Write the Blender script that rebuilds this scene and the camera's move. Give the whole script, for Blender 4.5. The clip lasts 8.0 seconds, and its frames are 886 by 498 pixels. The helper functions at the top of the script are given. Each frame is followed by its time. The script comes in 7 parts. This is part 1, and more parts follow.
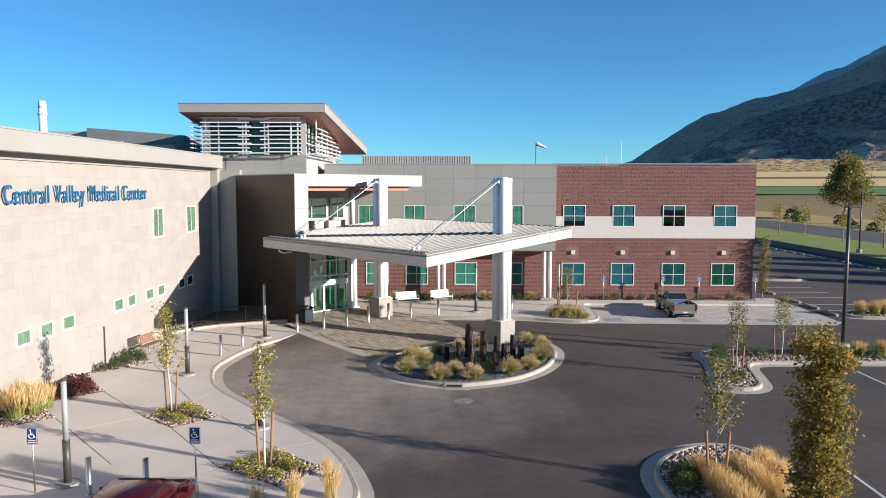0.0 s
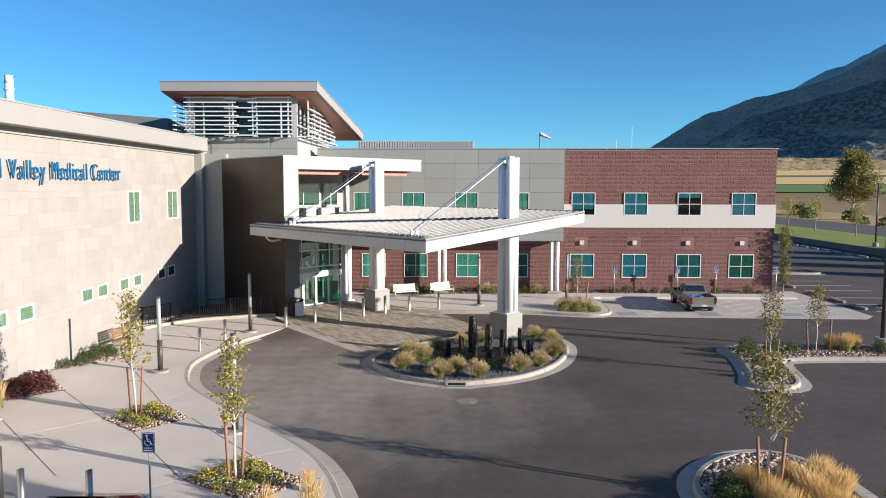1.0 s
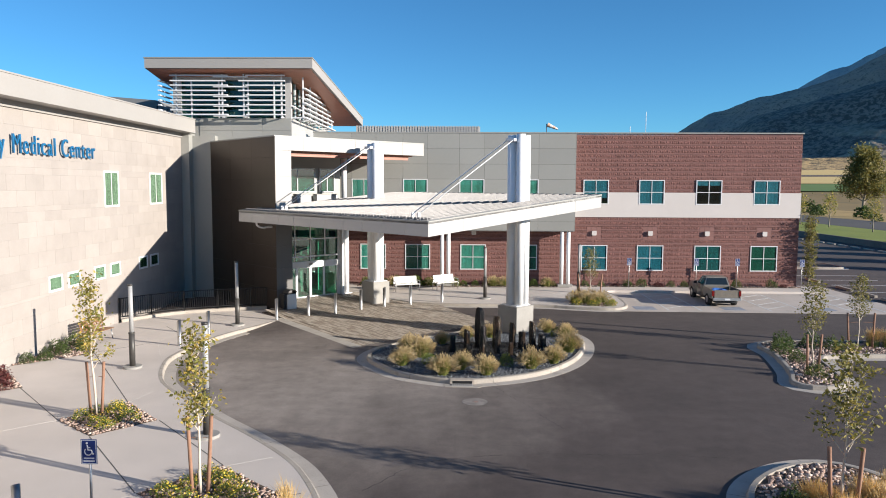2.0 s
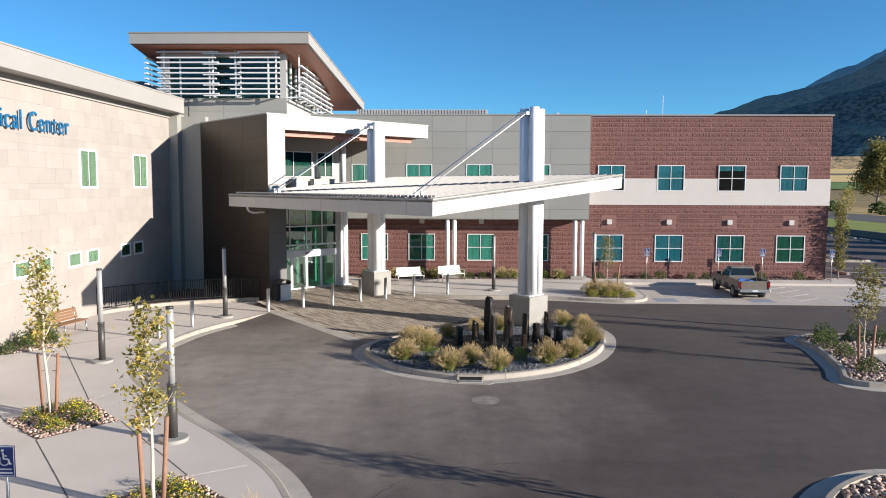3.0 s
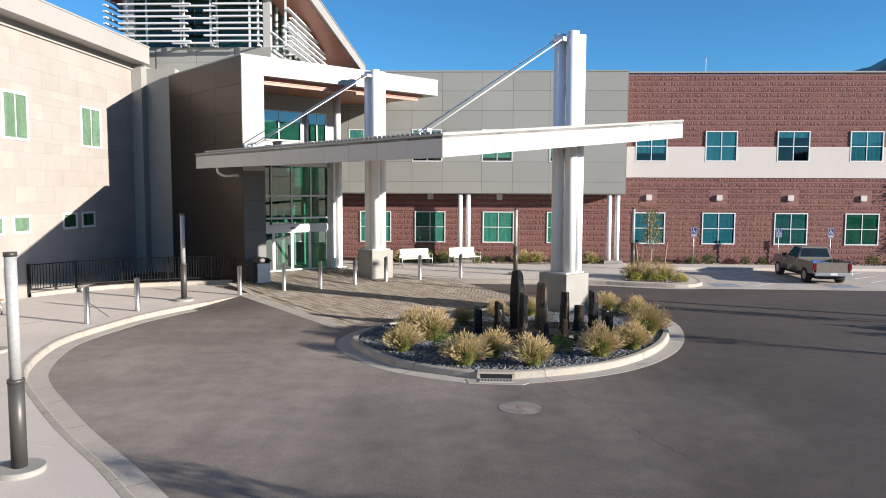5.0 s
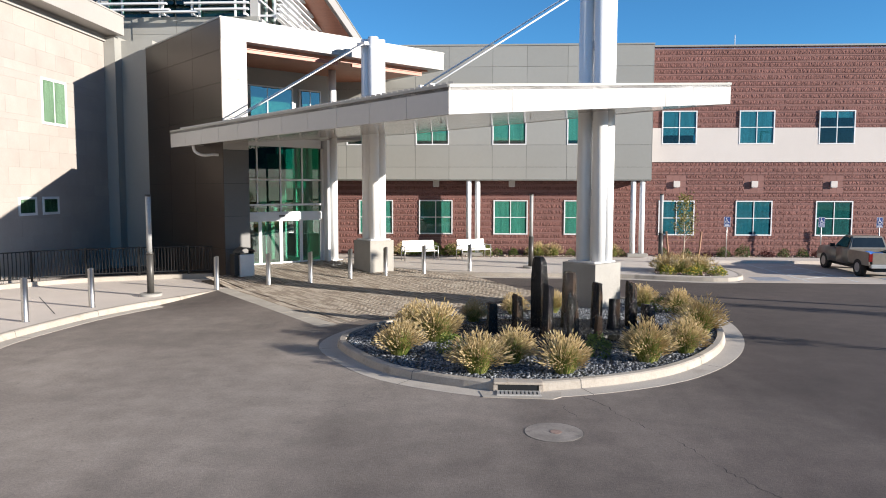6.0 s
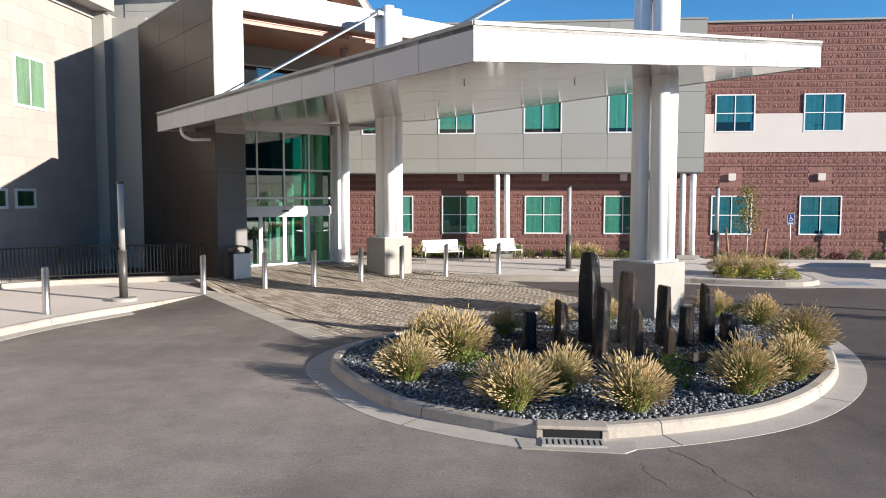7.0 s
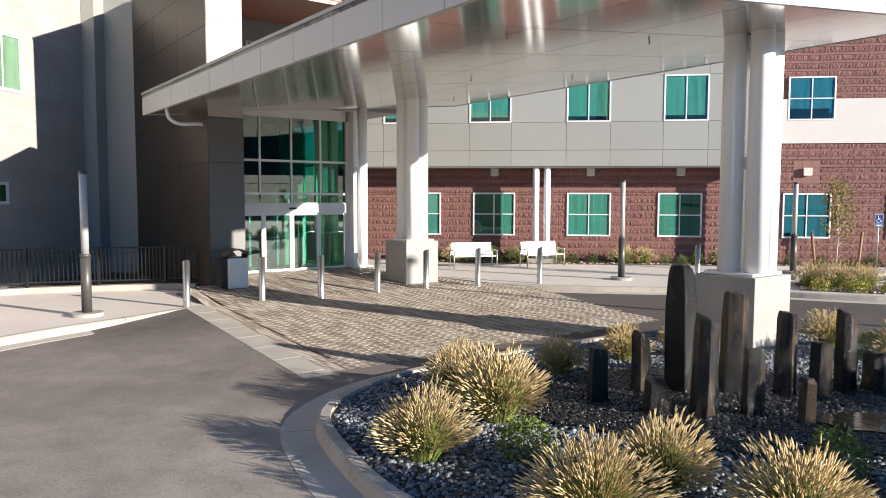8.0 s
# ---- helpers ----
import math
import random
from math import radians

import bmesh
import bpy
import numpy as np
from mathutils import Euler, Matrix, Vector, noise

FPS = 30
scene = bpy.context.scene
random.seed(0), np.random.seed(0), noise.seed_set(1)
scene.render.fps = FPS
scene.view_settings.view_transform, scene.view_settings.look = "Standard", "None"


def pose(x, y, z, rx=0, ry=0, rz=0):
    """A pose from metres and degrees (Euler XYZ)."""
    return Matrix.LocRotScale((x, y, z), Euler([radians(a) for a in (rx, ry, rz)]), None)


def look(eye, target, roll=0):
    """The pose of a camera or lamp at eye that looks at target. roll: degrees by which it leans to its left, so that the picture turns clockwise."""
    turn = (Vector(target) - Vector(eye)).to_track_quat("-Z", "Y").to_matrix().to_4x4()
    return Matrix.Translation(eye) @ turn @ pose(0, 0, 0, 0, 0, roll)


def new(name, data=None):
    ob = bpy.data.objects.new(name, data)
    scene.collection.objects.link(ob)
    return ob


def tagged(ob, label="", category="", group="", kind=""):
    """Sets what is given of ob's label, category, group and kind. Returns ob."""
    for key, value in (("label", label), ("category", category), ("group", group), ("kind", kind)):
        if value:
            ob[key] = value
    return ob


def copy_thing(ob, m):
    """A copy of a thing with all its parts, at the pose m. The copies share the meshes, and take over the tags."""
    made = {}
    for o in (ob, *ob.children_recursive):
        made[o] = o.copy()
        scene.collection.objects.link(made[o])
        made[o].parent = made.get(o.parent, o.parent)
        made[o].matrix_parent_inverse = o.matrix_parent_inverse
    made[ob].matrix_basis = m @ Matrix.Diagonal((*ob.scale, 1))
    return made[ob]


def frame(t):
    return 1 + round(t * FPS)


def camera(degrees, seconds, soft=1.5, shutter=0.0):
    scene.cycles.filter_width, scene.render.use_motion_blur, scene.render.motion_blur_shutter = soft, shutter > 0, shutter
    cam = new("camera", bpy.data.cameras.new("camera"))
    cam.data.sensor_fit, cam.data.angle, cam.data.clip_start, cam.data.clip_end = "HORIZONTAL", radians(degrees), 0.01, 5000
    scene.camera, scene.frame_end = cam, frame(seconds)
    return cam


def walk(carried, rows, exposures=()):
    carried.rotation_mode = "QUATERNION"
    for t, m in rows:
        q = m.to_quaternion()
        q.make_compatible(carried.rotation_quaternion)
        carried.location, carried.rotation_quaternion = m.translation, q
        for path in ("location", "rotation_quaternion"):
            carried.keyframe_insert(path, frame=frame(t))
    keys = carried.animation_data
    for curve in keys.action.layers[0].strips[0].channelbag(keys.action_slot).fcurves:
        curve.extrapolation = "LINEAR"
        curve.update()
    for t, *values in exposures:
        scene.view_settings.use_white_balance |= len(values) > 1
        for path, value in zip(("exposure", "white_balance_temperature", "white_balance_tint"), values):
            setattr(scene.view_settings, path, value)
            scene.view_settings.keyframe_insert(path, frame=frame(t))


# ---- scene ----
cam = camera(63.1, 8.0, 1.0)
PATH = [
    (0, (0.752, -2.233, 8.721), (0.717, -0.241, 8.551), 0.1),
    (0.5, (0.75, -0.609, 8.219), (0.714, 1.384, 8.049), 0.1),
    (1, (0.649, 0.999, 7.776), (0.614, 2.992, 7.604), 0.1),
    (1.5, (0.576, 2.541, 7.342), (0.539, 4.533, 7.169), 0.2),
    (3, (0.458, 6.805, 6.007), (0.401, 8.796, 5.833), 0.2),
    (3.5, (0.404, 8.262, 5.538), (0.34, 10.254, 5.365), 0.2),
    (4, (0.333, 9.866, 5.029), (0.262, 11.857, 4.86), 0.2),
    (5.5, (0.121, 14.87, 3.78), (0.028, 16.861, 3.615), 0.2),
    (6, (0.054, 16.654, 3.411), (-0.051, 18.644, 3.249), 0.1),
    (6.5, (-0.018, 18.444, 3.096), (-0.151, 20.434, 2.942), 0.07),
    (7, (-0.075, 20.257, 2.878), (-0.254, 22.244, 2.733), 0.0),
    (7.5, (-0.167, 22.049, 2.715), (-0.393, 24.031, 2.578), 0.0),
    (8, (-0.459, 23.911, 2.739), (-0.72, 25.888, 2.595), 0.16),
]
walk(cam, [(t, look(eye, target, roll)) for t, eye, target, roll in PATH],
     [(0, 0.89), (3.5, 0.93), (5.5, 1.02), (6.5, 1.1), (7.5, 1.2), (8.0, 1.3)])

# ---- world, sun, exposure ----
SUN_DIR = Vector((0.905, -0.345, 0.247)).normalized()
world = bpy.data.worlds.new("sky")
scene.world = world
world.use_nodes = True
wn = world.node_tree
wn.nodes.clear()
sky = wn.nodes.new("ShaderNodeTexSky")
sky.sky_type = "NISHITA"
sky.sun_disc = False
sky.sun_elevation = math.asin(SUN_DIR.z)
sky.sun_rotation = math.atan2(SUN_DIR.x, SUN_DIR.y)
sky.altitude = 1500
sky.air_density, sky.dust_density, sky.ozone_density = 0.9, 0.0, 4.0
bg = wn.nodes.new("ShaderNodeBackground")
bg.inputs[1].default_value = 0.08
wo = wn.nodes.new("ShaderNodeOutputWorld")
tint = wn.nodes.new("ShaderNodeMix")
tint.data_type, tint.blend_type = "RGBA", "MULTIPLY"
tint.inputs[0].default_value = 1.0
tint.inputs[7].default_value = (0.56, 1.0, 1.115, 1)
wn.links.new(sky.outputs[0], tint.inputs[6])
wn.links.new(tint.outputs[2], bg.inputs[0])
wn.links.new(bg.outputs[0], wo.inputs[0])
sun = new("sun", bpy.data.lights.new("sun", "SUN"))
sun.data.energy, sun.data.angle, sun.data.color = 5.0, radians(0.5), (1.0, 0.93, 0.83)
sun.matrix_world = look(SUN_DIR * 60, (0, 0, 0))


# ---- materials ----
def material(name, rough=0.6, metal=0.0):
    m = bpy.data.materials.new(name)
    m.use_nodes = True
    b = m.node_tree.nodes["Principled BSDF"]
    b.inputs["Roughness"].default_value, b.inputs["Metallic"].default_value = rough, metal
    return m, m.node_tree, b


def node(nt, kind, **values):
    n = nt.nodes.new(kind)
    for k, v in values.items():
        n.inputs[k.replace("_", " ")].default_value = v
    return n


def mixed(nt, fac, a, b, blend="MIX"):
    n = nt.nodes.new("ShaderNodeMix")
    n.data_type, n.blend_type = "RGBA", blend
    for sock, v in ((n.inputs[0], fac), (n.inputs[6], a), (n.inputs[7], b)):
        if isinstance(v, bpy.types.NodeSocket):
            nt.links.new(v, sock)
        elif isinstance(v, (int, float)):
            sock.default_value = v
        else:
            sock.default_value = (*v, 1) if len(v) == 3 else v
    return n.outputs[2]


def ramp(nt, src, *stops):
    n = nt.nodes.new("ShaderNodeValToRGB")
    nt.links.new(src, n.inputs[0])
    els = n.color_ramp.elements
    while len(els) < len(stops):
        els.new(0.5)
    for e, (p, c) in zip(els, stops):
        e.position, e.color = p, (c, c, c, 1) if isinstance(c, (int, float)) else (*c, 1)
    return n.outputs[0]


def noise_of(nt, scale, detail=4.0, rough=0.55, stretch=None, obj=False):
    co = nt.nodes.new("ShaderNodeNewGeometry").outputs["Position"] if not obj else nt.nodes.new("ShaderNodeTexCoord").outputs["Object"]
    if stretch:
        mp = nt.nodes.new("ShaderNodeMapping")
        mp.inputs["Scale"].default_value = stretch
        nt.links.new(co, mp.inputs[0])
        co = mp.outputs[0]
    n = node(nt, "ShaderNodeTexNoise", Scale=scale, Detail=detail, Roughness=rough)
    nt.links.new(co, n.inputs["Vector"])
    return n.outputs["Fac"]


def bump(nt, b, src, strength, dist):
    n = node(nt, "ShaderNodeBump", Strength=strength, Distance=dist)
    nt.links.new(src, n.inputs["Height"])
    nt.links.new(n.outputs[0], b.inputs["Normal"])


def rough_surface(name, a, b2, rough=0.8, metal=0.0, big=0.35, fine=25.0, bumps=0.3, dist=0.01, vary=0.0, island=False, stretch=None, stain=None, grain=0.35):
    """Two scales of noise between the colours a and b2, a bump, and a change of tone piece by piece."""
    m, nt, b = material(name, rough, metal)
    n1, n2 = noise_of(nt, big, 5, 0.6, stretch), noise_of(nt, fine, 3, 0.6)
    c = mixed(nt, ramp(nt, n1, (0.3, 0.0), (0.72, 1.0)), a, b2)
    c = mixed(nt, grain, c, ramp(nt, n2, (0.25, 0.35), (0.75, 1.0)), "MULTIPLY")
    if stain:
        n3 = noise_of(nt, stain[0], 6, 0.65)
        c = mixed(nt, ramp(nt, n3, (stain[1], 0.0), (stain[1] + 0.12, 1.0)), c, stain[2])
    if vary:
        src = nt.nodes.new("ShaderNodeNewGeometry").outputs["Random Per Island"] if island else nt.nodes.new("ShaderNodeObjectInfo").outputs["Random"]
        c = mixed(nt, 1.0, c, ramp(nt, src, (0.0, 1.0 - vary), (1.0, 1.0)), "MULTIPLY")
    nt.links.new(c, b.inputs["Base Color"])
    if bumps:
        bump(nt, b, n2, bumps, dist)
    return m


def hued(name, stops, rough=0.8, island=True, fine=30.0, sub=0.0):
    """A colour for each piece from a ramp, for leaves, pebbles and petals."""
    m, nt, b = material(name, rough)
    src = nt.nodes.new("ShaderNodeNewGeometry").outputs["Random Per Island"] if island else nt.nodes.new("ShaderNodeObjectInfo").outputs["Random"]
    c = ramp(nt, src, *stops)
    c = mixed(nt, 0.3, c, ramp(nt, noise_of(nt, fine, 3), (0.3, 0.4), (0.7, 1.0)), "MULTIPLY")
    nt.links.new(c, b.inputs["Base Color"])
    if sub:
        tr = nt.nodes.new("ShaderNodeBsdfTranslucent")
        nt.links.new(c, tr.inputs[0])
        mx = nt.nodes.new("ShaderNodeMixShader")
        mx.inputs[0].default_value = sub
        nt.links.new(b.outputs[0], mx.inputs[1])
        nt.links.new(tr.outputs[0], mx.inputs[2])
        nt.links.new(mx.outputs[0], nt.nodes["Material Output"].inputs[0])
    return m


def glass(name, tint, gloss_rough=0.02, least=0.06):
    m, nt, b = material(name)
    nt.nodes.remove(b)
    t, g, f, mx = (nt.nodes.new("ShaderNodeBsdfTransparent"), nt.nodes.new("ShaderNodeBsdfGlossy"), nt.nodes.new("ShaderNodeLayerWeight"), nt.nodes.new("ShaderNodeMixShader"))
    t.inputs[0].default_value = (*tint, 1)
    g.inputs["Roughness"].default_value = gloss_rough
    f.inputs[0].default_value = 0.5
    # a little gloss straight on, much more at a glancing angle
    pw_, ad = nt.nodes.new("ShaderNodeMath"), nt.nodes.new("ShaderNodeMath")
    pw_.operation, ad.operation = "POWER", "MULTIPLY_ADD"
    pw_.inputs[1].default_value, ad.inputs[1].default_value, ad.inputs[2].default_value = 4.0, 0.75, least
    nt.links.new(f.outputs["Facing"], pw_.inputs[0])
    nt.links.new(pw_.outputs[0], ad.inputs[0])
    for a, c in ((ad.outputs[0], mx.inputs[0]), (t.outputs[0], mx.inputs[1]), (g.outputs[0], mx.inputs[2]), (mx.outputs[0], nt.nodes["Material Output"].inputs[0])):
        nt.links.new(a, c)
    return m


def asphalt():
    """Dark asphalt, greyer and dustier inside the drop-off loop, with patches, streaks and fine stone."""
    m, nt, b = material("asphalt", 0.85)
    n1, n2, n3 = noise_of(nt, 0.22, 6, 0.62), noise_of(nt, 70, 2, 0.6), noise_of(nt, 0.6, 5, 0.6, (1.0, 0.35, 1))
    c = mixed(nt, ramp(nt, n1, (0.32, 0.0), (0.7, 1.0)), (0.088, 0.067, 0.06), (0.138, 0.105, 0.0945))
    geo = nt.nodes.new("ShaderNodeNewGeometry")
    dist = nt.nodes.new("ShaderNodeVectorMath")
    dist.operation = "DISTANCE"
    dist.inputs[1].default_value = (-5.7, 28.8, 0.0)
    nt.links.new(geo.outputs["Position"], dist.inputs[0])
    warp = nt.nodes.new("ShaderNodeMath")
    warp.operation = "MULTIPLY_ADD"
    warp.inputs[1].default_value = 7.0
    nt.links.new(n3, warp.inputs[0])
    nt.links.new(dist.outputs["Value"], warp.inputs[2])
    dust = nt.nodes.new("ShaderNodeMapRange")
    dust.inputs["From Min"].default_value, dust.inputs["From Max"].default_value = 15.0, 6.5
    nt.links.new(warp.outputs[0], dust.inputs["Value"])
    c = mixed(nt, dust.outputs[0], c, mixed(nt, ramp(nt, n1, (0.35, 0.0), (0.65, 1.0)), (0.3, 0.253, 0.22), (0.45, 0.385, 0.335)))
    c = mixed(nt, ramp(nt, n3, (0.62, 0.0), (0.74, 0.35)), c, (0.05, 0.046, 0.045))
    c = mixed(nt, 0.4, c, ramp(nt, n2, (0.25, 0.35), (0.75, 1.0)), "MULTIPLY")
    # mottling, tar specks, coarse grit and hairline cracks
    n6 = noise_of(nt, 24.0, 4, 0.75)
    c = mixed(nt, 0.45, c, ramp(nt, n6, (0.38, 0.5), (0.62, 1.0)), "MULTIPLY")
    n4, n5 = noise_of(nt, 1.7, 6, 0.7), noise_of(nt, 9.0, 4, 0.7)
    c = mixed(nt, 0.7, c, ramp(nt, n4, (0.3, 0.55), (0.7, 1.0)), "MULTIPLY")
    c = mixed(nt, ramp(nt, n5, (0.65, 0.0), (0.72, 0.6)), c, (0.05, 0.046, 0.045))
    vor = nt.nodes.new("ShaderNodeTexVoronoi")
    vor.feature = "DISTANCE_TO_EDGE"
    vor.inputs["Scale"].default_value = 0.16
    bent = nt.nodes.new("ShaderNodeVectorMath")
    bent.operation = "MULTIPLY_ADD"
    wob = node(nt, "ShaderNodeTexNoise", Scale=0.9, Detail=6.0, Roughness=0.65)
    nt.links.new(geo.outputs["Position"], wob.inputs["Vector"])
    nt.links.new(wob.outputs["Color"], bent.inputs[0])
    bent.inputs[1].default_value = (1.6, 1.6, 0.0)
    nt.links.new(geo.outputs["Position"], bent.inputs[2])
    nt.links.new(bent.outputs[0], vor.inputs["Vector"])
    crack = nt.nodes.new("ShaderNodeMath")
    crack.operation = "MULTIPLY"
    nt.links.new(ramp(nt, vor.outputs["Distance"], (0.0012, 0.4), (0.003, 0.0)), crack.inputs[0])
    nt.links.new(ramp(nt, noise_of(nt, 0.13, 3, 0.5), (0.53, 0.0), (0.62, 1.0)), crack.inputs[1])
    c = mixed(nt, crack.outputs[0], c, (0.03, 0.027, 0.025))
    nt.links.new(c, b.inputs["Base Color"])
    bump(nt, b, mixed(nt, 0.5, n2, n6), 0.6, 0.012)
    return m


ASPHALT = asphalt()
CONCRETE = rough_surface("concrete", (0.575, 0.51, 0.458), (0.705, 0.628, 0.566), 0.8, big=0.3, fine=40, bumps=0.12, dist=0.004, vary=0.08)
KERB = rough_surface("kerb_concrete", (0.34, 0.3, 0.255), (0.45, 0.4, 0.345), 0.85, big=0.8, fine=30, bumps=0.2, dist=0.005, stain=(2.6, 0.56, (0.27, 0.235, 0.195)))
STONE = rough_surface("limestone", (0.35, 0.312, 0.284), (0.4, 0.358, 0.328), 0.75, big=0.9, fine=18, bumps=0.1, dist=0.004, vary=0.1, grain=0.14)
PALE_PANEL = rough_surface("pale_metal_panel", (0.335, 0.315, 0.295), (0.37, 0.35, 0.33), 0.45, big=0.2, fine=8, bumps=0.0, vary=0.05, grain=0.07)
WHITE_PANEL = rough_surface("white_metal_panel", (0.41, 0.4, 0.388), (0.45, 0.44, 0.428), 0.38, big=0.2, fine=8, bumps=0.0, vary=0.04, grain=0.07)
GREY_PANEL = rough_surface("grey_metal_panel", (0.295, 0.29, 0.268), (0.32, 0.315, 0.295), 0.42, big=0.25, fine=6, bumps=0.0, vary=0.08, grain=0.07)
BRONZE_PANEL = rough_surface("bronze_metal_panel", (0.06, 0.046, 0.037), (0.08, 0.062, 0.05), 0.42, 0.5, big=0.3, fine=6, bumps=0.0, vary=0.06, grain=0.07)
DARK_PANEL = rough_surface("dark_grey_panel", (0.1, 0.095, 0.092), (0.12, 0.115, 0.112), 0.45, 0.2, big=0.3, fine=6, bumps=0.0, vary=0.06, grain=0.07)
SOFFIT = rough_surface("soffit_metal", (0.62, 0.58, 0.53), (0.68, 0.64, 0.58), 0.12, 0.75, big=0.4, fine=4, bumps=0.0, vary=0.05, grain=0.07)
ROOF = rough_surface("roof_metal", (0.215, 0.204, 0.2), (0.255, 0.242, 0.236), 0.42, 0.2, big=0.5, fine=10, bumps=0.0)
COLUMN_WHITE = rough_surface("white_column_paint", (0.84, 0.84, 0.845), (0.87, 0.87, 0.875), 0.35, big=0.6, fine=15, bumps=0.0, grain=0.05)
WHITE_PAINT = rough_surface("white_paint", (0.68, 0.68, 0.69), (0.72, 0.72, 0.73), 0.35, big=0.6, fine=15, bumps=0.0, grain=0.07)
def split_face(name, island):
    """Red concrete block broken to a rough face: chips, pits painted darker as if shaded, and a slow drift of tone."""
    m, nt, b = material(name, 0.92)
    n1, n2, n3 = noise_of(nt, 0.5, 4, 0.6), noise_of(nt, 11, 4, 0.7, (1.0, 1.0, 0.55)), noise_of(nt, 45, 3, 0.7)
    c = mixed(nt, ramp(nt, n1, (0.3, 0.0), (0.72, 1.0)), (0.215, 0.095, 0.081), (0.266, 0.121, 0.104))
    # shade of the hollows put into the colour, by the bump's own noise
    c = mixed(nt, ramp(nt, n2, (0.38, 0.8), (0.5, 0.0)), c, (0.135, 0.061, 0.054))
    c = mixed(nt, 0.4, c, ramp(nt, n3, (0.25, 0.4), (0.75, 1.0)), "MULTIPLY")
    src = nt.nodes.new("ShaderNodeNewGeometry").outputs["Random Per Island"] if island else nt.nodes.new("ShaderNodeObjectInfo").outputs["Random"]
    c = mixed(nt, 1.0, c, ramp(nt, src, (0.0, 0.84), (1.0, 1.0)), "MULTIPLY")
    nt.links.new(c, b.inputs["Base Color"])
    bump(nt, b, n2, 1.0, 0.03)
    return m


BLOCK = split_face("split_face_block", False)
BLOCK_JOINED = split_face("split_face_block_joined", True)
SMOOTH = rough_surface("smooth_red_block", (0.24, 0.118, 0.103), (0.282, 0.143, 0.126), 0.9, big=0.6, fine=40, bumps=0.15, dist=0.004, vary=0.12)
SMOOTH_JOINED = rough_surface("smooth_red_block_joined", (0.24, 0.118, 0.103), (0.282, 0.143, 0.126), 0.9, big=0.6, fine=40, bumps=0.15, dist=0.004, vary=0.12, island=True)
MORTAR = rough_surface("mortar", (0.34, 0.2, 0.175), (0.38, 0.23, 0.2), 0.9, big=0.5, fine=30)
STUCCO = rough_surface("pale_stucco", (0.56, 0.51, 0.48), (0.61, 0.56, 0.53), 0.85, big=0.4, fine=30, bumps=0.1, dist=0.003, grain=0.1)
WOOD_SOFFIT = rough_surface("wood_soffit", (0.4, 0.155, 0.09), (0.48, 0.195, 0.115), 0.45, big=0.6, fine=12, bumps=0.05, stretch=(1, 12, 1))
TEAL = glass("teal_glass", (0.29, 0.61, 0.56))
BLUE_TEAL = glass("blue_teal_glass", (0.18, 0.46, 0.55))
GREEN = glass("green_glass", (0.5, 0.64, 0.54))
DOOR_GLASS = glass("door_glass", (0.3, 0.64, 0.52), 0.02, 0.2)
UPPER_GLASS = glass("upper_glass", (0.2, 0.44, 0.35), 0.01, 0.11)
SIDE_GLASS = glass("side_glass", (0.55, 0.95, 0.82))
BALCONY_GLASS = glass("balcony_glass", (0.16, 0.4, 0.34), 0.02, 0.2)
DEEP_TEAL = glass("deep_teal_glass", (0.14, 0.38, 0.4))
DARK_TEAL = glass("dark_teal_glass", (0.12, 0.35, 0.3))
BLIND = rough_surface("window_curtain", (0.44, 0.44, 0.41), (0.82, 0.82, 0.78), 0.9, big=1.6, fine=7, bumps=0.0, grain=0.15, stretch=(4, 4, 0.22))
# near-black paint that stands in for the lack of light indoors
UNLIT_ROOM = rough_surface("unlit_room_paint", (0.03, 0.035, 0.035), (0.06, 0.065, 0.06), 0.9, big=0.5, fine=3, bumps=0.0)
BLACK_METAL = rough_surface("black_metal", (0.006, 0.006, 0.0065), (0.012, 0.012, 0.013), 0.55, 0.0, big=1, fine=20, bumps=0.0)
STEEL = rough_surface("brushed_steel", (0.5, 0.49, 0.48), (0.58, 0.57, 0.56), 0.42, 1.0, big=2, fine=30, bumps=0.03, dist=0.002)
DARK_STEEL = rough_surface("dark_painted_steel", (0.06, 0.055, 0.05), (0.085, 0.08, 0.075), 0.45, 0.3, big=2, fine=30, bumps=0.0, grain=0.07)
DRY_GROUND = rough_surface("dry_ground", (0.21, 0.132, 0.036), (0.3, 0.195, 0.06), 0.95, big=0.01, fine=0.3, bumps=0.0, stain=(0.06, 0.56, (0.13, 0.1, 0.035)))
LAWN = rough_surface("lawn", (0.2, 0.24, 0.028), (0.26, 0.295, 0.043), 0.95, big=0.15, fine=6, bumps=0.4, dist=0.05)
CROP = rough_surface("crop_field", (0.08, 0.17, 0.025), (0.13, 0.22, 0.035), 0.95, big=0.02, fine=1, bumps=0.0)
STRAW = rough_surface("stubble_field", (0.7, 0.48, 0.165), (0.82, 0.585, 0.235), 0.95, big=0.02, fine=0.5, bumps=0.0, stretch=(0.3, 2.5, 1))
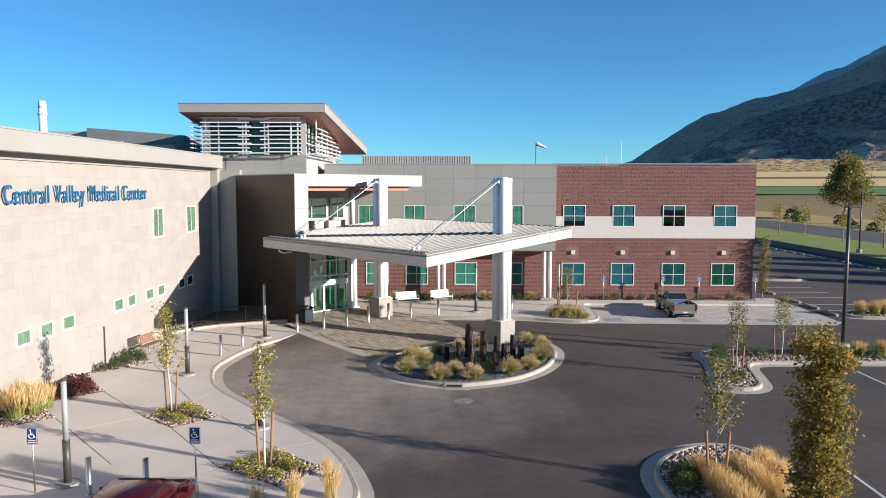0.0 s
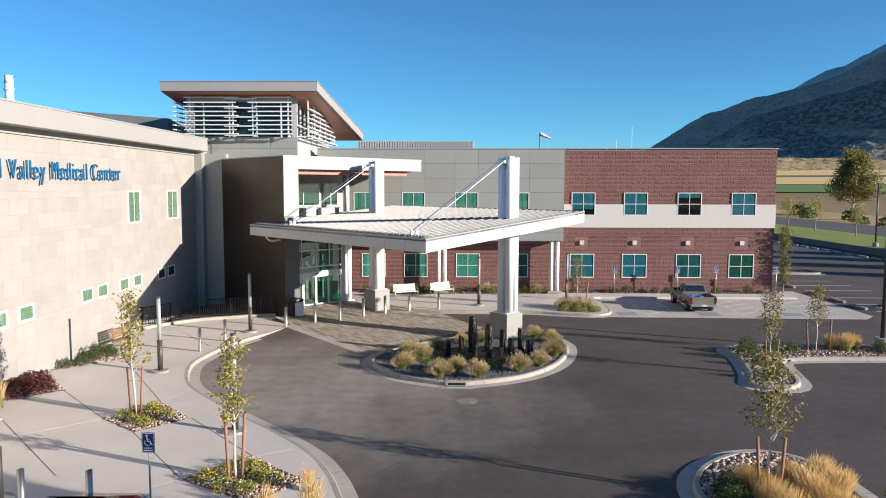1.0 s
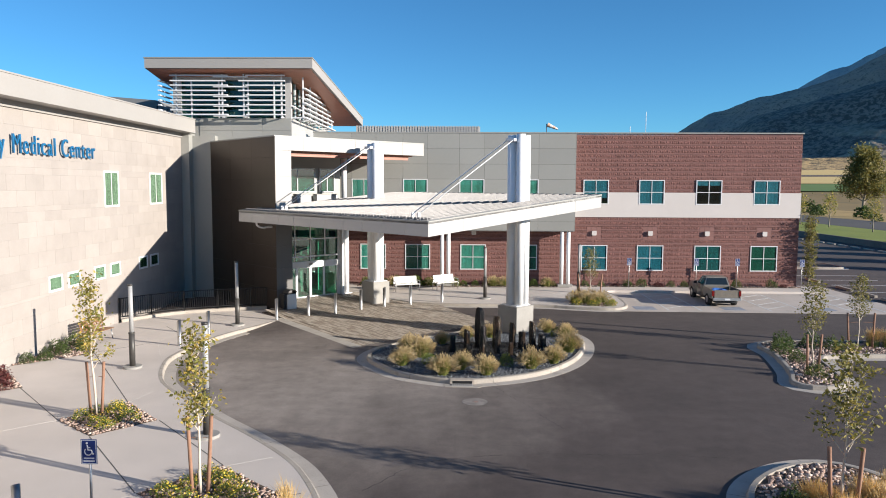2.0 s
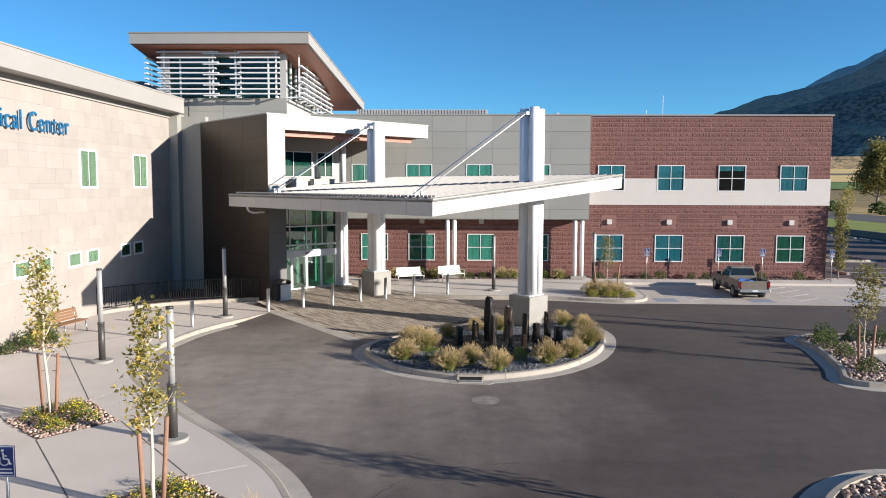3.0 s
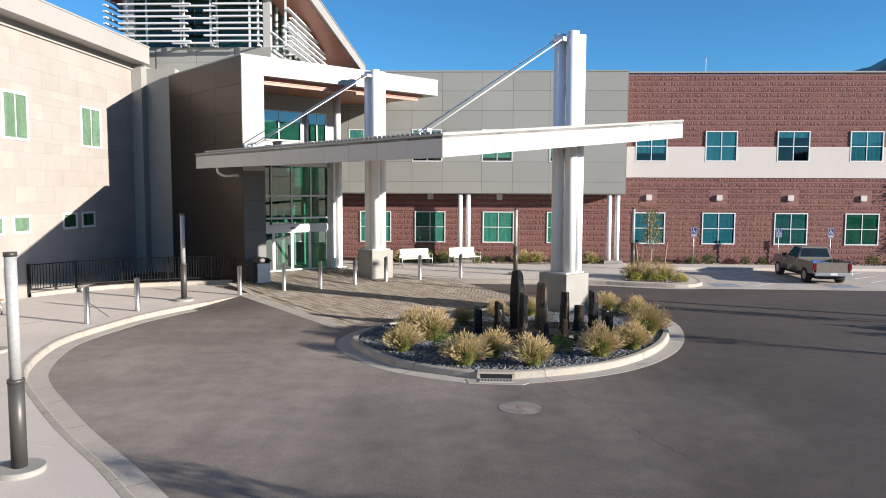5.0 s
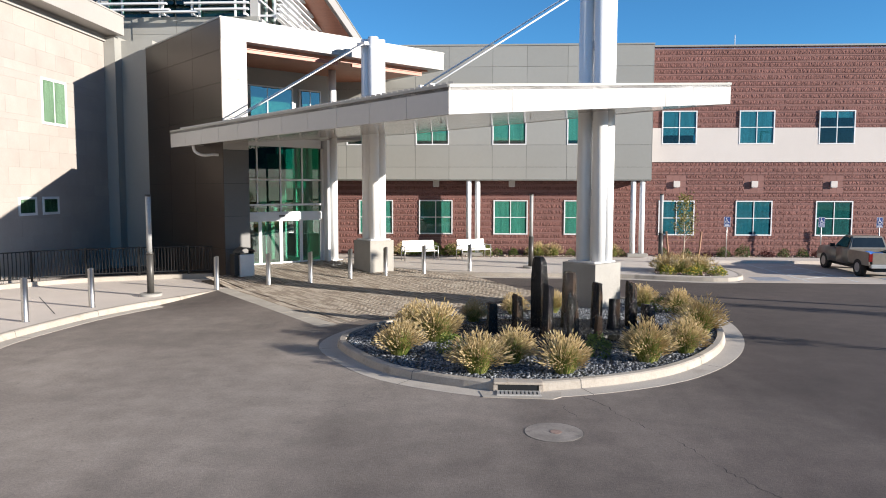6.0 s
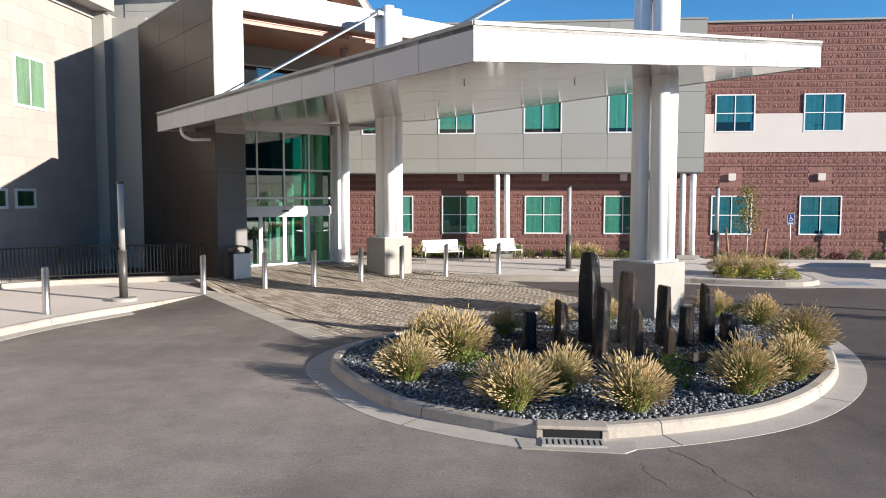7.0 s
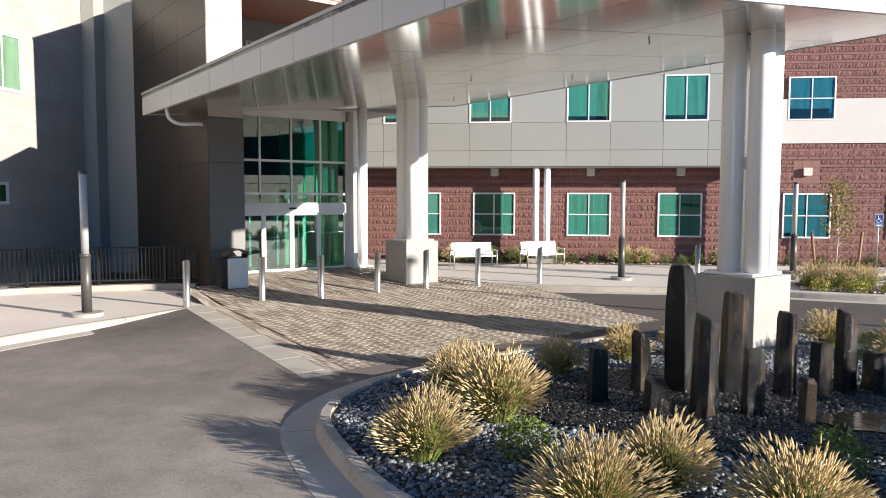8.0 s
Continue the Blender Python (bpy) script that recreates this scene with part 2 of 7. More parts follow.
def scrub(name, soil_a, soil_b, bush, cover, fans):
    """Slope of bare soil dotted with dark bushes in drifts, with tan fans painted pale as if sunlit."""
    m, nt, b = material(name, 0.95)
    n1, n2 = noise_of(nt, 0.004, 6, 0.65), noise_of(nt, 0.075, 3, 0.75)
    c = mixed(nt, ramp(nt, n1, (0.35, 0.0), (0.65, 1.0)), soil_a, soil_b)
    c = mixed(nt, ramp(nt, n2, (cover - 0.05, 1.0), (cover + 0.05, 0.0)), c, bush)
    sep = nt.nodes.new("ShaderNodeSeparateXYZ")
    nt.links.new(nt.nodes.new("ShaderNodeNewGeometry").outputs["Position"], sep.inputs[0])
    low = nt.nodes.new("ShaderNodeMapRange")
    low.inputs["From Min"].default_value, low.inputs["From Max"].default_value = 165.0, 90.0
    nt.links.new(sep.outputs["Z"], low.inputs["Value"])
    fan = nt.nodes.new("ShaderNodeMath")
    fan.operation = "MULTIPLY"
    nt.links.new(low.outputs[0], fan.inputs[0])
    nt.links.new(ramp(nt, noise_of(nt, 0.0095, 5, 0.6, (1, 1, 4.0)), (0.5, 0.0), (0.56, fans)), fan.inputs[1])
    # bare tan soil, brightened in colour to pass for sunlit patches
    c = mixed(nt, fan.outputs[0], c, (0.75, 0.55, 0.36))
    nt.links.new(c, b.inputs["Base Color"])
    bump(nt, b, n2, 0.5, 8.0)
    return m


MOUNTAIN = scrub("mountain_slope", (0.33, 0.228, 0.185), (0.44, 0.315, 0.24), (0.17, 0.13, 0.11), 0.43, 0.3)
# pale greys with little contrast: distance haze mixed into the slope's colour
HAZED_RIDGE = scrub("hazed_ridge_slope", (0.36, 0.35, 0.35), (0.4, 0.39, 0.385), (0.27, 0.275, 0.28), 0.42, 0.0)
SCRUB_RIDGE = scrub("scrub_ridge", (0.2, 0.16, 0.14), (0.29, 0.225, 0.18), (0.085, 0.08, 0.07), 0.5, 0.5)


# ---- mesh helpers ----
def part(name, bm, mat, parent=None, label=""):
    me = bm
    if isinstance(bm, bmesh.types.BMesh):
        me = bpy.data.meshes.new(name)
        bmesh.ops.recalc_face_normals(bm, faces=bm.faces)
        bm.to_mesh(me)
        bm.free()
    if mat and not me.materials:
        for mm in mat if isinstance(mat, (list, tuple)) else (mat,):
            me.materials.append(mm)
    ob = new(name, me)
    if parent:
        ob.parent = parent
    if label:
        ob["label"] = label
    return ob


def thing(name, label, category, group="", kind="", m=None):
    ob = new(name)
    ob.empty_display_size = 0.2
    if m is not None:
        ob.matrix_basis = m
    return tagged(ob, label, category, group, kind)


def box(bm, x0, x1, y0, y1, z0, z1, m=None, bevel=0.0):
    vs = [bm.verts.new((x, y, z)) for x in (x0, x1) for y in (y0, y1) for z in (z0, z1)]
    fs = [bm.faces.new([vs[i] for i in q]) for q in ((0, 1, 3, 2), (4, 6, 7, 5), (0, 4, 5, 1), (2, 3, 7, 6), (0, 2, 6, 4), (1, 5, 7, 3))]
    if bevel:
        es = list({e for f in fs for e in f.edges})
        r = bmesh.ops.bevel(bm, geom=es, offset=bevel, segments=2, affect="EDGES", profile=0.6)
        vs = list({v for f in r["faces"] for v in f.verts} | {v for v in vs if v.is_valid})
    if m is not None:
        for v in vs:
            v.co = m @ v.co
    return bm


def boxed(*a, **k):
    return box(bmesh.new(), *a, **k)


def tube(bm, a, b, r0, r1=None, n=12, caps=True):
    a, b = Vector(a), Vector(b)
    r1 = r0 if r1 is None else r1
    q = (b - a).to_track_quat("Z", "Y")
    rings = []
    for p, r in ((a, r0), (b, r1)):
        rings.append([bm.verts.new(p + q @ Vector((r * math.cos(2 * math.pi * i / n), r * math.sin(2 * math.pi * i / n), 0))) for i in range(n)])
    for i in range(n):
        f = bm.faces.new((rings[0][i], rings[0][(i + 1) % n], rings[1][(i + 1) % n], rings[1][i]))
        f.smooth = n > 6
    if caps:
        bm.faces.new(rings[0][::-1])
        bm.faces.new(rings[1])
    return bm


def prism(bm, pts, z0, z1):
    """An upright prism on a plan outline; z0, z1 may be numbers or functions of x, y."""
    f0, f1 = (z if callable(z) else (lambda x, y, z=z: z) for z in (z0, z1))
    lo = [bm.verts.new((x, y, f0(x, y))) for x, y in pts]
    hi = [bm.verts.new((x, y, f1(x, y))) for x, y in pts]
    bm.faces.new(lo[::-1])
    bm.faces.new(hi)
    for i in range(len(pts)):
        j = (i + 1) % len(pts)
        bm.faces.new((lo[i], lo[j], hi[j], hi[i]))
    return bm


def curve(pts, step=0.4, closed=False):
    """A smooth line through the plan points."""
    p = [Vector(q).to_2d() if len(q) > 2 else Vector(q) for q in pts]
    n = len(p)
    out = []
    for i in range(n if closed else n - 1):
        a, b, c, d = (p[(i + k) % n] if closed else p[min(max(i + k, 0), n - 1)] for k in (-1, 0, 1, 2))
        m = max(2, int((c - b).length / step))
        for k in range(m):
            t = k / m
            out.append(0.5 * (2 * b + (c - a) * t + (2 * a - 5 * b + 4 * c - d) * t * t + (3 * b - a - 3 * c + d) * t ** 3))
    if not closed:
        out.append(p[-1])
    return out


def sweep(bm, line, profile, closed=False, zed=None):
    """A profile of (offset to the line's right, height) drawn along a plan line."""
    n = len(line)
    rows = []
    for i, q in enumerate(line):
        a, b = (line[(i - 1) % n], line[(i + 1) % n]) if closed else (line[max(i - 1, 0)], line[min(i + 1, n - 1)])
        d = (b - a).normalized()
        r = Vector((d.y, -d.x))
        k = zed(i / (n - 1)) if zed else 1.0
        rows.append([bm.verts.new((q.x + r.x * o, q.y + r.y * o, z * k if z > 0 else z)) for o, z in profile])
    for i in range(n if closed else n - 1):
        j = (i + 1) % n
        for k in range(len(profile) - 1):
            bm.faces.new((rows[i][k], rows[i][k + 1], rows[j][k + 1], rows[j][k]))
    return bm


def holed_wall(bm, x0, x1, z0, z1, holes, y0, y1):
    """A wall in the plane y0 to y1 (front to back) with openings (x0, x1, z0, z1) through it."""
    xs = sorted({x0, x1, *(h[0] for h in holes), *(h[1] for h in holes)})
    zs = sorted({z0, z1, *(h[2] for h in holes), *(h[3] for h in holes)})

    def solid(i, k):
        if not (0 <= i < len(xs) - 1 and 0 <= k < len(zs) - 1):
            return False
        cx, cz = (xs[i] + xs[i + 1]) / 2, (zs[k] + zs[k + 1]) / 2
        return not any(h[0] < cx < h[1] and h[2] < cz < h[3] for h in holes)

    for i in range(len(xs) - 1):
        for k in range(len(zs) - 1):
            if not solid(i, k):
                continue
            a, b, c, d = xs[i], xs[i + 1], zs[k], zs[k + 1]
            quads = [((a, y0, c), (b, y0, c), (b, y0, d), (a, y0, d)), ((a, y1, c), (a, y1, d), (b, y1, d), (b, y1, c))]
            if not solid(i - 1, k):
                quads.append(((a, y0, c), (a, y0, d), (a, y1, d), (a, y1, c)))
            if not solid(i + 1, k):
                quads.append(((b, y0, c), (b, y1, c), (b, y1, d), (b, y0, d)))
            if not solid(i, k - 1):
                quads.append(((a, y0, c), (a, y1, c), (b, y1, c), (b, y0, c)))
            if not solid(i, k + 1):
                quads.append(((a, y0, d), (b, y0, d), (b, y1, d), (a, y1, d)))
            for q in quads:
                bm.faces.new([bm.verts.new(v) for v in q])
    bmesh.ops.remove_doubles(bm, verts=bm.verts, dist=1e-5)
    return bm


WINDOWS = [0]


def window(m, w, h, cols, rows, pane_mat, label, blind=1.0, frame_w=0.055, depth=0.12):
    """A window facing local -y; its outer frame is w by h with the origin at the middle of the sill line."""
    WINDOWS[0] += 1
    top = thing("window_%d" % WINDOWS[0], label, "window", "windows", "structure", m)
    bm = bmesh.new()
    a = w / 2
    for x0, x1, z0, z1 in ((-a, -a + frame_w, 0, h), (a - frame_w, a, 0, h), (-a + frame_w, a - frame_w, 0, frame_w), (-a + frame_w, a - frame_w, h - frame_w, h)):
        box(bm, x0, x1, 0, depth, z0, z1)
    iw, ih, bar = w - 2 * frame_w, h - 2 * frame_w, 0.04
    for i in range(1, cols):
        x = -a + frame_w + iw * i / cols
        box(bm, x - bar / 2, x + bar / 2, 0.012, depth - 0.02, frame_w, h - frame_w)
    for k in range(1, rows):
        z = frame_w + ih * k / rows
        for i in range(cols):
            x = -a + frame_w + iw * i / cols
            box(bm, x + bar / 2 * (i > 0), x + iw / cols - bar / 2 * (i < cols - 1), 0.014, depth - 0.022, z - bar / 2, z + bar / 2)
    part("window_frame", bm, WHITE_PAINT, top)
    for i in range(cols):
        for k in range(rows):
            x0, z0 = -a + frame_w + iw * i / cols, frame_w + ih * k / rows
            p = part("pane", boxed(x0 + 0.01, x0 + iw / cols - 0.01, 0.022, 0.028, z0 + 0.01, z0 + ih / rows - 0.01), pane_mat, top)
            p.visible_shadow = False
    if blind > 0:
        part("blind", boxed(-a + frame_w - 0.02, a - frame_w + 0.02, 0.034, 0.042, h - frame_w - ih * blind, h - frame_w), BLIND, top)
    # a dark sheet behind the panes imitates the unlit room
    part("dark_room", boxed(-a - 0.05, a + 0.05, 0.75, 0.8, -0.05, h + 0.05), UNLIT_ROOM, top)
    return top


# ---- ground ----
def rise(x, y):
    """The plain is level near the buildings and climbs towards the mountain."""
    d = math.hypot(x, y)
    return -0.06 + max(0.0, d - 380) * 0.036 * min(1.0, max(0.1, (x / max(d, 1.0) - 0.12) * 4))


bm = bmesh.new()
radii = [0, 30, 60, 100, 160, 240, 340, 430, 520, 640, 800, 1000, 1250, 1500, 1800, 2200, 2700, 3300, 4000, 4800]
rings = []
for r in radii:
    rings.append([bm.verts.new((r * math.cos(a * math.pi / 36), r * math.sin(a * math.pi / 36), rise(r * math.cos(a * math.pi / 36), r * math.sin(a * math.pi / 36)))) for a in range(72)] if r else [bm.verts.new((0, 0, -0.06))])
for i in range(72):
    bm.faces.new((rings[0][0], rings[1][i], rings[1][(i + 1) % 72]))
    for k in range(1, len(radii) - 1):
        bm.faces.new((rings[k][i], rings[k + 1][i], rings[k + 1][(i + 1) % 72], rings[k][(i + 1) % 72]))
tagged(part("ground", bm, DRY_GROUND), "dry tan grassland plain rising to the mountains", "ground", kind="structure")

tagged(part("road", prism(bmesh.new(), [(-30, -40), (46, -40), (49.3, 20), (49.3, 77), (49.3, 160), (42, 160), (30, 100), (-30, 100)], -0.05, 0.0), ASPHALT), "dark grey worn asphalt drive and car park", "road", kind="structure")

KERB_PROFILE = [(0.56, -0.04), (0.56, 0.005), (0.16, 0.003), (0.13, 0.13), (0.1, 0.152), (-0.02, 0.154), (-0.02, -0.04)]
GUTTER = rough_surface("gutter_concrete", (0.44, 0.39, 0.34), (0.54, 0.485, 0.425), 0.85, big=0.9, fine=30, bumps=0.2, dist=0.005, stain=(1.6, 0.57, (0.34, 0.3, 0.26)))


def kerb_run(line, label, closed=False):
    """A concrete kerb with its gutter pan, which lies on the line's right."""
    tagged(part("kerb", sweep(bmesh.new(), line, KERB_PROFILE[2:], closed), KERB), label, "kerb", kind="structure")
    tagged(part("gutter", sweep(bmesh.new(), line, KERB_PROFILE[:3], closed), GUTTER), "pale worn concrete gutter beside a kerb", "gutter", kind="structure")


# kerb of the drop-off loop, the drive lies on its right
LOOP = [(-8.18, 40.11), (-8.62, 39.57), (-9.26, 38.14), (-9.84, 36.97), (-10.39, 35.45), (-10.66, 34.07), (-10.86, 31.88), (-10.54, 30.24), (-9.9, 28.56), (-9.2, 27.47), (-8.27, 26.35), (-6.71, 24.57), (-5.02, 22.82), (-3.64, 21.18), (-2.9, 19.86), (-2.43, 18.68), (-2.06, 17.26), (-2.3, 15.9), (-3.4, 15.4), (-5.2, 15.9), (-6.3, 16.9), (-7.6, 16.3), (-9.6, 14.6), (-13.0, 11.4), (-16.2, 8.4)]
loop_line = curve(LOOP, 0.35)[::-1]
kerb_run(loop_line, "pale concrete kerb round the drop-off loop")
walk_edge = [(p.x, p.y) for p in curve(LOOP, 0.35)]
side_walk = walk_edge + [(-16.15, 8.4), (-16.15, 38.4), (-14.4, 41.2), (-12.2, 42.3), (-9.3, 42.6), (-8.9, 41.0)]
tagged(part("pavement", prism(bmesh.new(), side_walk, -0.05, 0.15), CONCRETE), "pale concrete pavement beside the stone-clad wing", "pavement", kind="structure")
# scored joints in the pavement run square to the entrance
JOINT = rough_surface("dark_joint", (0.09, 0.085, 0.08), (0.14, 0.13, 0.12), 0.9, big=1, fine=20, bumps=0.0)
for x0, y0, x1, y1 in ((-14.0, 27.2, -10.95, 24.0), (-9.35, 22.68, -6.55, 19.2), (-14.1, 23.7, -9.9, 19.3), (-8.05, 24.1, -5.1, 20.8), (-14.0, 32.15, -9.75, 25.8), (-13.4, 37.8, -11.15, 34.9), (-4.3, 17.72, -3.6, 17.0), (-14.2, 32.3, -12.4, 34.4), (-3.2, 19.15, -2.9, 19.28)):
    d = Vector((x1 - x0, y1 - y0))
    n = Vector((-d.y, d.x)).normalized() * 0.014
    tagged(part("pavement_joint", prism(bmesh.new(), [(x0 - n.x, y0 - n.y), (x1 - n.x, y1 - n.y), (x1 + n.x, y1 + n.y), (x0 + n.x, y0 + n.y)], 0.14, 0.153), JOINT), "dark joint between concrete slabs", "joint", "pavement joints", "structure")

PALE_JOINT = rough_surface("pale_joint", (0.62, 0.57, 0.52), (0.75, 0.7, 0.64), 0.9, big=1, fine=20, bumps=0.0)
for x0, y0, x1, y1 in ((-5.1, 20.75, -4.05, 21.4), (-8.1, 24.1, -6.3, 23.75), (-9.7, 25.75, -9.45, 27.0), (-6.5, 19.15, -7.9, 17.9), (-10.95, 24.0, -13.2, 21.9), (-12.4, 34.4, -11.3, 32.0)):
    d = Vector((x1 - x0, y1 - y0))
    n = Vector((-d.y, d.x)).normalized() * 0.009
    tagged(part("pavement_joint", prism(bmesh.new(), [(x0 - n.x, y0 - n.y), (x1 - n.x, y1 - n.y), (x1 + n.x, y1 + n.y), (x0 + n.x, y0 + n.y)], 0.14, 0.1525), PALE_JOINT), "pale scored joint in the concrete pavement", "joint", "pavement joints", "structure")

# far pavement along the brick front
FAR = [(-1.95, 45.75), (-0.6, 45.45), (1.2, 45.3), (3.4, 45.3), (5.6, 45.1), (7.2, 44.6), (8.8, 44.25), (9.7, 44.5), (10.15, 45.3), (10.3, 46.8), (10.3, 49.0), (10.1, 50.7), (10.8, 51.1)]
far_line = curve(FAR, 0.35)
kerb_run(far_line[:-2], "pale concrete kerb along the far pavement")
far_walk = [(p.x, p.y) for p in far_line] + [(24.4, 51.1), (24.4, 53.65), (-8.0, 53.65), (-8.0, 47.0), (-4.3, 47.4)]
tagged(part("pavement", prism(bmesh.new(), far_walk, -0.05, 0.148), CONCRETE), "pale concrete pavement in front of the brick building", "pavement", kind="structure")
tagged(part("parking_pad", prism(bmesh.new(), [(9.75, 43.95), (25.0, 43.6), (25.9, 44.6), (25.9, 55.0), (24.4, 55.0), (24.4, 51.1), (10.0, 51.1)], -0.05, 0.012), rough_surface("parking_concrete", (0.47, 0.405, 0.355), (0.61, 0.535, 0.47), 0.82, big=0.35, fine=35, bumps=0.15, dist=0.004, stain=(0.8, 0.57, (0.36, 0.31, 0.27)))), "pale concrete accessible parking bays", "parking pad", kind="structure")

# ---- wing with limestone cladding ----
WX = -16.15
wing_holes = []
for y0, w in ((24.85, 1.02), (26.45, 1.02), (28.15, 1.04), (32.85, 1.04), (34.3, 1.04), (36.55, 1.04), (38.08, 1.04), (41.2, 1.04), (42.6, 1.04)):
    wing_holes.append((y0, y0 + w, 2.48, 3.15))
for y0 in (37.75, 42.79):
    wing_holes.append((y0, y0 + (1.48 if y0 < 40 else 1.62), 5.84, 7.56))
bm = holed_wall(bmesh.new(), -30, 47.4, -0.1, 9.75, wing_holes, 0.03, 0.4)
PALE_MORTAR = rough_surface("pale_mortar", (0.33, 0.3, 0.272), (0.37, 0.338, 0.308), 0.9, big=0.5, fine=30)
wing = tagged(part("wall_west", bm, PALE_MORTAR), "two-storey wing wall clad in pale limestone panels", "wall", kind="structure")
wing.matrix_basis = pose(WX, 0, 0, 0, 0, 90)
bm = bmesh.new()
box(bm, -30, 47.6, -0.8, 0.9, 10.02, 10.8)
box(bm, -30, 47.6, -0.06, 0.6, 9.75, 10.02)
box(bm, -30, 47.62, -0.83, 0.9, 10.8, 10.86)
corn = tagged(part("cornice", bm, PALE_PANEL), "deep white metal cornice along the wing's roofline", "cornice", kind="structure")
corn.matrix_basis = pose(WX, 0, 0, 0, 0, 90)
tagged(part("roof", boxed(-45, -16.9, -30, 70, 9.6, 10.4), ROOF), "flat pale membrane roof of the wing", "roof", kind="structure")
# end of the wing: recessed joint and grey pilaster
tagged(part("pilaster", boxed(-16.2, -15.7, 47.42, 48.5, 0, 10.0), GREY_PANEL), "grey metal pilaster at the wing's end", "pilaster", kind="structure")
tagged(part("wall_link", boxed(-15.7, -14.3, 48.0, 48.6, -0.1, 9.9), GREY_PANEL), "grey metal panel wall between wing and entrance", "wall", kind="structure")
for h in wing_holes:
    tall = h[3] > 4
    window(pose(WX + 0.01, (h[0] + h[1]) / 2, h[2], 0, 0, 90), h[1] - h[0], h[3] - h[2], 2 if tall else 1, 1, GREEN, "white-framed window with green glass and pale blind", 1.0, 0.085)

# ---- brick and grey-panelled building behind ----
BY = 53.62
low = [(-5.35, 1.76), (-2.27, 1.72), (1.55, 1.74), (5.1, 1.7), (9.87, 1.78), (13.68, 1.8), (17.6, 1.8), (21.42, 1.82)]
brick_holes = [(x - w / 2, x + w / 2, 1.17, 2.92) for x, w in low]
up = [(9.9, 1.72), (13.68, 1.72), (17.55, 1.74), (21.45, 1.76)]
band_holes = [(x - w / 2, x + w / 2, 5.72, 7.38) for x, w in up]
bm = holed_wall(bmesh.new(), -9, 23.72, -0.1, 10.4, brick_holes + band_holes, BY, BY + 0.3)
north = tagged(part("wall_north", bm, MORTAR), "two-storey wall of dark red split-face block", "wall", kind="structure")
tagged(part("wall_east", boxed(23.4, 23.72, BY + 0.3, 78, -0.1, 10.4), BLOCK_JOINED), "red block side wall of the building", "wall", kind="structure")
tagged(part("roof", boxed(-15, 23.4, BY + 0.3, 78, 9.8, 10.1), ROOF), "flat pale membrane roof of the brick building", "roof", kind="structure")
tagged(part("coping", boxed(8.3, 23.8, BY - 0.1, BY + 0.4, 10.5, 10.58), GREY_PANEL), "thin grey metal coping on the brick parapet", "coping", kind="structure")
bm = holed_wall(bmesh.new(), 8.42, 23.76, 4.84, 6.52, [(a, b, c, 6.53) for a, b, c, d in band_holes], BY - 0.07, BY - 0.005)
tagged(part("band_course", bm, STUCCO), "pale stucco band between the two storeys", "band", kind="structure")
for a, b, c, d in brick_holes:
    window(pose((a + b) / 2, BY - 0.06, c), b - a, d - c, 2, 2, TEAL if a < 8 else BLUE_TEAL if a < 16 else DEEP_TEAL if a < 20 else DARK_TEAL, "white-framed four-pane window with teal glass", 1.0)
for a, b, c, d in band_holes:
    window(pose((a + b) / 2, BY - 0.085, c), b - a, d - c, 2, 2, BLUE_TEAL, "white-framed four-pane window with teal glass", 1.0 if 12 < a < 15 or a > 20 else 0.75 if a < 12 else 0.2)

# grey metal upper storey, overhanging
GY = 52.5
grey_win = [(-6.65, -5.0), (-3.2, -1.55), (0.58, 2.25), (4.22, 5.87)]
grey_holes = [(a, b, 5.64, 7.38) for a, b in grey_win]
bm = holed_wall(bmesh.new(), -9.2, 8.32, 3.94, 10.42, grey_holes, GY + 0.03, BY - 0.01)
tagged(part("wall_upper", bm, BLACK_METAL), "overhanging upper storey clad in grey metal panels", "wall", kind="structure")
tagged(part("coping", boxed(-9.2, 8.36, GY - 0.03, GY + 0.5, 10.42, 10.5), GREY_PANEL), "grey metal coping on the upper storey", "coping", kind="structure")
for a, b in grey_win:
    window(pose((a + b) / 2, GY - 0.02, 5.64), b - a, 1.74, 2, 1, TEAL, "white-framed two-pane window with teal glass", 0.9)

# ---- entrance block, turned from the rest ----
TURN = 43.8
ENT = pose(-9.22, 42.33, 0, 0, 0, TURN)


def ent(name, bm, mat, label="", cat="", kind="structure"):
    ob = part(name, bm, mat)
    ob.matrix_basis = ENT
    return tagged(ob, label, cat, "", kind) if label else ob


ent("wall_entrance_side", boxed(0.02, 0.4, 0.02, 7.7, -0.1, 9.5), BLACK_METAL, "entrance side wall clad in bronze metal panels", "wall")
ent("wall_entrance_pier", boxed(0.4, 0.98, 0.02, 1.6, -0.1, 9.5), BLACK_METAL, "entrance pier clad in metal panels", "wall")
ent("roof_slab", boxed(0.0, 10.45, 0.0, 7.7, 8.78, 9.5), WHITE_PANEL, "white flat roof slab over the entrance balcony", "roof slab")
ent("roof_coping", boxed(-0.03, 10.48, -0.03, 7.7, 9.5, 9.56), GREY_PANEL, "thin grey metal coping of the entrance roof", "coping")
ent("soffit", boxed(0.95, 9.9, 0.45, 7.6, 8.72, 8.776), WOOD_SOFFIT, "reddish wood soffit under the entrance roof", "soffit")
ent("wall_balcony", boxed(0.4, 7.3, 4.6, 4.88, 5.6, 8.72), GREY_PANEL, "grey recessed wall behind the balcony", "wall")

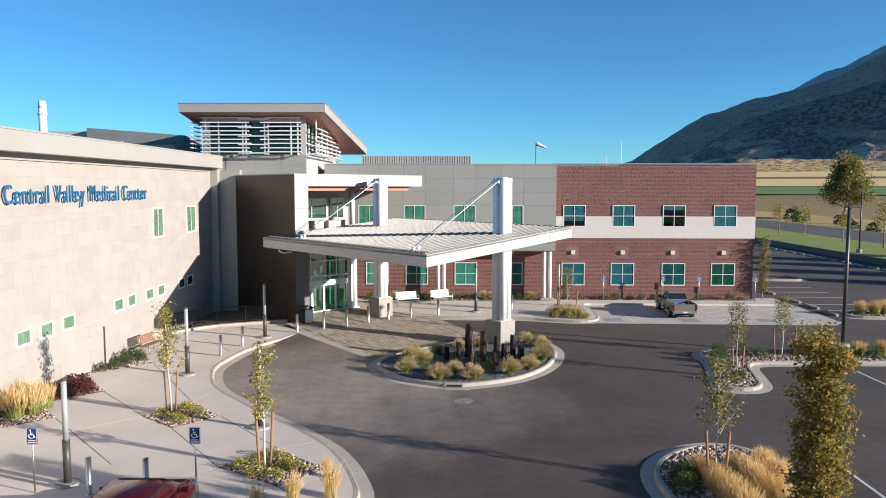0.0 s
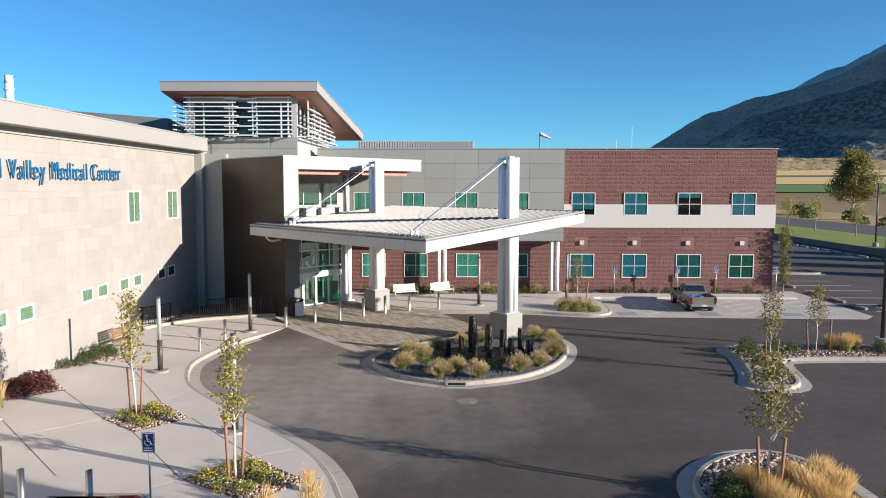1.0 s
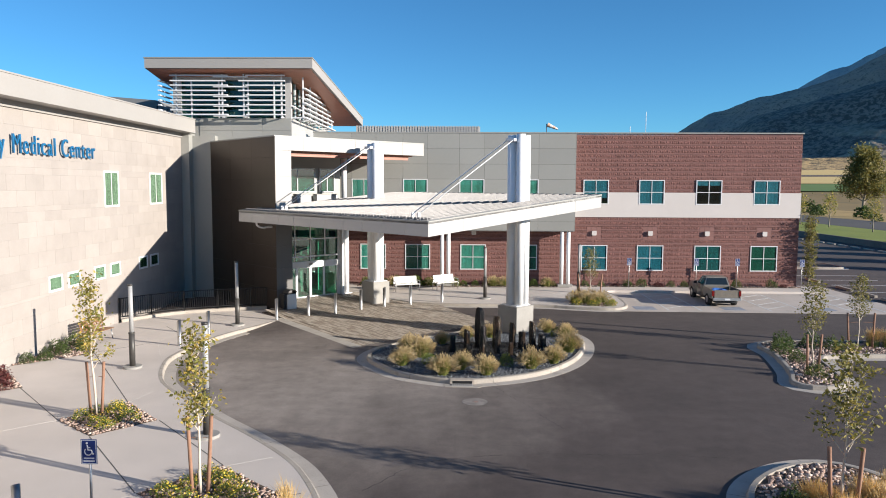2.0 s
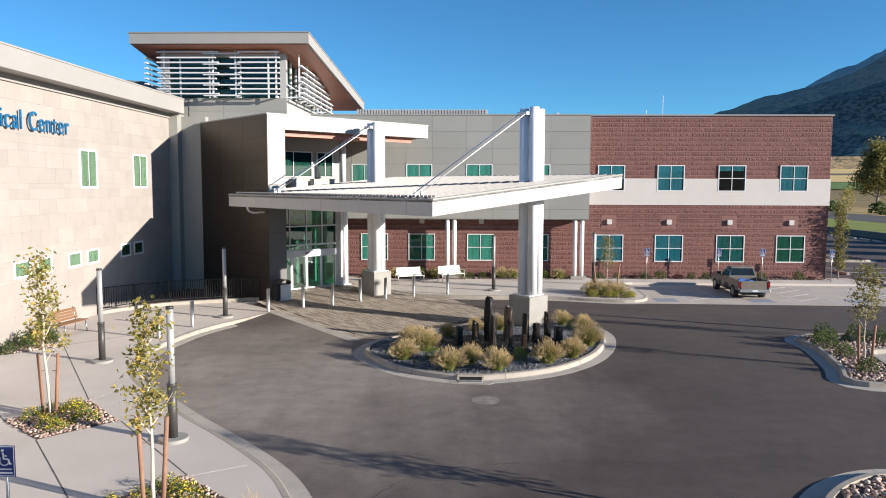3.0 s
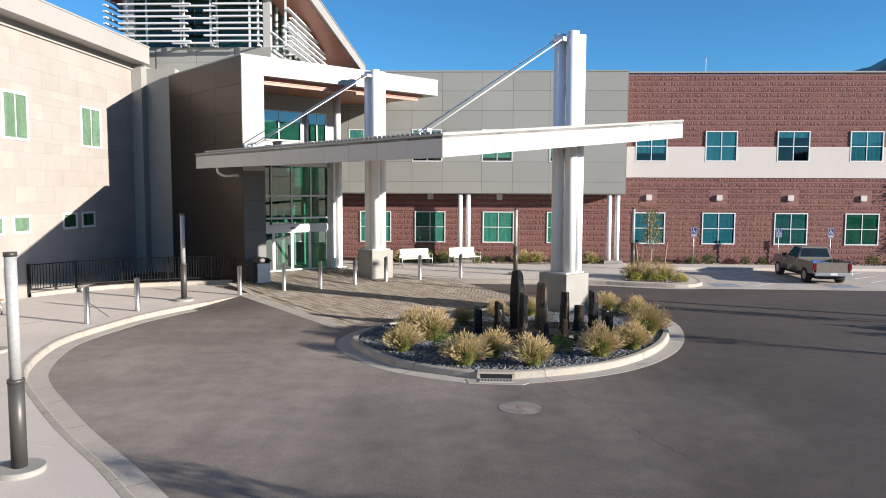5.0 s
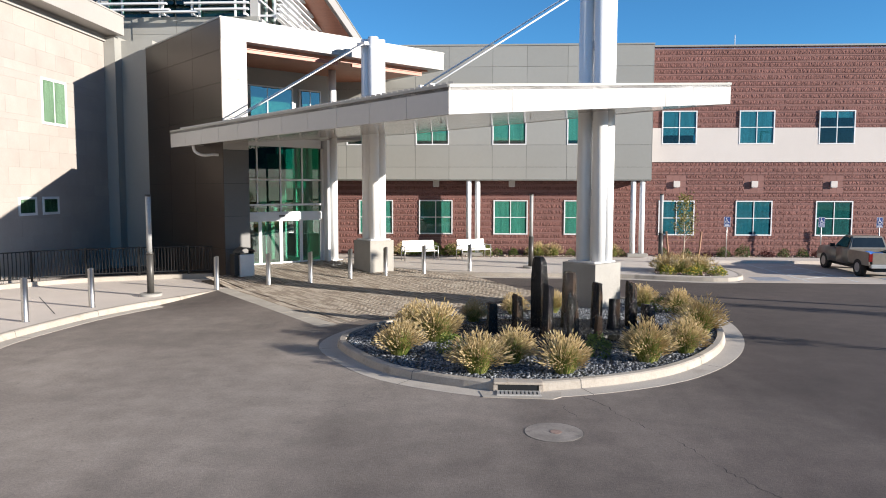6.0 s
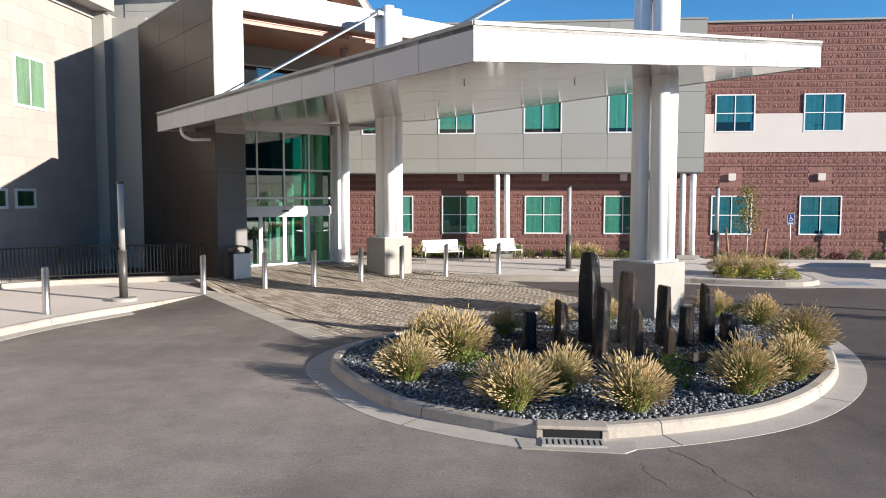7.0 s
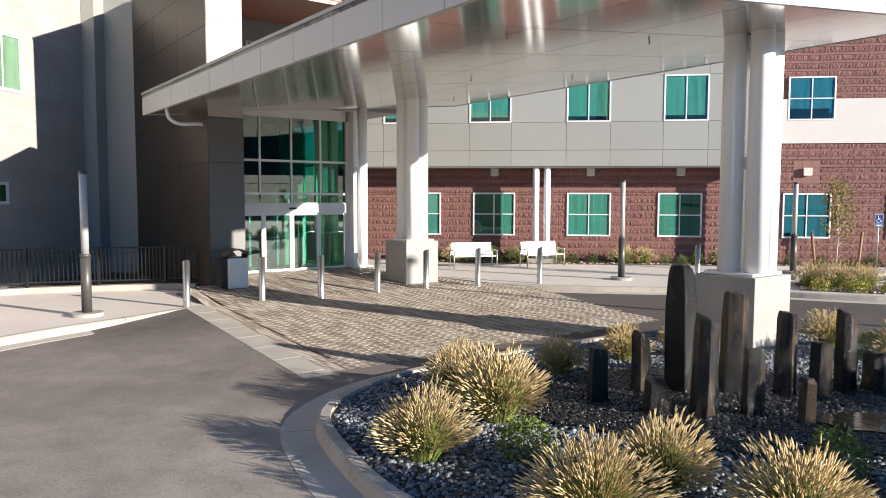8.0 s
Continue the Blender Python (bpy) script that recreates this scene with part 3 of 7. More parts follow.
ent("balcony_floor", boxed(0.98, 7.3, 1.95, 4.6, 5.6, 5.85), ROOF, "pale metal roof of the balcony below the windows", "roof")
for x0, x1 in ((3.55, 4.55), (4.95, 6.5)):
    low_unit = thing("balcony_unit", "low white metal cabinet on the balcony roof", "cabinet", "balcony cabinets", m=ENT @ pose((x0 + x1) / 2, 3.9, 5.85))
    part("cabinet_body", boxed((x0 - x1) / 2, (x1 - x0) / 2, -0.22, 0.22, 0, 0.5, bevel=0.02), WHITE_PANEL, low_unit)
    part("cabinet_lid", boxed((x0 - x1) / 2 - 0.03, (x1 - x0) / 2 + 0.03, -0.25, 0.25, 0.5, 0.54), GREY_PANEL, low_unit)

# ---- canopy ----
CF, CL, CR = Vector((-0.62, 31.55)), Vector((-11.35, 42.82)), Vector((7.3, 38.4))
CB = CL + CR - CF


def canopy_z(x, y):
    """Height of the canopy's roof: level along one side, rising along the other."""
    e = (CR - CF)
    d = Vector((-(CL - CF).y, (CL - CF).x)).normalized()
    d = -d if d.dot(e) < 0 else d
    return 5.56 + 0.98 * (Vector((x, y)) - CF).dot(d) / e.dot(d)


canopy_pts = [tuple(CF), tuple(CR), tuple(CB), tuple(CL)]
canopy = thing("entrance_canopy", "pale metal canopy with standing-seam roof on clustered columns", "canopy", kind="structure")
part("deck", prism(bmesh.new(), canopy_pts, lambda x, y: canopy_z(x, y) - 0.12, lambda x, y: canopy_z(x, y) - 0.02), ROOF, canopy)

ROD_R, ROD_L = (-1.05, 33.2, 5.66), (-8.35, 41.1, 5.68)

# fascia of the canopy in separate panels, with a thin metal edge above
def strip(bm, a, b, off0, off1, lo, hi, inset=0.006):
    """A panel along the plan line a to b; off0, off1: from its outside inwards; lo, hi: heights below the roof."""
    d = (b - a).normalized()
    n = Vector((-d.y, d.x))
    a2, b2 = a + d * inset, b - d * inset
    vs = []
    for p in (a2, b2):
        for o in (off0, off1):
            q = p + n * o
            z = canopy_z(p.x, p.y)
            vs += [bm.verts.new((q.x, q.y, z + lo)), bm.verts.new((q.x, q.y, z + hi))]
    for q in ((0, 1, 5, 4), (2, 6, 7, 3), (0, 4, 6, 2), (1, 3, 7, 5), (0, 2, 3, 1), (4, 5, 7, 6)):
        bm.faces.new([vs[i] for i in q])
    return bm


for a, b, cuts in ((CF, CR, (0, 0.17, 0.42, 0.7, 0.82, 1)), (CR, CB, tuple(i / 11 for i in range(12))), (CB, CL, tuple(i / 7 for i in range(8))), (CL, CF, tuple(i / 11 for i in range(12)))):
    for f0, f1 in zip(cuts, cuts[1:]):
        part("fascia_panel", strip(bmesh.new(), a.lerp(b, f0), a.lerp(b, f1), 0.0, 0.08, -0.6, -0.05), WHITE_PANEL, canopy)
    part("metal_edge", strip(bmesh.new(), a, b, -0.025, 0.16, -0.05, 0.012, 0.0), GREY_PANEL, canopy, "grey metal drip edge")
e1, e2 = CR - CF, CL - CF
n1, n2 = 5, 7
for i in range(n1):
    for k in range(n2):
        q = [CF + e1 * (0.008 + 0.984 * (i + a) / n1) + e2 * (0.006 + 0.988 * (k + b) / n2) for a, b in ((0.004, 0.004), (0.996, 0.004), (0.996, 0.996), (0.004, 0.996))]
        part("soffit_panel", prism(bmesh.new(), [tuple(v) for v in q], lambda x, y: canopy_z(x, y) - 0.585, lambda x, y: canopy_z(x, y) - 0.57), SOFFIT, canopy)
bm = bmesh.new()
for k in range(36):
    p = CF + e2 * (0.015 + 0.97 * k / 35)
    a, b = p + e1 * 0.012, p + e1 * 0.985
    d = e2.normalized() * 0.024
    za, zb = canopy_z(a.x, a.y), canopy_z(b.x, b.y)
    vs = [bm.verts.new((q.x + s * d.x, q.y + s * d.y, z + h)) for q, z in ((a, za), (b, zb)) for s in (-1, 1) for h in (-0.03, 0.026)]
    for q in ((0, 1, 5, 4), (2, 6, 7, 3), (1, 3, 7, 5), (0, 2, 3, 1), (4, 5, 7, 6)):
        bm.faces.new([vs[i] for i in q])
tagged(part("standing_seam", bm, ROOF, canopy), kind="stuff")
bm = bmesh.new()
for k in range(70):
    p = CF + e2 * (0.02 + 0.96 * k / 69) + e1 * 0.03
    z = canopy_z(p.x, p.y)
    box(bm, p.x - 0.05, p.x + 0.05, p.y - 0.05, p.y + 0.05, z, z + 0.09)
tagged(part("snow_guard", bm, ROOF, canopy), kind="stuff")
for i, k in ((0.2, 0.18), (0.2, 0.5), (0.2, 0.82), (0.5, 0.18), (0.5, 0.5), (0.5, 0.82), (0.8, 0.18), (0.8, 0.5), (0.8, 0.82)):
    p = CF + e1 * i + e2 * k
    z = canopy_z(p.x, p.y) - 0.58
    part("sprinkler", tube(tube(bmesh.new(), (p.x, p.y, z), (p.x, p.y, z - 0.06), 0.012), (p.x, p.y, z - 0.06), (p.x, p.y, z - 0.075), 0.028, 0.02), STEEL, canopy)

# clustered columns on concrete pedestals, with tie rods
CONCRETE_BLOCK = rough_surface("cast_concrete", (0.3, 0.283, 0.258), (0.38, 0.36, 0.33), 0.85, big=1.2, fine=35, bumps=0.15, dist=0.004, stain=(1.8, 0.62, (0.26, 0.245, 0.22)))


def column(x, y, top, ped_h, rod, half, ring, slip):
    c = thing("canopy_column", "white clustered steel column on a concrete pedestal", "column", "canopy columns", m=pose(x, y, 0, 0, 0, TURN))
    part("pedestal", boxed(-half, half, -half, half, 0.0, ped_h, bevel=0.02), CONCRETE_BLOCK, c, "square cast concrete pedestal")
    part("base_plate", boxed(-0.48, 0.48, -0.48, 0.48, ped_h, ped_h + 0.05, bevel=0.01), WHITE_PAINT, c)
    for i in (-1, 1):
        for k in (-1, 1):
            ang_ = math.atan2(k, i) + radians(11)
            px, py = ring * math.cos(ang_) + slip * math.cos(radians(TURN)), ring * math.sin(ang_) - slip * math.sin(radians(TURN))
            part("pipe", tube(bmesh.new(), (px, py, ped_h + 0.05), (px, py, top - 0.03 + 0.05 * (i == k)), 0.2, n=28), COLUMN_WHITE, c)
    for z in (ped_h + 1.9, 5.4, 7.4, top - 0.35):
        part("spacer", boxed(-0.16, 0.16, -0.16, 0.16, z, z + 0.2), WHITE_PAINT, c)
    part("lug", boxed(-0.56, -0.35, -0.26, 0.26, top - 0.32, top - 0.18, bevel=0.02), WHITE_PAINT, c, "white steel rod bracket")
    inv = c.matrix_basis.inverted()
    for s in (-0.19, 0.19):
        b = inv @ Vector(rod)
        b.y = s
        part("tie_rod", tube(bmesh.new(), (-0.5, s, top - 0.25), b + Vector((0, 0, 0.12)), 0.022, n=8), WHITE_PAINT, c)
        part("anchor", boxed(b.x - 0.08, b.x + 0.08, b.y - 0.03, b.y + 0.03, b.z - 0.06, b.z + 0.17, bevel=0.012), WHITE_PAINT, c)
    return c


column(3.25, 37.62, 9.27, 1.36, ROD_R, 0.59, 0.335, 0.07)
column(-4.24, 45.32, 9.31, 1.43, ROD_L, 0.57, 0.27, 0.02)

# ---- entrance cladding, doors and balcony ----
def plates(rects, y0, y1, mat, m, parent=None, name="panel", gap=0.012):
    """Flat panels (x0, x1, z0, z1) facing local -y, each its own mesh."""
    for x0, x1, z0, z1 in rects:
        ob = part(name, boxed(x0 + gap / 2, x1 - gap / 2, y0, y1, z0 + gap / 2, z1 - gap / 2), mat, parent)
        if m is not None:
            ob.matrix_basis = (parent.matrix_basis.inverted() @ m) if parent else m


side = bpy.data.objects["wall_entrance_side"]
# the side wall faces the wing: its local x runs from the back to the corner
SIDE = ENT @ pose(0, 7.7, 0, 0, 0, -90)
zs = [-0.05, 1.25, 2.45, 3.65, 4.85, 6.05, 7.25, 8.4, 9.5]
plates([(x0, x1, z0, z1) for x0, x1 in ((0, 2.57), (2.57, 5.13), (5.13, 7.7)) for z0, z1 in zip(zs, zs[1:])], -0.01, 0.02, BRONZE_PANEL, SIDE, side)
pier = bpy.data.objects["wall_entrance_pier"]
plates([(0.0, 0.98, z0, z1) for z0, z1 in zip(zs[:5], zs[1:5])], -0.012, 0.02, DARK_PANEL, ENT, pier)
plates([(0.0, 0.98, 4.86, 6.05), (0.0, 0.98, 6.05, 7.4), (0.0, 0.98, 7.4, 8.78)], -0.012, 0.02, PALE_PANEL, ENT, pier)
slab = bpy.data.objects["roof_slab"]
plates([(x0, x0 + 1.741, 8.78, 9.5) for x0 in [1.7417 * i for i in range(6)]], -0.02, 0.0, PALE_PANEL, ENT, slab)
# added salmon strips imitate the streak of sun along the soffit's edge
SUN_STREAK = rough_surface("sun_streak_red", (0.42, 0.15, 0.1), (0.5, 0.19, 0.13), 0.5, big=1, fine=12, bumps=0.0)
ent("light_ledge", box(boxed(1.0, 5.2, 0.5, 0.62, 8.5, 8.62), 5.9, 9.6, 0.5, 0.62, 8.5, 8.62), SUN_STREAK, "salmon-red strip standing for sunlight on the balcony soffit's edge", "ledge")
for x0, w, n_ in ((2.85, 2.52, 2), (5.7, 1.12, 2)):
    window(ENT @ pose(x0 + w / 2, 4.5, 6.48), w, 1.5, n_, 1, BALCONY_GLASS, "white-framed balcony window with dark teal glass", 0.0)
ent("balcony_column", tube(bmesh.new(), (6.5, 3.0, 5.8), (6.5, 3.0, 8.72), 0.17, n=20), WHITE_PAINT, "round white column under the balcony roof", "column", "")
ent("entrance_column", box(tube(bmesh.new(), (5.58, 1.5, 0.4), (5.58, 1.5, 5.9), 0.16, n=24), 5.33, 5.83, 1.25, 1.75, 0.2, 0.46), COLUMN_WHITE, "round white column beside the entrance doors", "column", "")

front = thing("entrance_front", "white-framed green glass entrance front with sliding doors", "glass front", kind="structure", m=ENT @ pose(0, 1.38, 0))
bm = bmesh.new()
GZ0, GZ1, GX1 = 0.36, 5.14, 4.94
for x in (0.98, GX1):
    box(bm, x, x + 0.1, 0.06, 0.2, GZ0, GZ1)
for x in (2.03, 3.05, 4.04):
    box(bm, x - 0.03, x + 0.03, 0.08, 0.18, 2.86, GZ1)
for z0, z1 in ((GZ1, GZ1 + 0.34), (3.79, 3.86), (2.78, 2.86), (2.5, 2.54)):
    box(bm, 1.08, GX1, 0.075, 0.185, z0, z1)
box(bm, 3.02, 3.08, 0.08, 0.18, 2.54, 2.78)
box(bm, 1.08, GX1, 0.03, 0.2, 2.22, 2.5)
box(bm, 1.08, GX1, 0.02, 0.2, GZ0 - 0.04, GZ0 + 0.06)
part("front_frame", bm, WHITE_PAINT, front)
part("jamb", boxed(GX1 + 0.1, GX1 + 0.22, -0.25, 0.3, 0.3, GZ1 + 0.34), WHITE_PAINT, front, "deep white end jamb")
xs = (1.08, 2.03, 3.05, 4.04, GX1)
for x0, x1 in zip(xs, xs[1:]):
    for z0, z1 in ((2.54, 2.78), (2.86, 3.79), (3.86, GZ1)):
        part("pane", boxed(x0 + 0.02, x1 - 0.02, 0.12, 0.128, z0, z1), UPPER_GLASS, front).visible_shadow = False
for x0, x1 in ((1.08, 2.13), (2.13, 3.05), (3.05, 3.97), (3.97, GX1)):
    leaf = part("door_leaf", box(box(box(boxed(x0, x0 + 0.07, 0.1, 0.15, 0.42, 2.22), x1 - 0.07, x1, 0.1, 0.15, 0.42, 2.22), x0 + 0.07, x1 - 0.07, 0.1, 0.15, 0.42, 0.5), x0 + 0.07, x1 - 0.07, 0.1, 0.15, 2.16, 2.22), WHITE_PAINT, front)
    part("pane", boxed(x0 + 0.07, x1 - 0.07, 0.12, 0.128, 0.5, 2.16), DOOR_GLASS, leaf).visible_shadow = False
part("sensor", boxed(2.93, 3.17, 0.0, 0.03, 2.34, 2.4), BLACK_METAL, front, "small black door sensor")
# lobby behind the doors: glazed side, floor, inner doors and dark hall
SUN_CATCHER = rough_surface("sun_catching_panel", (0.45, 0.42, 0.36), (0.52, 0.48, 0.42), 0.8, big=0.6, fine=8, bumps=0.0)
ent("lobby_floor", boxed(0.4, 5.08, 1.6, 9.4, 0.1, 0.36), CONCRETE, "pale tiled lobby floor", "floor")
# black on the ceiling and back wall stands in for the lobby's dimness
ent("ceiling", boxed(0.4, 5.08, 1.6, 9.4, 5.36, 5.46), BLACK_METAL, "lobby ceiling painted black for its dimness", "ceiling")
ent("wall_lobby", boxed(0.4, 5.08, 5.6, 5.8, 0.36, 5.36), BLACK_METAL, "back wall of the lobby painted black for its dimness", "wall")
bm = bmesh.new()
for y in (1.65, 2.7, 3.7, 4.7, 5.5):
    box(bm, 4.98, 5.06, y, y + 0.08, 0.36, 5.36)
for z in (0.36, 2.25, 2.8, 3.8, 5.25):
    box(bm, 4.982, 5.058, 1.73, 5.5, z, z + 0.08)
ent("side_glazing", bm, WHITE_PAINT, "white-framed glazed side of the lobby", "glazing")
ent("side_glass", boxed(5.01, 5.018, 1.7, 5.55, 0.44, 5.25), SIDE_GLASS, "green side glass of the lobby", "glass").visible_shadow = False
bm = bmesh.new()
for x in (1.6, 2.65, 3.6, 4.6):
    box(bm, x, x + 0.08, 4.0, 4.1, 0.36, 2.6)
box(bm, 1.6, 4.68, 4.0, 4.1, 2.5, 2.65)
ent("inner_door_frame", bm, WHITE_PAINT, "white inner door frame of the lobby", "door frame")
# pale panel added to catch sun and brighten the right-hand panes
ent("wall_inner", boxed(3.86, 4.7, 4.15, 4.25, 0.36, 5.0), SUN_CATCHER, "pale panel added in the lobby to catch the sun", "wall")
ent("soffit_edge", boxed(1.0, 9.6, 0.46, 0.5, 8.625, 8.775), WOOD_SOFFIT, "red-brown edge of the balcony soffit", "trim")
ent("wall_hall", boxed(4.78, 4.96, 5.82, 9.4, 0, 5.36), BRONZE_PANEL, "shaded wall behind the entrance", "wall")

# drain pipe under the canopy
pipe = bpy.data.curves.new("drain_pipe", "CURVE")
pipe.dimensions, pipe.bevel_depth = "3D", 0.05
sp = pipe.splines.new("BEZIER")
sp.bezier_points.add(2)
for bp, co in zip(sp.bezier_points, ((-0.95, 0.4, 5.02), (-0.85, 0.4, 4.76), (0.0, 0.4, 4.68))):
    bp.co, bp.handle_left_type, bp.handle_right_type = co, "AUTO", "AUTO"
dp = new("drain_pipe_curve", pipe)
me = bpy.data.meshes.new_from_object(dp.evaluated_get(bpy.context.evaluated_depsgraph_get()))
bpy.data.objects.remove(dp)
dp = part("drain_pipe", me, WHITE_PAINT)
dp.matrix_basis = ENT
tagged(dp, "white drain pipe under the canopy's edge", "pipe")

# ---- grey panels of the upper storey and small columns below it ----
upper = bpy.data.objects["wall_upper"]
gx = [-9.2, -6.65, -5.0, -3.2, -1.55, 0.58, 2.25, 4.22, 5.87, 8.32]
gz = [3.94, 4.56, 5.64, 7.38, 8.38, 9.42, 10.42]
plates([(a, b, c, d) for i, (a, b) in enumerate(zip(gx, gx[1:])) for k, (c, d) in enumerate(zip(gz, gz[1:])) if not (i % 2 == 1 and k == 2)], GY, GY + 0.03, GREY_PANEL, None, upper)
part("end_panel", boxed(8.322, 8.345, GY, BY - 0.08, 3.94, 10.42), GREY_PANEL, upper)
part("soffit_panel", boxed(-9.2, 8.32, GY + 0.05, BY - 0.05, 3.9, 3.938), GREY_PANEL, upper)
for x in (-0.35, 7.75):
    c = thing("paired_column", "pair of slim white round columns on a concrete foot", "column", "paired columns", m=pose(x, 52.75, 0))
    part("foot", boxed(-0.5, 0.5, -0.3, 0.3, 0.1, 0.32, bevel=0.02), CONCRETE_BLOCK, c, "low concrete foot")
    for s in (-0.22, 0.22):
        part("pipe", tube(bmesh.new(), (s, 0, 0.32), (s, 0, 3.9), 0.13, n=20), COLUMN_WHITE, c)
for x in (-2.25, 1.6, 5.1, 9.83, 13.65, 17.5, 21.4):
    s = thing("wall_lamp", "square pale wall lamp on the block wall", "wall lamp", "wall lamps", m=pose(x, BY - 0.06, 3.75))
    part("housing", boxed(-0.16, 0.16, -0.09, 0.0, -0.15, 0.15, bevel=0.015), STUCCO, s)
    part("lens", boxed(-0.12, 0.12, -0.08, -0.02, -0.165, -0.151), WHITE_PAINT, s)

# ---- raised clerestory behind the entrance ----
tagged(part("wall_clerestory", boxed(-17.0, -9.75, 48.5, 62.0, 9.4, 11.0), GREY_PANEL), "grey panel base of the raised clerestory", "wall", kind="structure")
roof_z = lambda x, y: 14.33 - (y - 47.0) * 0.157
clere = thing("clerestory", "raised glass clerestory with white sun louvres and an overhanging roof", "clerestory", kind="structure")
part("roof", prism(bmesh.new(), [(-18.05, 46.95), (-8.1, 46.95), (-7.0, 61.0), (-18.05, 61.0)], lambda x, y: roof_z(x, y) - 0.56, roof_z), PALE_PANEL, clere, "sloping roof with pale metal fascia")
part("roof_edge", prism(bmesh.new(), [(-18.09, 46.91), (-8.07, 46.91), (-6.96, 61.04), (-18.09, 61.04)], lambda x, y: roof_z(x, y) + 0.003, lambda x, y: roof_z(x, y) + 0.06), GREY_PANEL, clere)
part("soffit", prism(bmesh.new(), [(-17.95, 47.05), (-8.25, 47.05), (-7.2, 60.9), (-17.95, 60.9)], lambda x, y: roof_z(x, y) - 0.6, lambda x, y: roof_z(x, y) - 0.564), WOOD_SOFFIT, clere, "reddish wood soffit")
part("side_base", boxed(-9.748, -9.72, 48.5, 61.0, 9.56, 11.0), WHITE_PANEL, clere, "white panel base of the side glazing")
part("corner_post", prism(bmesh.new(), [(-10.1, 48.5), (-9.75, 48.5), (-9.75, 48.9), (-10.1, 48.9)], 11.0, lambda x, y: roof_z(x, y) - 0.6), WHITE_PANEL, clere)
part("corner_post", prism(bmesh.new(), [(-17.0, 48.5), (-16.5, 48.5), (-16.5, 48.9), (-17.0, 48.9)], 11.0, lambda x, y: roof_z(x, y) - 0.6), WHITE_PANEL, clere)
part("header", boxed(-16.5, -10.1, 48.55, 48.8, 13.3, 13.5), WHITE_PANEL, clere)
for x in (-15.9, -14.2, -12.4, -10.8):
    part("mullion", boxed(x - 0.04, x + 0.04, 48.58, 48.7, 11.0, 13.3), WHITE_PAINT, clere)
part("pane", boxed(-16.5, -10.1, 48.64, 48.65, 11.0, 13.3), TEAL, clere, "dark teal clerestory glass").visible_shadow = False
part("pane", prism(bmesh.new(), [(-9.86, 48.9), (-9.85, 48.9), (-9.85, 59.5), (-9.86, 59.5)], 11.0, lambda x, y: roof_z(x, y) - 0.62), TEAL, clere, "dark teal clerestory glass").visible_shadow = False
for y in (50.0, 51.3, 52.6, 53.9, 55.2, 56.5, 57.8, 59.1):
    part("mullion", boxed(-9.9, -9.78, y - 0.04, y + 0.04, 11.0, roof_z(0, y) - 0.6), WHITE_PAINT, clere)
part("rail", boxed(-9.89, -9.79, 48.9, 59.5, 11.78, 11.86), WHITE_PAINT, clere)
# near-black sheet, painted for the dim inside of the clerestory
part("inner_wall", boxed(-16.4, -11.6, 51.5, 51.7, 11.0, 13.1), UNLIT_ROOM, clere)
part("end_wall", prism(bmesh.new(), [(-17.0, 48.9), (-16.8, 48.9), (-16.8, 60.8), (-17.0, 60.8)], 11.0, lambda x, y: roof_z(x, y) - 0.604), GREY_PANEL, clere, "grey panel end wall")
part("side_wall", boxed(-10.0, -9.76, 59.5, 61.0, 11.0, 11.6), WHITE_PANEL, clere)
def slat(x0, x1, y0, y1, z):
    part("louvre_slat", boxed(x0, x1, y0, y1, z, z + 0.07), WHITE_PAINT, clere)
for k in range(9):
    z = 11.1 + k * 0.29
    if k % 2:
        slat(-16.9, -13.55, 47.75, 47.93, z)
        slat(-12.75, -9.95, 47.75, 47.93, z)
    else:
        slat(-16.9, -13.4, 47.72, 47.9, z + 0.02)
        slat(-14.3, -12.2, 47.78, 47.96, z - 0.06)
        slat(-12.3, -9.95, 47.72, 47.9, z + 0.02)
    if k < 7:
        part("louvre_slat", boxed(-17.65, -17.5, 47.8, 49.6, 11.4 + k * 0.29, 11.47 + k * 0.29), WHITE_PAINT, clere)
        ys = (48.2 + 0.4 * (k % 3), 58.9 - 0.7 * (k % 2) - 0.4 * k)
        part("louvre_slat", boxed(-8.95, -8.78, *ys, 11.0 + k * 0.29, 11.07 + k * 0.29), WHITE_PAINT, clere)
        if k < 5:
            part("louvre_slat", boxed(-9.3, -9.13, 49.4 + 0.5 * (k % 2), 55.6 - 0.5 * k, 11.13 + k * 0.29, 11.2 + k * 0.29), WHITE_PAINT, clere)
for x in (-16.6, -13.8, -12.5, -10.2):
    part("louvre_post", boxed(x - 0.04, x + 0.04, 47.97, 48.05, 10.95, 13.85), WHITE_PAINT, clere)
    part("louvre_arm", boxed(x - 0.03, x + 0.03, 48.05, 48.6, 11.0, 11.08), WHITE_PAINT, clere)
for y in (48.6, 50.7, 52.8, 54.9, 57.0, 58.6):
    part("louvre_post", boxed(-9.06, -8.98, y - 0.04, y + 0.04, 10.9, roof_z(0, y) - 0.6), WHITE_PAINT, clere)
    part("louvre_arm", boxed(-9.75, -9.06, y - 0.03, y + 0.03, 11.0, 11.08), WHITE_PAINT, clere)
plates([(a, b, c, d) for a, b in ((-15.4, -13.4), (-13.4, -11.5), (-11.5, -9.76)) for c, d in ((9.5, 10.25), (10.25, 10.98))], 48.47, 48.5, GREY_PANEL, None, bpy.data.objects["wall_clerestory"])

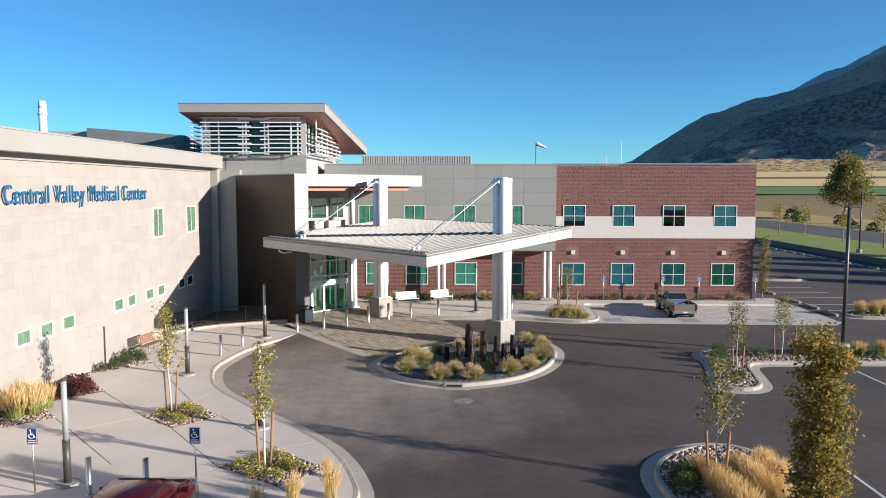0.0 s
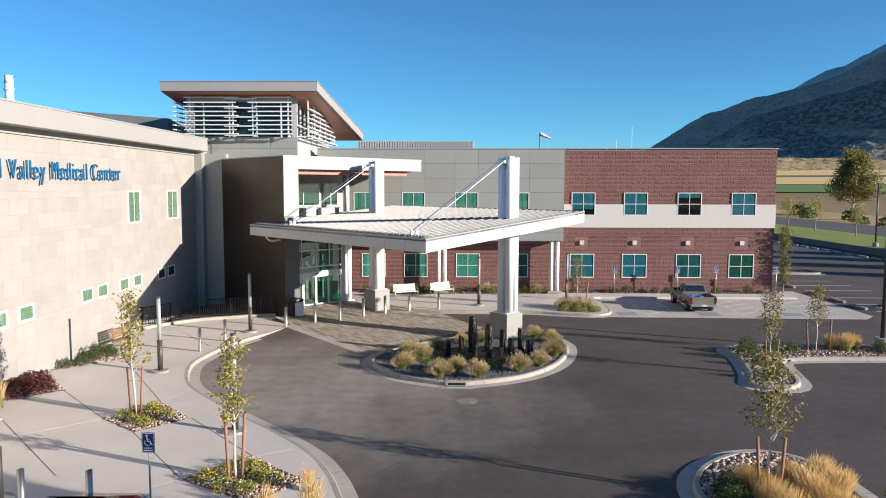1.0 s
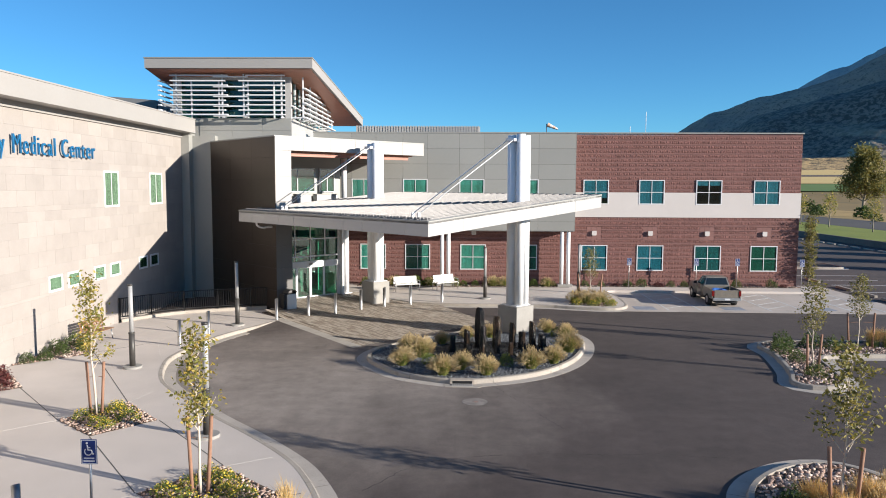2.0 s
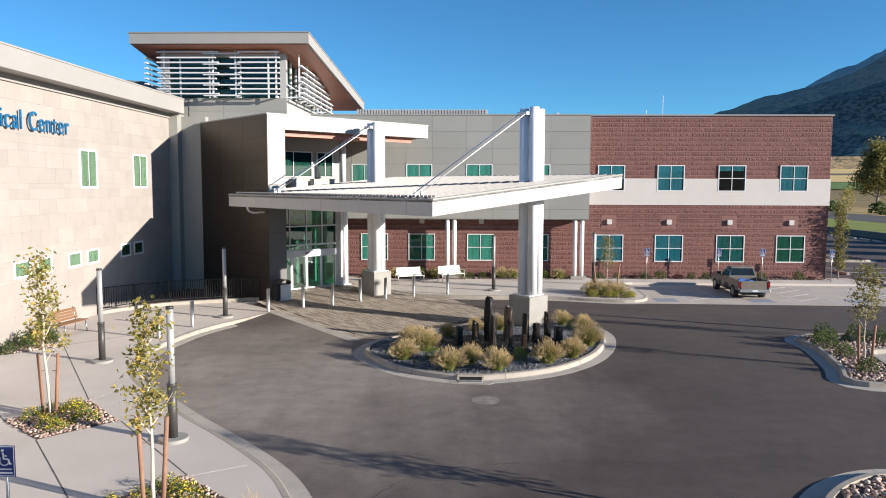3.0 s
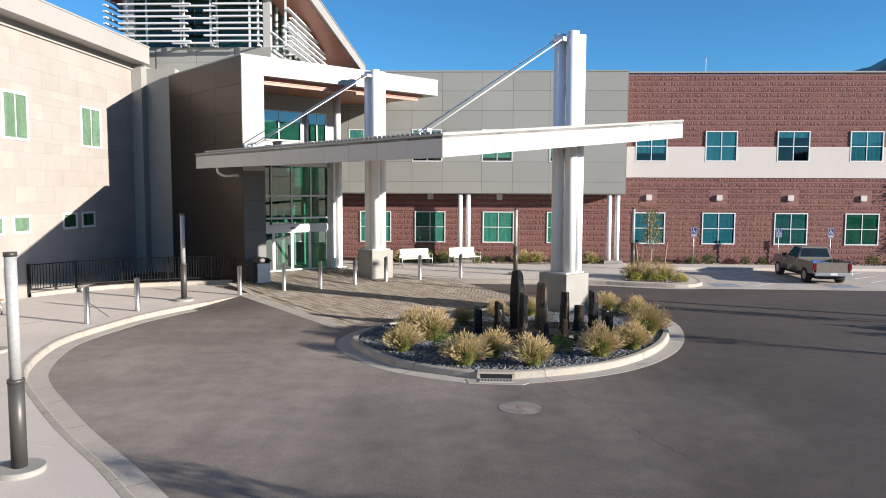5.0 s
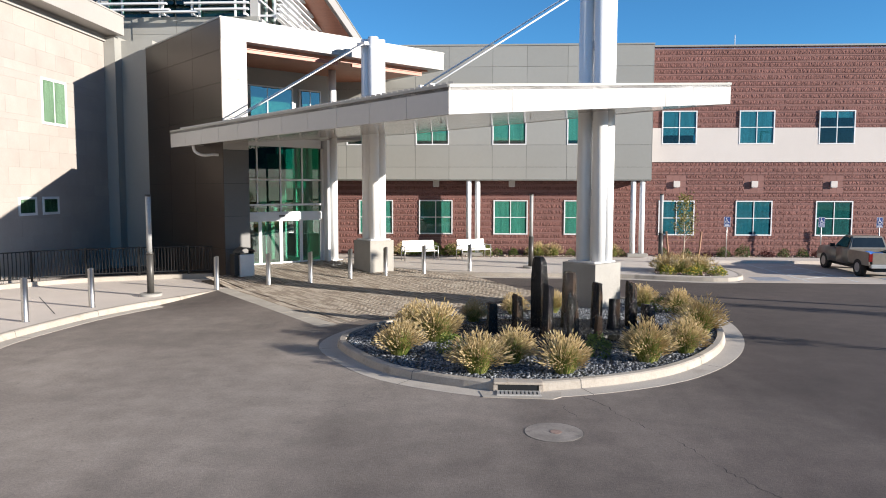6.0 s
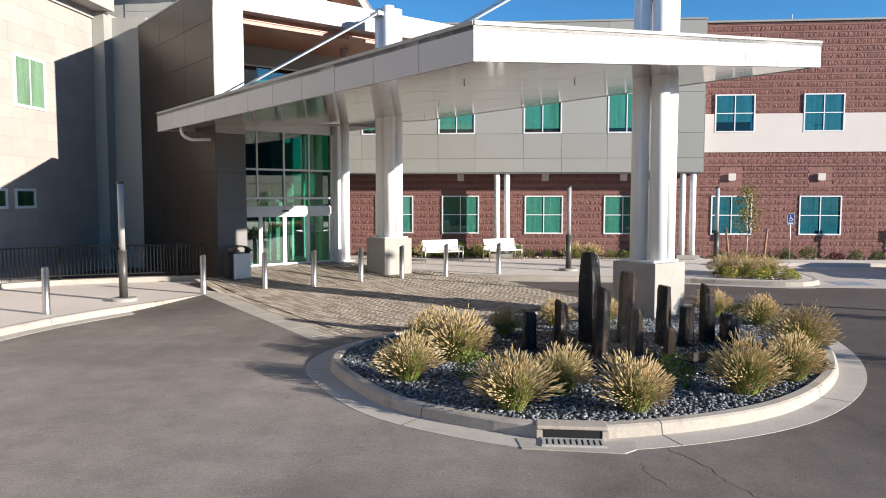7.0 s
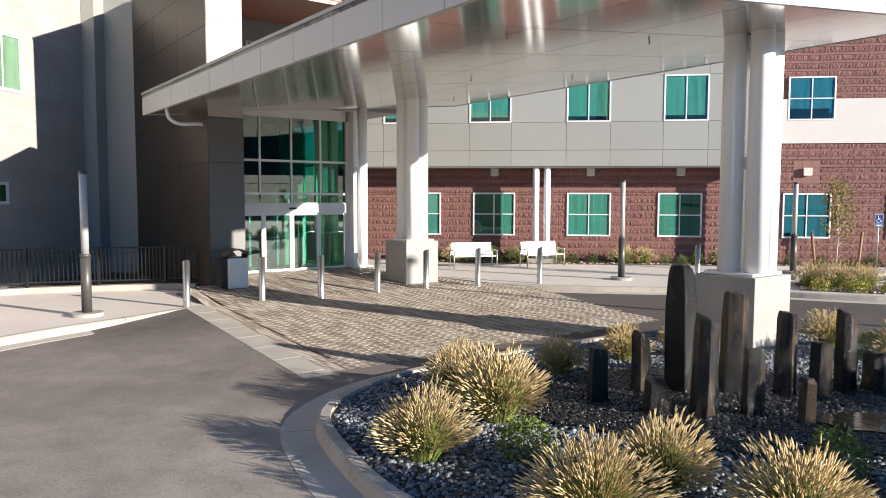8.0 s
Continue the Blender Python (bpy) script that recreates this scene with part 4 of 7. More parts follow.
# ---- on the roofs ----
screen = thing("roof_screen", "pale corrugated metal screen on the flat roof", "roof screen")
bm = bmesh.new()
for i in range(46):
    box(bm, -7.1 + 0.2 * i, -6.98 + 0.2 * i, 57.95, 58.05, 10.1, 11.35)
part("corrugation", bm, WHITE_PANEL, screen)
part("sheet", boxed(-7.1, 2.1, 58.05, 58.1, 10.1, 11.3), WHITE_PANEL, screen)
UNIT_GREY = rough_surface("unit_grey", (0.17, 0.175, 0.18), (0.22, 0.225, 0.23), 0.6, big=0.6, fine=8, bumps=0.0, grain=0.1)
unit = thing("rooftop_unit", "dark grey air-handling unit on the wing's roof", "air conditioner")
part("casing", prism(bmesh.new(), [(-28.0, 54.0), (-20.4, 54.0), (-20.4, 58.0), (-28.0, 58.0)], 10.4, lambda x, y: 13.3 - max(0, x + 24) * 0.16), UNIT_GREY, unit)
part("louvre", boxed(-27.6, -25.2, 53.9, 54.0, 10.8, 12.3), GREY_PANEL, unit)
bm = boxed(-25.0, -19.6, 53.3, 53.34, 10.4, 12.05)
for i in range(27):
    box(bm, -25.0 + 0.2 * i, -24.9 + 0.2 * i, 53.26, 53.3, 10.4, 12.05)
part("screen_wall", bm, UNIT_GREY, unit, "blue-grey corrugated screen")
for i in range(5):
    part("pipe", tube(bmesh.new(), (-20.2 + 0.35 * i, 53.8, 10.4), (-20.2 + 0.35 * i, 53.8, 12.3 - 0.1 * i), 0.06, n=8), DARK_STEEL, unit)
unit2 = thing("rooftop_unit", "small pale air-handling unit with a corrugated screen", "air conditioner")
part("casing", boxed(-32.0, -28.4, 55.0, 58.0, 10.4, 13.1), WHITE_PANEL, unit2)
bm = bmesh.new()
for i in range(40):
    box(bm, -27.5 + 0.2 * i, -27.38 + 0.2 * i, 49.9, 50.0, 10.4, 11.75)
part("screen", bm, WHITE_PANEL, unit2)
flue = thing("flue", "tall white metal flue with a cap", "chimney", m=pose(-23.4, 40, 10.3))
part("pipe", tube(bmesh.new(), (0, 0, 0), (0, 0, 3.0), 0.22, n=16), WHITE_PAINT, flue)
part("collar", tube(bmesh.new(), (0, 0, 2.6), (0, 0, 2.7), 0.27, n=16), WHITE_PAINT, flue)
part("cap", tube(bmesh.new(), (0, 0, 3.0), (0, 0, 3.4), 0.24, 0.2, n=16), WHITE_PAINT, flue)
for x, y, h in ((13.6, 60.0, 1.0), (15.3, 62.0, 2.3)):
    an = thing("antenna", "thin white antenna on the flat roof", "antenna", "antennas", m=pose(x, y, 10.0))
    part("mast", tube(bmesh.new(), (0, 0, 0), (0, 0, h + 0.5), 0.025, n=6), WHITE_PAINT, an)
sock = thing("windsock", "orange and white windsock on a thin pole", "windsock", m=pose(11.3, 94, 0))
part("pole", tube(bmesh.new(), (0, 0, 0), (0, 0, 14.6), 0.05, n=8), STEEL, sock)
ORANGE = rough_surface("faded_orange_cloth", (0.66, 0.4, 0.28), (0.74, 0.48, 0.36), 0.8, big=2, fine=8, bumps=0.0)
for i in range(4):
    part("cloth_band", tube(bmesh.new(), (0.1 + 0.32 * i, 0, 14.5 - 0.14 * i), (0.42 + 0.32 * i, 0, 14.36 - 0.14 * i), 0.27 - 0.04 * i, 0.23 - 0.04 * i, n=12, caps=False), WHITE_PAINT if i % 2 else ORANGE, sock)

BASALTS = [(1.47, 33.9, 1.72, 0.225), (1.52, 32.75, 1.22, 0.155), (2.15, 33.9, 1.36, 0.18), (2.12, 32.87, 0.81, 0.135), (2.8, 33.9, 1.11, 0.145), (3.22, 33.8, 0.74, 0.165), (3.68, 34.2, 1.09, 0.15), (2.66, 32.65, 0.53, 0.11), (0.32, 33.2, 0.69, 0.12), (0.95, 33.8, 0.77, 0.155), (0.97, 32.8, 0.39, 0.175), (4.1, 34.2, 0.54, 0.16)]
ISLE_GRASS = [(-1.58, 30.95, 0.1, 0.92), (-0.9, 32.3, 0.1, 1.1), (-1.5, 33.3, 0.1, 0.9), (0.0, 29.6, 0.1, 0.96), (0.65, 30.4, 0.1, 0.88), (1.58, 29.65, 0.1, 0.92), (3.3, 30.65, 0.1, 1.02), (4.25, 31.5, 0.1, 0.9), (5.1, 33.4, 0.1, 1.1), (5.4, 36.3, 0.1, 0.85), (-0.12, 34.7, 0.1, 0.7), (0.95, 35.8, 0.1, 0.75), (2.0, 36.2, 0.1, 0.8), (4.7, 37.4, 0.1, 0.8)]

# ---- sign on the wing ----
BLUE = rough_surface("sign_blue", (0.008, 0.13, 0.3), (0.011, 0.15, 0.33), 0.35, big=2, fine=10, bumps=0.0)


def letter_mesh(text, depth):
    cu = bpy.data.curves.new("letter", "FONT")
    cu.body, cu.extrude, cu.size, cu.offset = text, depth / 2, 1.0, -0.006
    ob = new("letter_curve", cu)
    bpy.context.view_layer.update()
    me = bpy.data.meshes.new_from_object(ob.evaluated_get(bpy.context.evaluated_depsgraph_get()))
    bpy.data.objects.remove(ob)
    xs = [v.co.x for v in me.vertices] or [0.0]
    return me, min(xs), max(xs)


sign = thing("wall_sign", "raised blue letters standing off the limestone wall", "sign", m=pose(WX + 0.12, 24.35, 8.06, 90, 0, 90))
TEXT = "Central Valley Medical Center"
spots, pen = [], 0.0
for ch in TEXT:
    if ch == " ":
        pen += 0.42
        continue
    me, a, b = letter_mesh(ch, 0.07)
    spots.append((me, pen - a))
    pen += b - a + 0.22
sx, sz = 12.55 / pen, 0.74 / 0.69
for me, x in spots:
    me.transform(Matrix.Translation((x, 0, 0)))
    me.transform(Matrix.Diagonal((sx, sz, 1, 1)))
    part("letter", me, BLUE, sign)

# ---- kerbed islands ----
def inside(x, y, poly):
    c = False
    for (x0, y0), (x1, y1) in zip(poly, poly[1:] + poly[:1]):
        if (y0 > y) != (y1 > y) and x < (x1 - x0) * (y - y0) / (y1 - y0) + x0:
            c = not c
    return c


def shrunk(poly, d):
    """The outline (anticlockwise) moved inwards by d."""
    n, out = len(poly), []
    for i in range(n):
        a, b = Vector(poly[i - 1]), Vector(poly[(i + 1) % n])
        t = (b - a).normalized()
        out.append((poly[i][0] - t.y * d, poly[i][1] + t.x * d))
    return out


SOIL = rough_surface("dark_soil", (0.1, 0.075, 0.055), (0.17, 0.125, 0.095), 0.95, big=1.5, fine=20, bumps=0.5, dist=0.03)
BLACK_SOIL = rough_surface("wet_dark_bed", (0.02, 0.021, 0.022), (0.035, 0.035, 0.036), 0.6, big=1.5, fine=20, bumps=0.5, dist=0.03)


def kerb_joints(line, every, seed):
    """Thin dark joints across a kerb and gutter."""
    g = random.Random(seed)
    run = 0.6
    for a, b in zip(line, line[1:]):
        run -= (b - a).length
        if run < 0:
            run = every * g.uniform(0.85, 1.1)
            d = (b - a).normalized()
            prof = [(o, z + 0.0022 if z > 0 else z) for o, z in KERB_PROFILE]
            prof = [(o + (0.002 if 0.05 < o < 0.2 else 0), z) for o, z in prof]
            tagged(part("kerb_joint", sweep(bmesh.new(), [a, a + d * 0.014], prof), JOINT), "thin dark joint across a concrete kerb", "joint", "kerb joints", "structure")


kerb_joints(loop_line, 3.0, 4)


def island(pts, label, soil, closed=True):
    line = curve(pts, 0.3, True)
    kerb_joints(line, 3.0, len(pts))
    poly = [(p.x, p.y) for p in line]
    # anticlockwise outline of the kerb's inner face; the drive lies on the right
    kerb_run(line, label, True)
    tagged(part("planting_bed", prism(bmesh.new(), poly, -0.05, 0.1), soil), "soil bed inside a concrete kerb", "planting bed", kind="structure")
    return poly


ISLE = island([(-2.95, 32.3), (-2.3, 30.9), (-1.38, 29.75), (0.1, 28.98), (1.2, 28.98), (2.9, 29.7), (4.1, 30.75), (5.1, 32.3), (5.75, 34.2), (5.95, 36.2), (5.3, 38.1), (3.7, 39.0), (1.9, 38.3), (0.1, 36.8), (-1.6, 35.2), (-2.65, 33.8)], "pale concrete kerb round the fountain island", BLACK_SOIL)
R1 = island([(13.6, 34.9), (13.6, 33.4), (12.98, 30.6), (12.42, 29.1), (12.75, 28.6), (13.55, 28.6), (14.15, 29.2), (14.55, 30.8), (15.0, 32.6), (15.9, 33.25), (19.2, 33.45), (24, 33.6), (30, 33.8), (30.6, 34.6), (30, 35.7), (24, 35.9), (19, 35.9), (15.4, 35.9), (14.1, 35.6)], "pale concrete kerb round a planted car-park island", SOIL)
R2 = island([(6.85, 18.3), (7.0, 16.0), (7.2, 12.0), (7.6, 9.0), (8.8, 8.2), (10.0, 9.0), (10.6, 12.0), (10.75, 16.0), (10.75, 18.6), (10.6, 20.4), (9.95, 21.4), (9.0, 21.4), (7.95, 20.75), (7.15, 19.7)], "pale concrete kerb round a planted car-park island", SOIL)
R3 = island([(28.2, 46.3), (34, 46.0), (44, 46.0), (44.6, 47.0), (44, 48.2), (34, 48.2), (28.4, 48.2), (27.7, 47.2)], "pale concrete kerb round a planted car-park island", SOIL)
island([(30.0, 66.2), (33.0, 66.0), (33.6, 67.0), (33, 69.8), (28.0, 70.2), (27.4, 68.8), (28.2, 66.9)], "pale concrete kerb at the car park's far corner", SOIL)

# inlet in the fountain island's kerb
drain = thing("storm_drain", "concrete storm drain inlet with an iron grate", "drain", m=pose(0.7, 28.86, 0))
# solid black block in place of the shade inside the opening
part("throat", boxed(-0.34, 0.34, -0.148, 0.12, 0.012, 0.123), BLACK_METAL, drain, "black block standing for the inlet's shaded opening")
STAINED = rough_surface("stained_concrete", (0.36, 0.31, 0.26), (0.46, 0.4, 0.34), 0.88, big=2.5, fine=35, bumps=0.25, dist=0.005, stain=(5.0, 0.6, (0.22, 0.17, 0.125)))
part("hood", box(box(boxed(-0.42, 0.42, -0.15, 0.12, 0.124, 0.168, bevel=0.012), -0.42, -0.35, -0.16, 0.1, 0.0, 0.117), 0.35, 0.42, -0.16, 0.1, 0.0, 0.117), STAINED, drain)
bm = boxed(-0.37, 0.37, -0.42, -0.39, 0.012, 0.034)
box(bm, -0.37, 0.37, -0.19, -0.16, 0.012, 0.034)
for i in range(11):
    box(bm, -0.36 + 0.068 * i, -0.318 + 0.068 * i, -0.39, -0.19, 0.014, 0.032)
part("grate", bm, rough_surface("galvanised_iron", (0.42, 0.4, 0.38), (0.55, 0.53, 0.5), 0.5, 0.3, big=4, fine=30, bumps=0.1), drain, "grey iron grate")
# black sheet stands in for the dark depth under the grate
part("sump", boxed(-0.35, 0.35, -0.388, -0.192, 0.004, 0.0135), BLACK_METAL, drain)
part("apron", prism(bmesh.new(), [(-0.6, -0.5), (0.55, -0.56), (0.7, -0.42), (0.72, -0.16), (-0.66, -0.16)], 0.0, 0.0125), KERB, drain)
WORN = rough_surface("worn_collar", (0.19, 0.165, 0.148), (0.34, 0.3, 0.27), 0.9, big=2.5, fine=30, bumps=0.3, dist=0.006, stain=(3.0, 0.55, (0.13, 0.115, 0.105)))
man = thing("manhole", "small round valve cover in a worn concrete collar", "manhole cover", m=pose(1.1, 26.7, 0))
part("rim", tube(bmesh.new(), (0, 0, -0.01), (0, 0, 0.0025), 0.425, n=40), rough_surface("cracked_rim", (0.075, 0.066, 0.06), (0.12, 0.105, 0.095), 0.9, big=3, fine=30), man, "dark cracked joint")
bm = tube(bmesh.new(), (0, 0, 0), (0, 0, 0.005), 0.41, n=40)
for v in bm.verts:
    k = 1 + 0.02 * noise.noise(v.co * 5.0)
    v.co.x, v.co.y = v.co.x * k, v.co.y * k
part("collar", bm, WORN, man, "worn pale concrete collar")
part("cover", tube(bmesh.new(), (0.03, 0, 0.005), (0.03, 0, 0.009), 0.085, n=9), rough_surface("rusty_gravel", (0.22, 0.14, 0.11), (0.36, 0.25, 0.21), 0.9, big=12, fine=60, bumps=0.6, dist=0.006), man, "small reddish gravelly lid")

TAR = rough_surface("crack", (0.02, 0.018, 0.017), (0.045, 0.04, 0.037), 0.95, big=4, fine=30, bumps=0.0)


def crack(pts, w, seed):
    """A wandering split in the asphalt, wider and narrower along its way."""
    g = random.Random(seed)
    bm = bmesh.new()
    prev = None
    line_ = curve(pts, 0.07)
    for i, p in enumerate(line_):
        d = (line_[min(i + 1, len(line_) - 1)] - line_[max(i - 1, 0)])
        n = Vector((-d.y, d.x)).normalized()
        c = Vector((p.x, p.y)) + n * g.gauss(0, 0.022)
        h = w * g.uniform(0.15, 1.0) * (0.3 if noise.noise(Vector((p.x * 1.3, p.y * 1.3, seed))) < -0.15 else 1.0)
        cur = [bm.verts.new((c.x - n.x * h, c.y - n.y * h, 0.0015)), bm.verts.new((c.x + n.x * h, c.y + n.y * h, 0.0015))]
        if prev:
            bm.faces.new((prev[0], prev[1], cur[1], cur[0]))
        prev = cur
    tagged(part("asphalt_crack", bm, TAR), "thin dark crack in the asphalt", "crack", "asphalt cracks", "structure")


crack([(1.72, 28.55), (1.98, 28.14), (2.15, 27.6), (2.4, 27.1), (2.76, 26.39), (2.91, 25.89), (3.09, 25.35), (3.32, 24.81), (3.7, 23.9)], 0.009, 1)
crack([(1.36, 28.05), (1.41, 27.77), (1.55, 27.3)], 0.007, 2)
crack([(-1.6, 19.8), (-1.24, 20.34), (-0.89, 20.89), (-0.32, 21.46), (0.9, 21.95), (2.7, 22.2), (3.7, 22.23), (4.74, 22.21), (5.8, 22.31), (6.72, 22.15), (7.94, 22.07)], 0.014, 3)

# ---- paved forecourt, in front of the doors ----


def pave_z(lx, ly):
    return 0.152 + (ly + 2.4) * (0.075 if ly > -2.4 else 0.022)


def court_edge(ly):
    """Inner side of the concrete edging, which runs slightly askew to the doors."""
    return -0.92 + 0.05 * (ly + 2.4)


def paver_mat(name, island):
    """Brown concrete pavers laid in streaks of lighter and darker ones along the rows."""
    m, nt, b = material(name, 0.88)
    geo = nt.nodes.new("ShaderNodeNewGeometry")
    mp = nt.nodes.new("ShaderNodeMapping")
    mp.vector_type = "TEXTURE"
    mp.inputs["Rotation"].default_value = (0, 0, radians(TURN))
    mp.inputs["Scale"].default_value = (0.11, 0.95, 1)
    nt.links.new(geo.outputs["Position"], mp.inputs[0])
    streak = node(nt, "ShaderNodeTexNoise", Scale=1.0, Detail=2.0, Roughness=0.5)
    nt.links.new(mp.outputs[0], streak.inputs["Vector"])
    c = mixed(nt, ramp(nt, streak.outputs["Fac"], (0.47, 0.0), (0.53, 1.0)), (0.255, 0.205, 0.16), (0.42, 0.362, 0.297))
    src = geo.outputs["Random Per Island"] if island else nt.nodes.new("ShaderNodeObjectInfo").outputs["Random"]
    c = mixed(nt, 1.0, c, ramp(nt, src, (0.0, 0.85), (1.0, 1.0)), "MULTIPLY")
    fine = noise_of(nt, 45, 3, 0.65)
    c = mixed(nt, 0.3, c, ramp(nt, fine, (0.25, 0.4), (0.75, 1.0)), "MULTIPLY")
    nt.links.new(c, b.inputs["Base Color"])
    bump(nt, b, fine, 0.2, 0.004)
    return m


PAVER, PAVER_J = paver_mat("paver", False), paver_mat("paver_joined", True)
gut = shrunk(ISLE, -0.64)
court_loc = [(-0.92, 0.0), (-1.34, -10.8), (2.0, -11.5), (6.9, -10.2), (7.2, -7.5), (8.1, -4.2), (7.6, -2.9), (6.9, -1.6), (6.3, 0.0), (6.2, 1.9), (0.98, 1.9), (0.98, 0.0)]
court = part("forecourt", prism(bmesh.new(), court_loc, -0.09, lambda x, y: 0.14 + (y + 2.4) * 0.022), SOIL)
court.matrix_basis = ENT
tagged(court, "grey-brown block-paved forecourt in front of the doors", "paving", kind="structure")
bm = bmesh.new()
for i in range(9):
    y1, y0 = -2.3 - i * 0.98, -2.3 - (i + 1) * 0.98 + 0.015
    vs = [bm.verts.new((x, y, z)) for dx in (-0.5, 0.0) for x, y in ((court_edge(y0) + dx, y0), (court_edge(y1) + dx, y1)) for z in (-0.04, pave_z(x, y) + 0.004)]
    for q in ((0, 1, 3, 2), (4, 6, 7, 5), (0, 4, 5, 1), (2, 3, 7, 6), (1, 5, 7, 3)):
        bm.faces.new([vs[j] for j in q])
edge = part("concrete_edging", bm, rough_surface("edging_concrete", (0.4, 0.36, 0.31), (0.5, 0.455, 0.4), 0.85, big=1.5, fine=35, bumps=0.15, dist=0.004, vary=0.1))
edge.matrix_basis = ENT
tagged(edge, "pale concrete edging of the paved forecourt", "edging", kind="structure")
bm = bmesh.new()
prev = None
for i in range(13):
    y = -2.36 - i * 0.62
    top, ex = max(0.003, pave_z(0, y)), court_edge(y) - 0.5
    cur = [bm.verts.new((ex, y, top)), bm.verts.new((ex - 2.3, y - 0.3, -0.006)), bm.verts.new((ex - 2.3, y - 0.3, -0.03)), bm.verts.new((ex, y, -0.03))]
    if prev:
        for j in range(4):
            bm.faces.new((prev[j], cur[j], cur[(j + 1) % 4], prev[(j + 1) % 4]))
    else:
        bm.faces.new(cur)
    prev = cur
bm.faces.new(prev[::-1])
ramp_up = part("asphalt_apron", bm, ASPHALT)
ramp_up.matrix_basis = ENT
tagged(ramp_up, "asphalt sloping up to the paved forecourt", "road", kind="structure")
rng = random.Random(5)
pv, pf, near = [], [], []
pw, pl_len = 0.1, 0.2
def lay(x0, x1, y0, y1, z):
    """One paver with a small chamfer, joined into the rest."""
    b = len(pv)
    for e, zz in ((0.0, z - 0.006), (0.0025, z)):
        pv.extend([(x0 + e, y0 + e, zz), (x1 - e, y0 + e, zz), (x1 - e, y1 - e, zz), (x0 + e, y1 - e, zz)])
    pf.extend([(b + 4, b + 5, b + 6, b + 7)] + [(b + j, b + (j + 1) % 4, b + 4 + (j + 1) % 4, b + 4 + j) for j in range(4)])


for k in range(104):
    ex = court_edge(-0.1 - k * 0.1)
    c = ENT @ Vector((ex + 0.15, -0.1 - k * 0.1, 0))
    if not inside(c.x, c.y, gut):
        lay(ex, ex + 0.3, -0.15 - k * 0.1, -0.05 - k * 0.1, pave_z(ex, -0.1 - k * 0.1))
for i in range(int(9.5 / pw)):
    lx = -1.32 + i * pw
    shift = rng.uniform(0, pl_len)
    for k in range(int(12.4 / pl_len)):
        ly = 1.6 - k * pl_len - shift
        c = ENT @ Vector((lx + pw / 2, ly - pl_len / 2, 0))
        if not inside(lx + pw / 2, ly - pl_len / 2, court_loc) or inside(c.x, c.y, gut) or lx < court_edge(ly) + 0.3:
            continue
        z = pave_z(lx + pw / 2, ly - pl_len / 2) + rng.uniform(-0.0003, 0.0003)
        if 0.0 <= lx < 1.5 and -6.6 < ly < -2.8 and len(near) < 300:
            near.append((lx, ly - pl_len, z))
            continue
        lay(lx, lx + pw, ly - pl_len, ly, z)
me = bpy.data.meshes.new("pavers")
me.from_pydata(pv, [], pf)
tagged(part("pavers", me, PAVER_J, court), kind="stuff")

# ---- plants and stones ----
def mesh_of(name, verts, faces, smooth=False):
    me = bpy.data.meshes.new(name)
    me.from_pydata([tuple(v) for v in verts], [], faces)
    if smooth:
        me.polygons.foreach_set("use_smooth", [True] * len(me.polygons))
    return me


def blades(rng, n, base_r, spread, h0, h1, width, droop):
    """Thin arching leaves that leave the crown in all directions, the outer ones shorter and hanging over."""
    vs, fs = [], []
    for _ in range(n):
        a, th = rng.uniform(0, 6.283), spread * 1.35 * rng.random() ** 0.7
        d = Vector((math.cos(a), math.sin(a), 0))
        ln = rng.uniform(h0, h1) * (1 - 0.22 * th)
        s = Vector((-d.y, d.x, 0)) * width
        p0 = d * base_r * rng.random()
        p1 = p0 + (d * math.sin(th * 0.6) + Vector((0, 0, math.cos(th * 0.6)))) * ln * 0.55
        p2 = p1 + (d * math.sin(th * (1 + droop)) + Vector((0, 0, math.cos(th * (1 + droop))))) * ln * 0.45
        p2.z = max(p2.z, 0.02)
        b = len(vs)
        vs += [p0 - s, p0 + s, p1 - s * 0.8, p1 + s * 0.8, p2]
        fs += [(b, b + 1, b + 3, b + 2), (b + 2, b + 3, b + 4)]
    return vs, fs


def plume_heads(rng, n, base_r, spread, h0, h1, size, long=12):
    """Soft bottle-brush heads: a broom of upright ones, and shorter ones that arch out round the foot."""
    vs, fs = [], []
    shift = rng.uniform(0, 50)
    for _ in range(n):
        a, f = rng.uniform(0, 6.283), rng.random()
        d = Vector((math.cos(a), math.sin(a), 0))
        gust = noise.noise(Vector((d.x * 1.3 + shift, d.y * 1.3, f * 1.5)))
        th = spread * (0.12 + 1.25 * f ** 0.8) * (1 + 0.35 * gust)
        axis = d * math.sin(th) + Vector((0, 0, math.cos(th)))
        tip = d * base_r * f + axis * rng.uniform(h0, h1) * (1.08 - 0.36 * f) * (1 + 0.22 * gust)
        axis = (axis + d * 0.35 * f - Vector((0, 0, 0.3 * f)) + Vector((rng.gauss(0, 0.12), rng.gauss(0, 0.12), 0))).normalized()
        s = axis.orthogonal().normalized()
        t = axis.cross(s)
        q = size * rng.uniform(0.7, 1.15)
        low = tip - axis * q * long
        b = len(vs)
        mid, up = low.lerp(tip, 0.3), low.lerp(tip, 0.75)
        for c, w in ((mid, q), (up, q * 0.8)):
            vs += [c + s * w, c + t * w, c - s * w, c - t * w]
        vs += [low, tip + d * q]
        for j in range(4):
            k = (j + 1) % 4
            fs += [(b + 8, b + k, b + j), (b + j, b + k, b + 4 + k, b + 4 + j), (b + 9, b + 4 + j, b + 4 + k)]
    return vs, fs


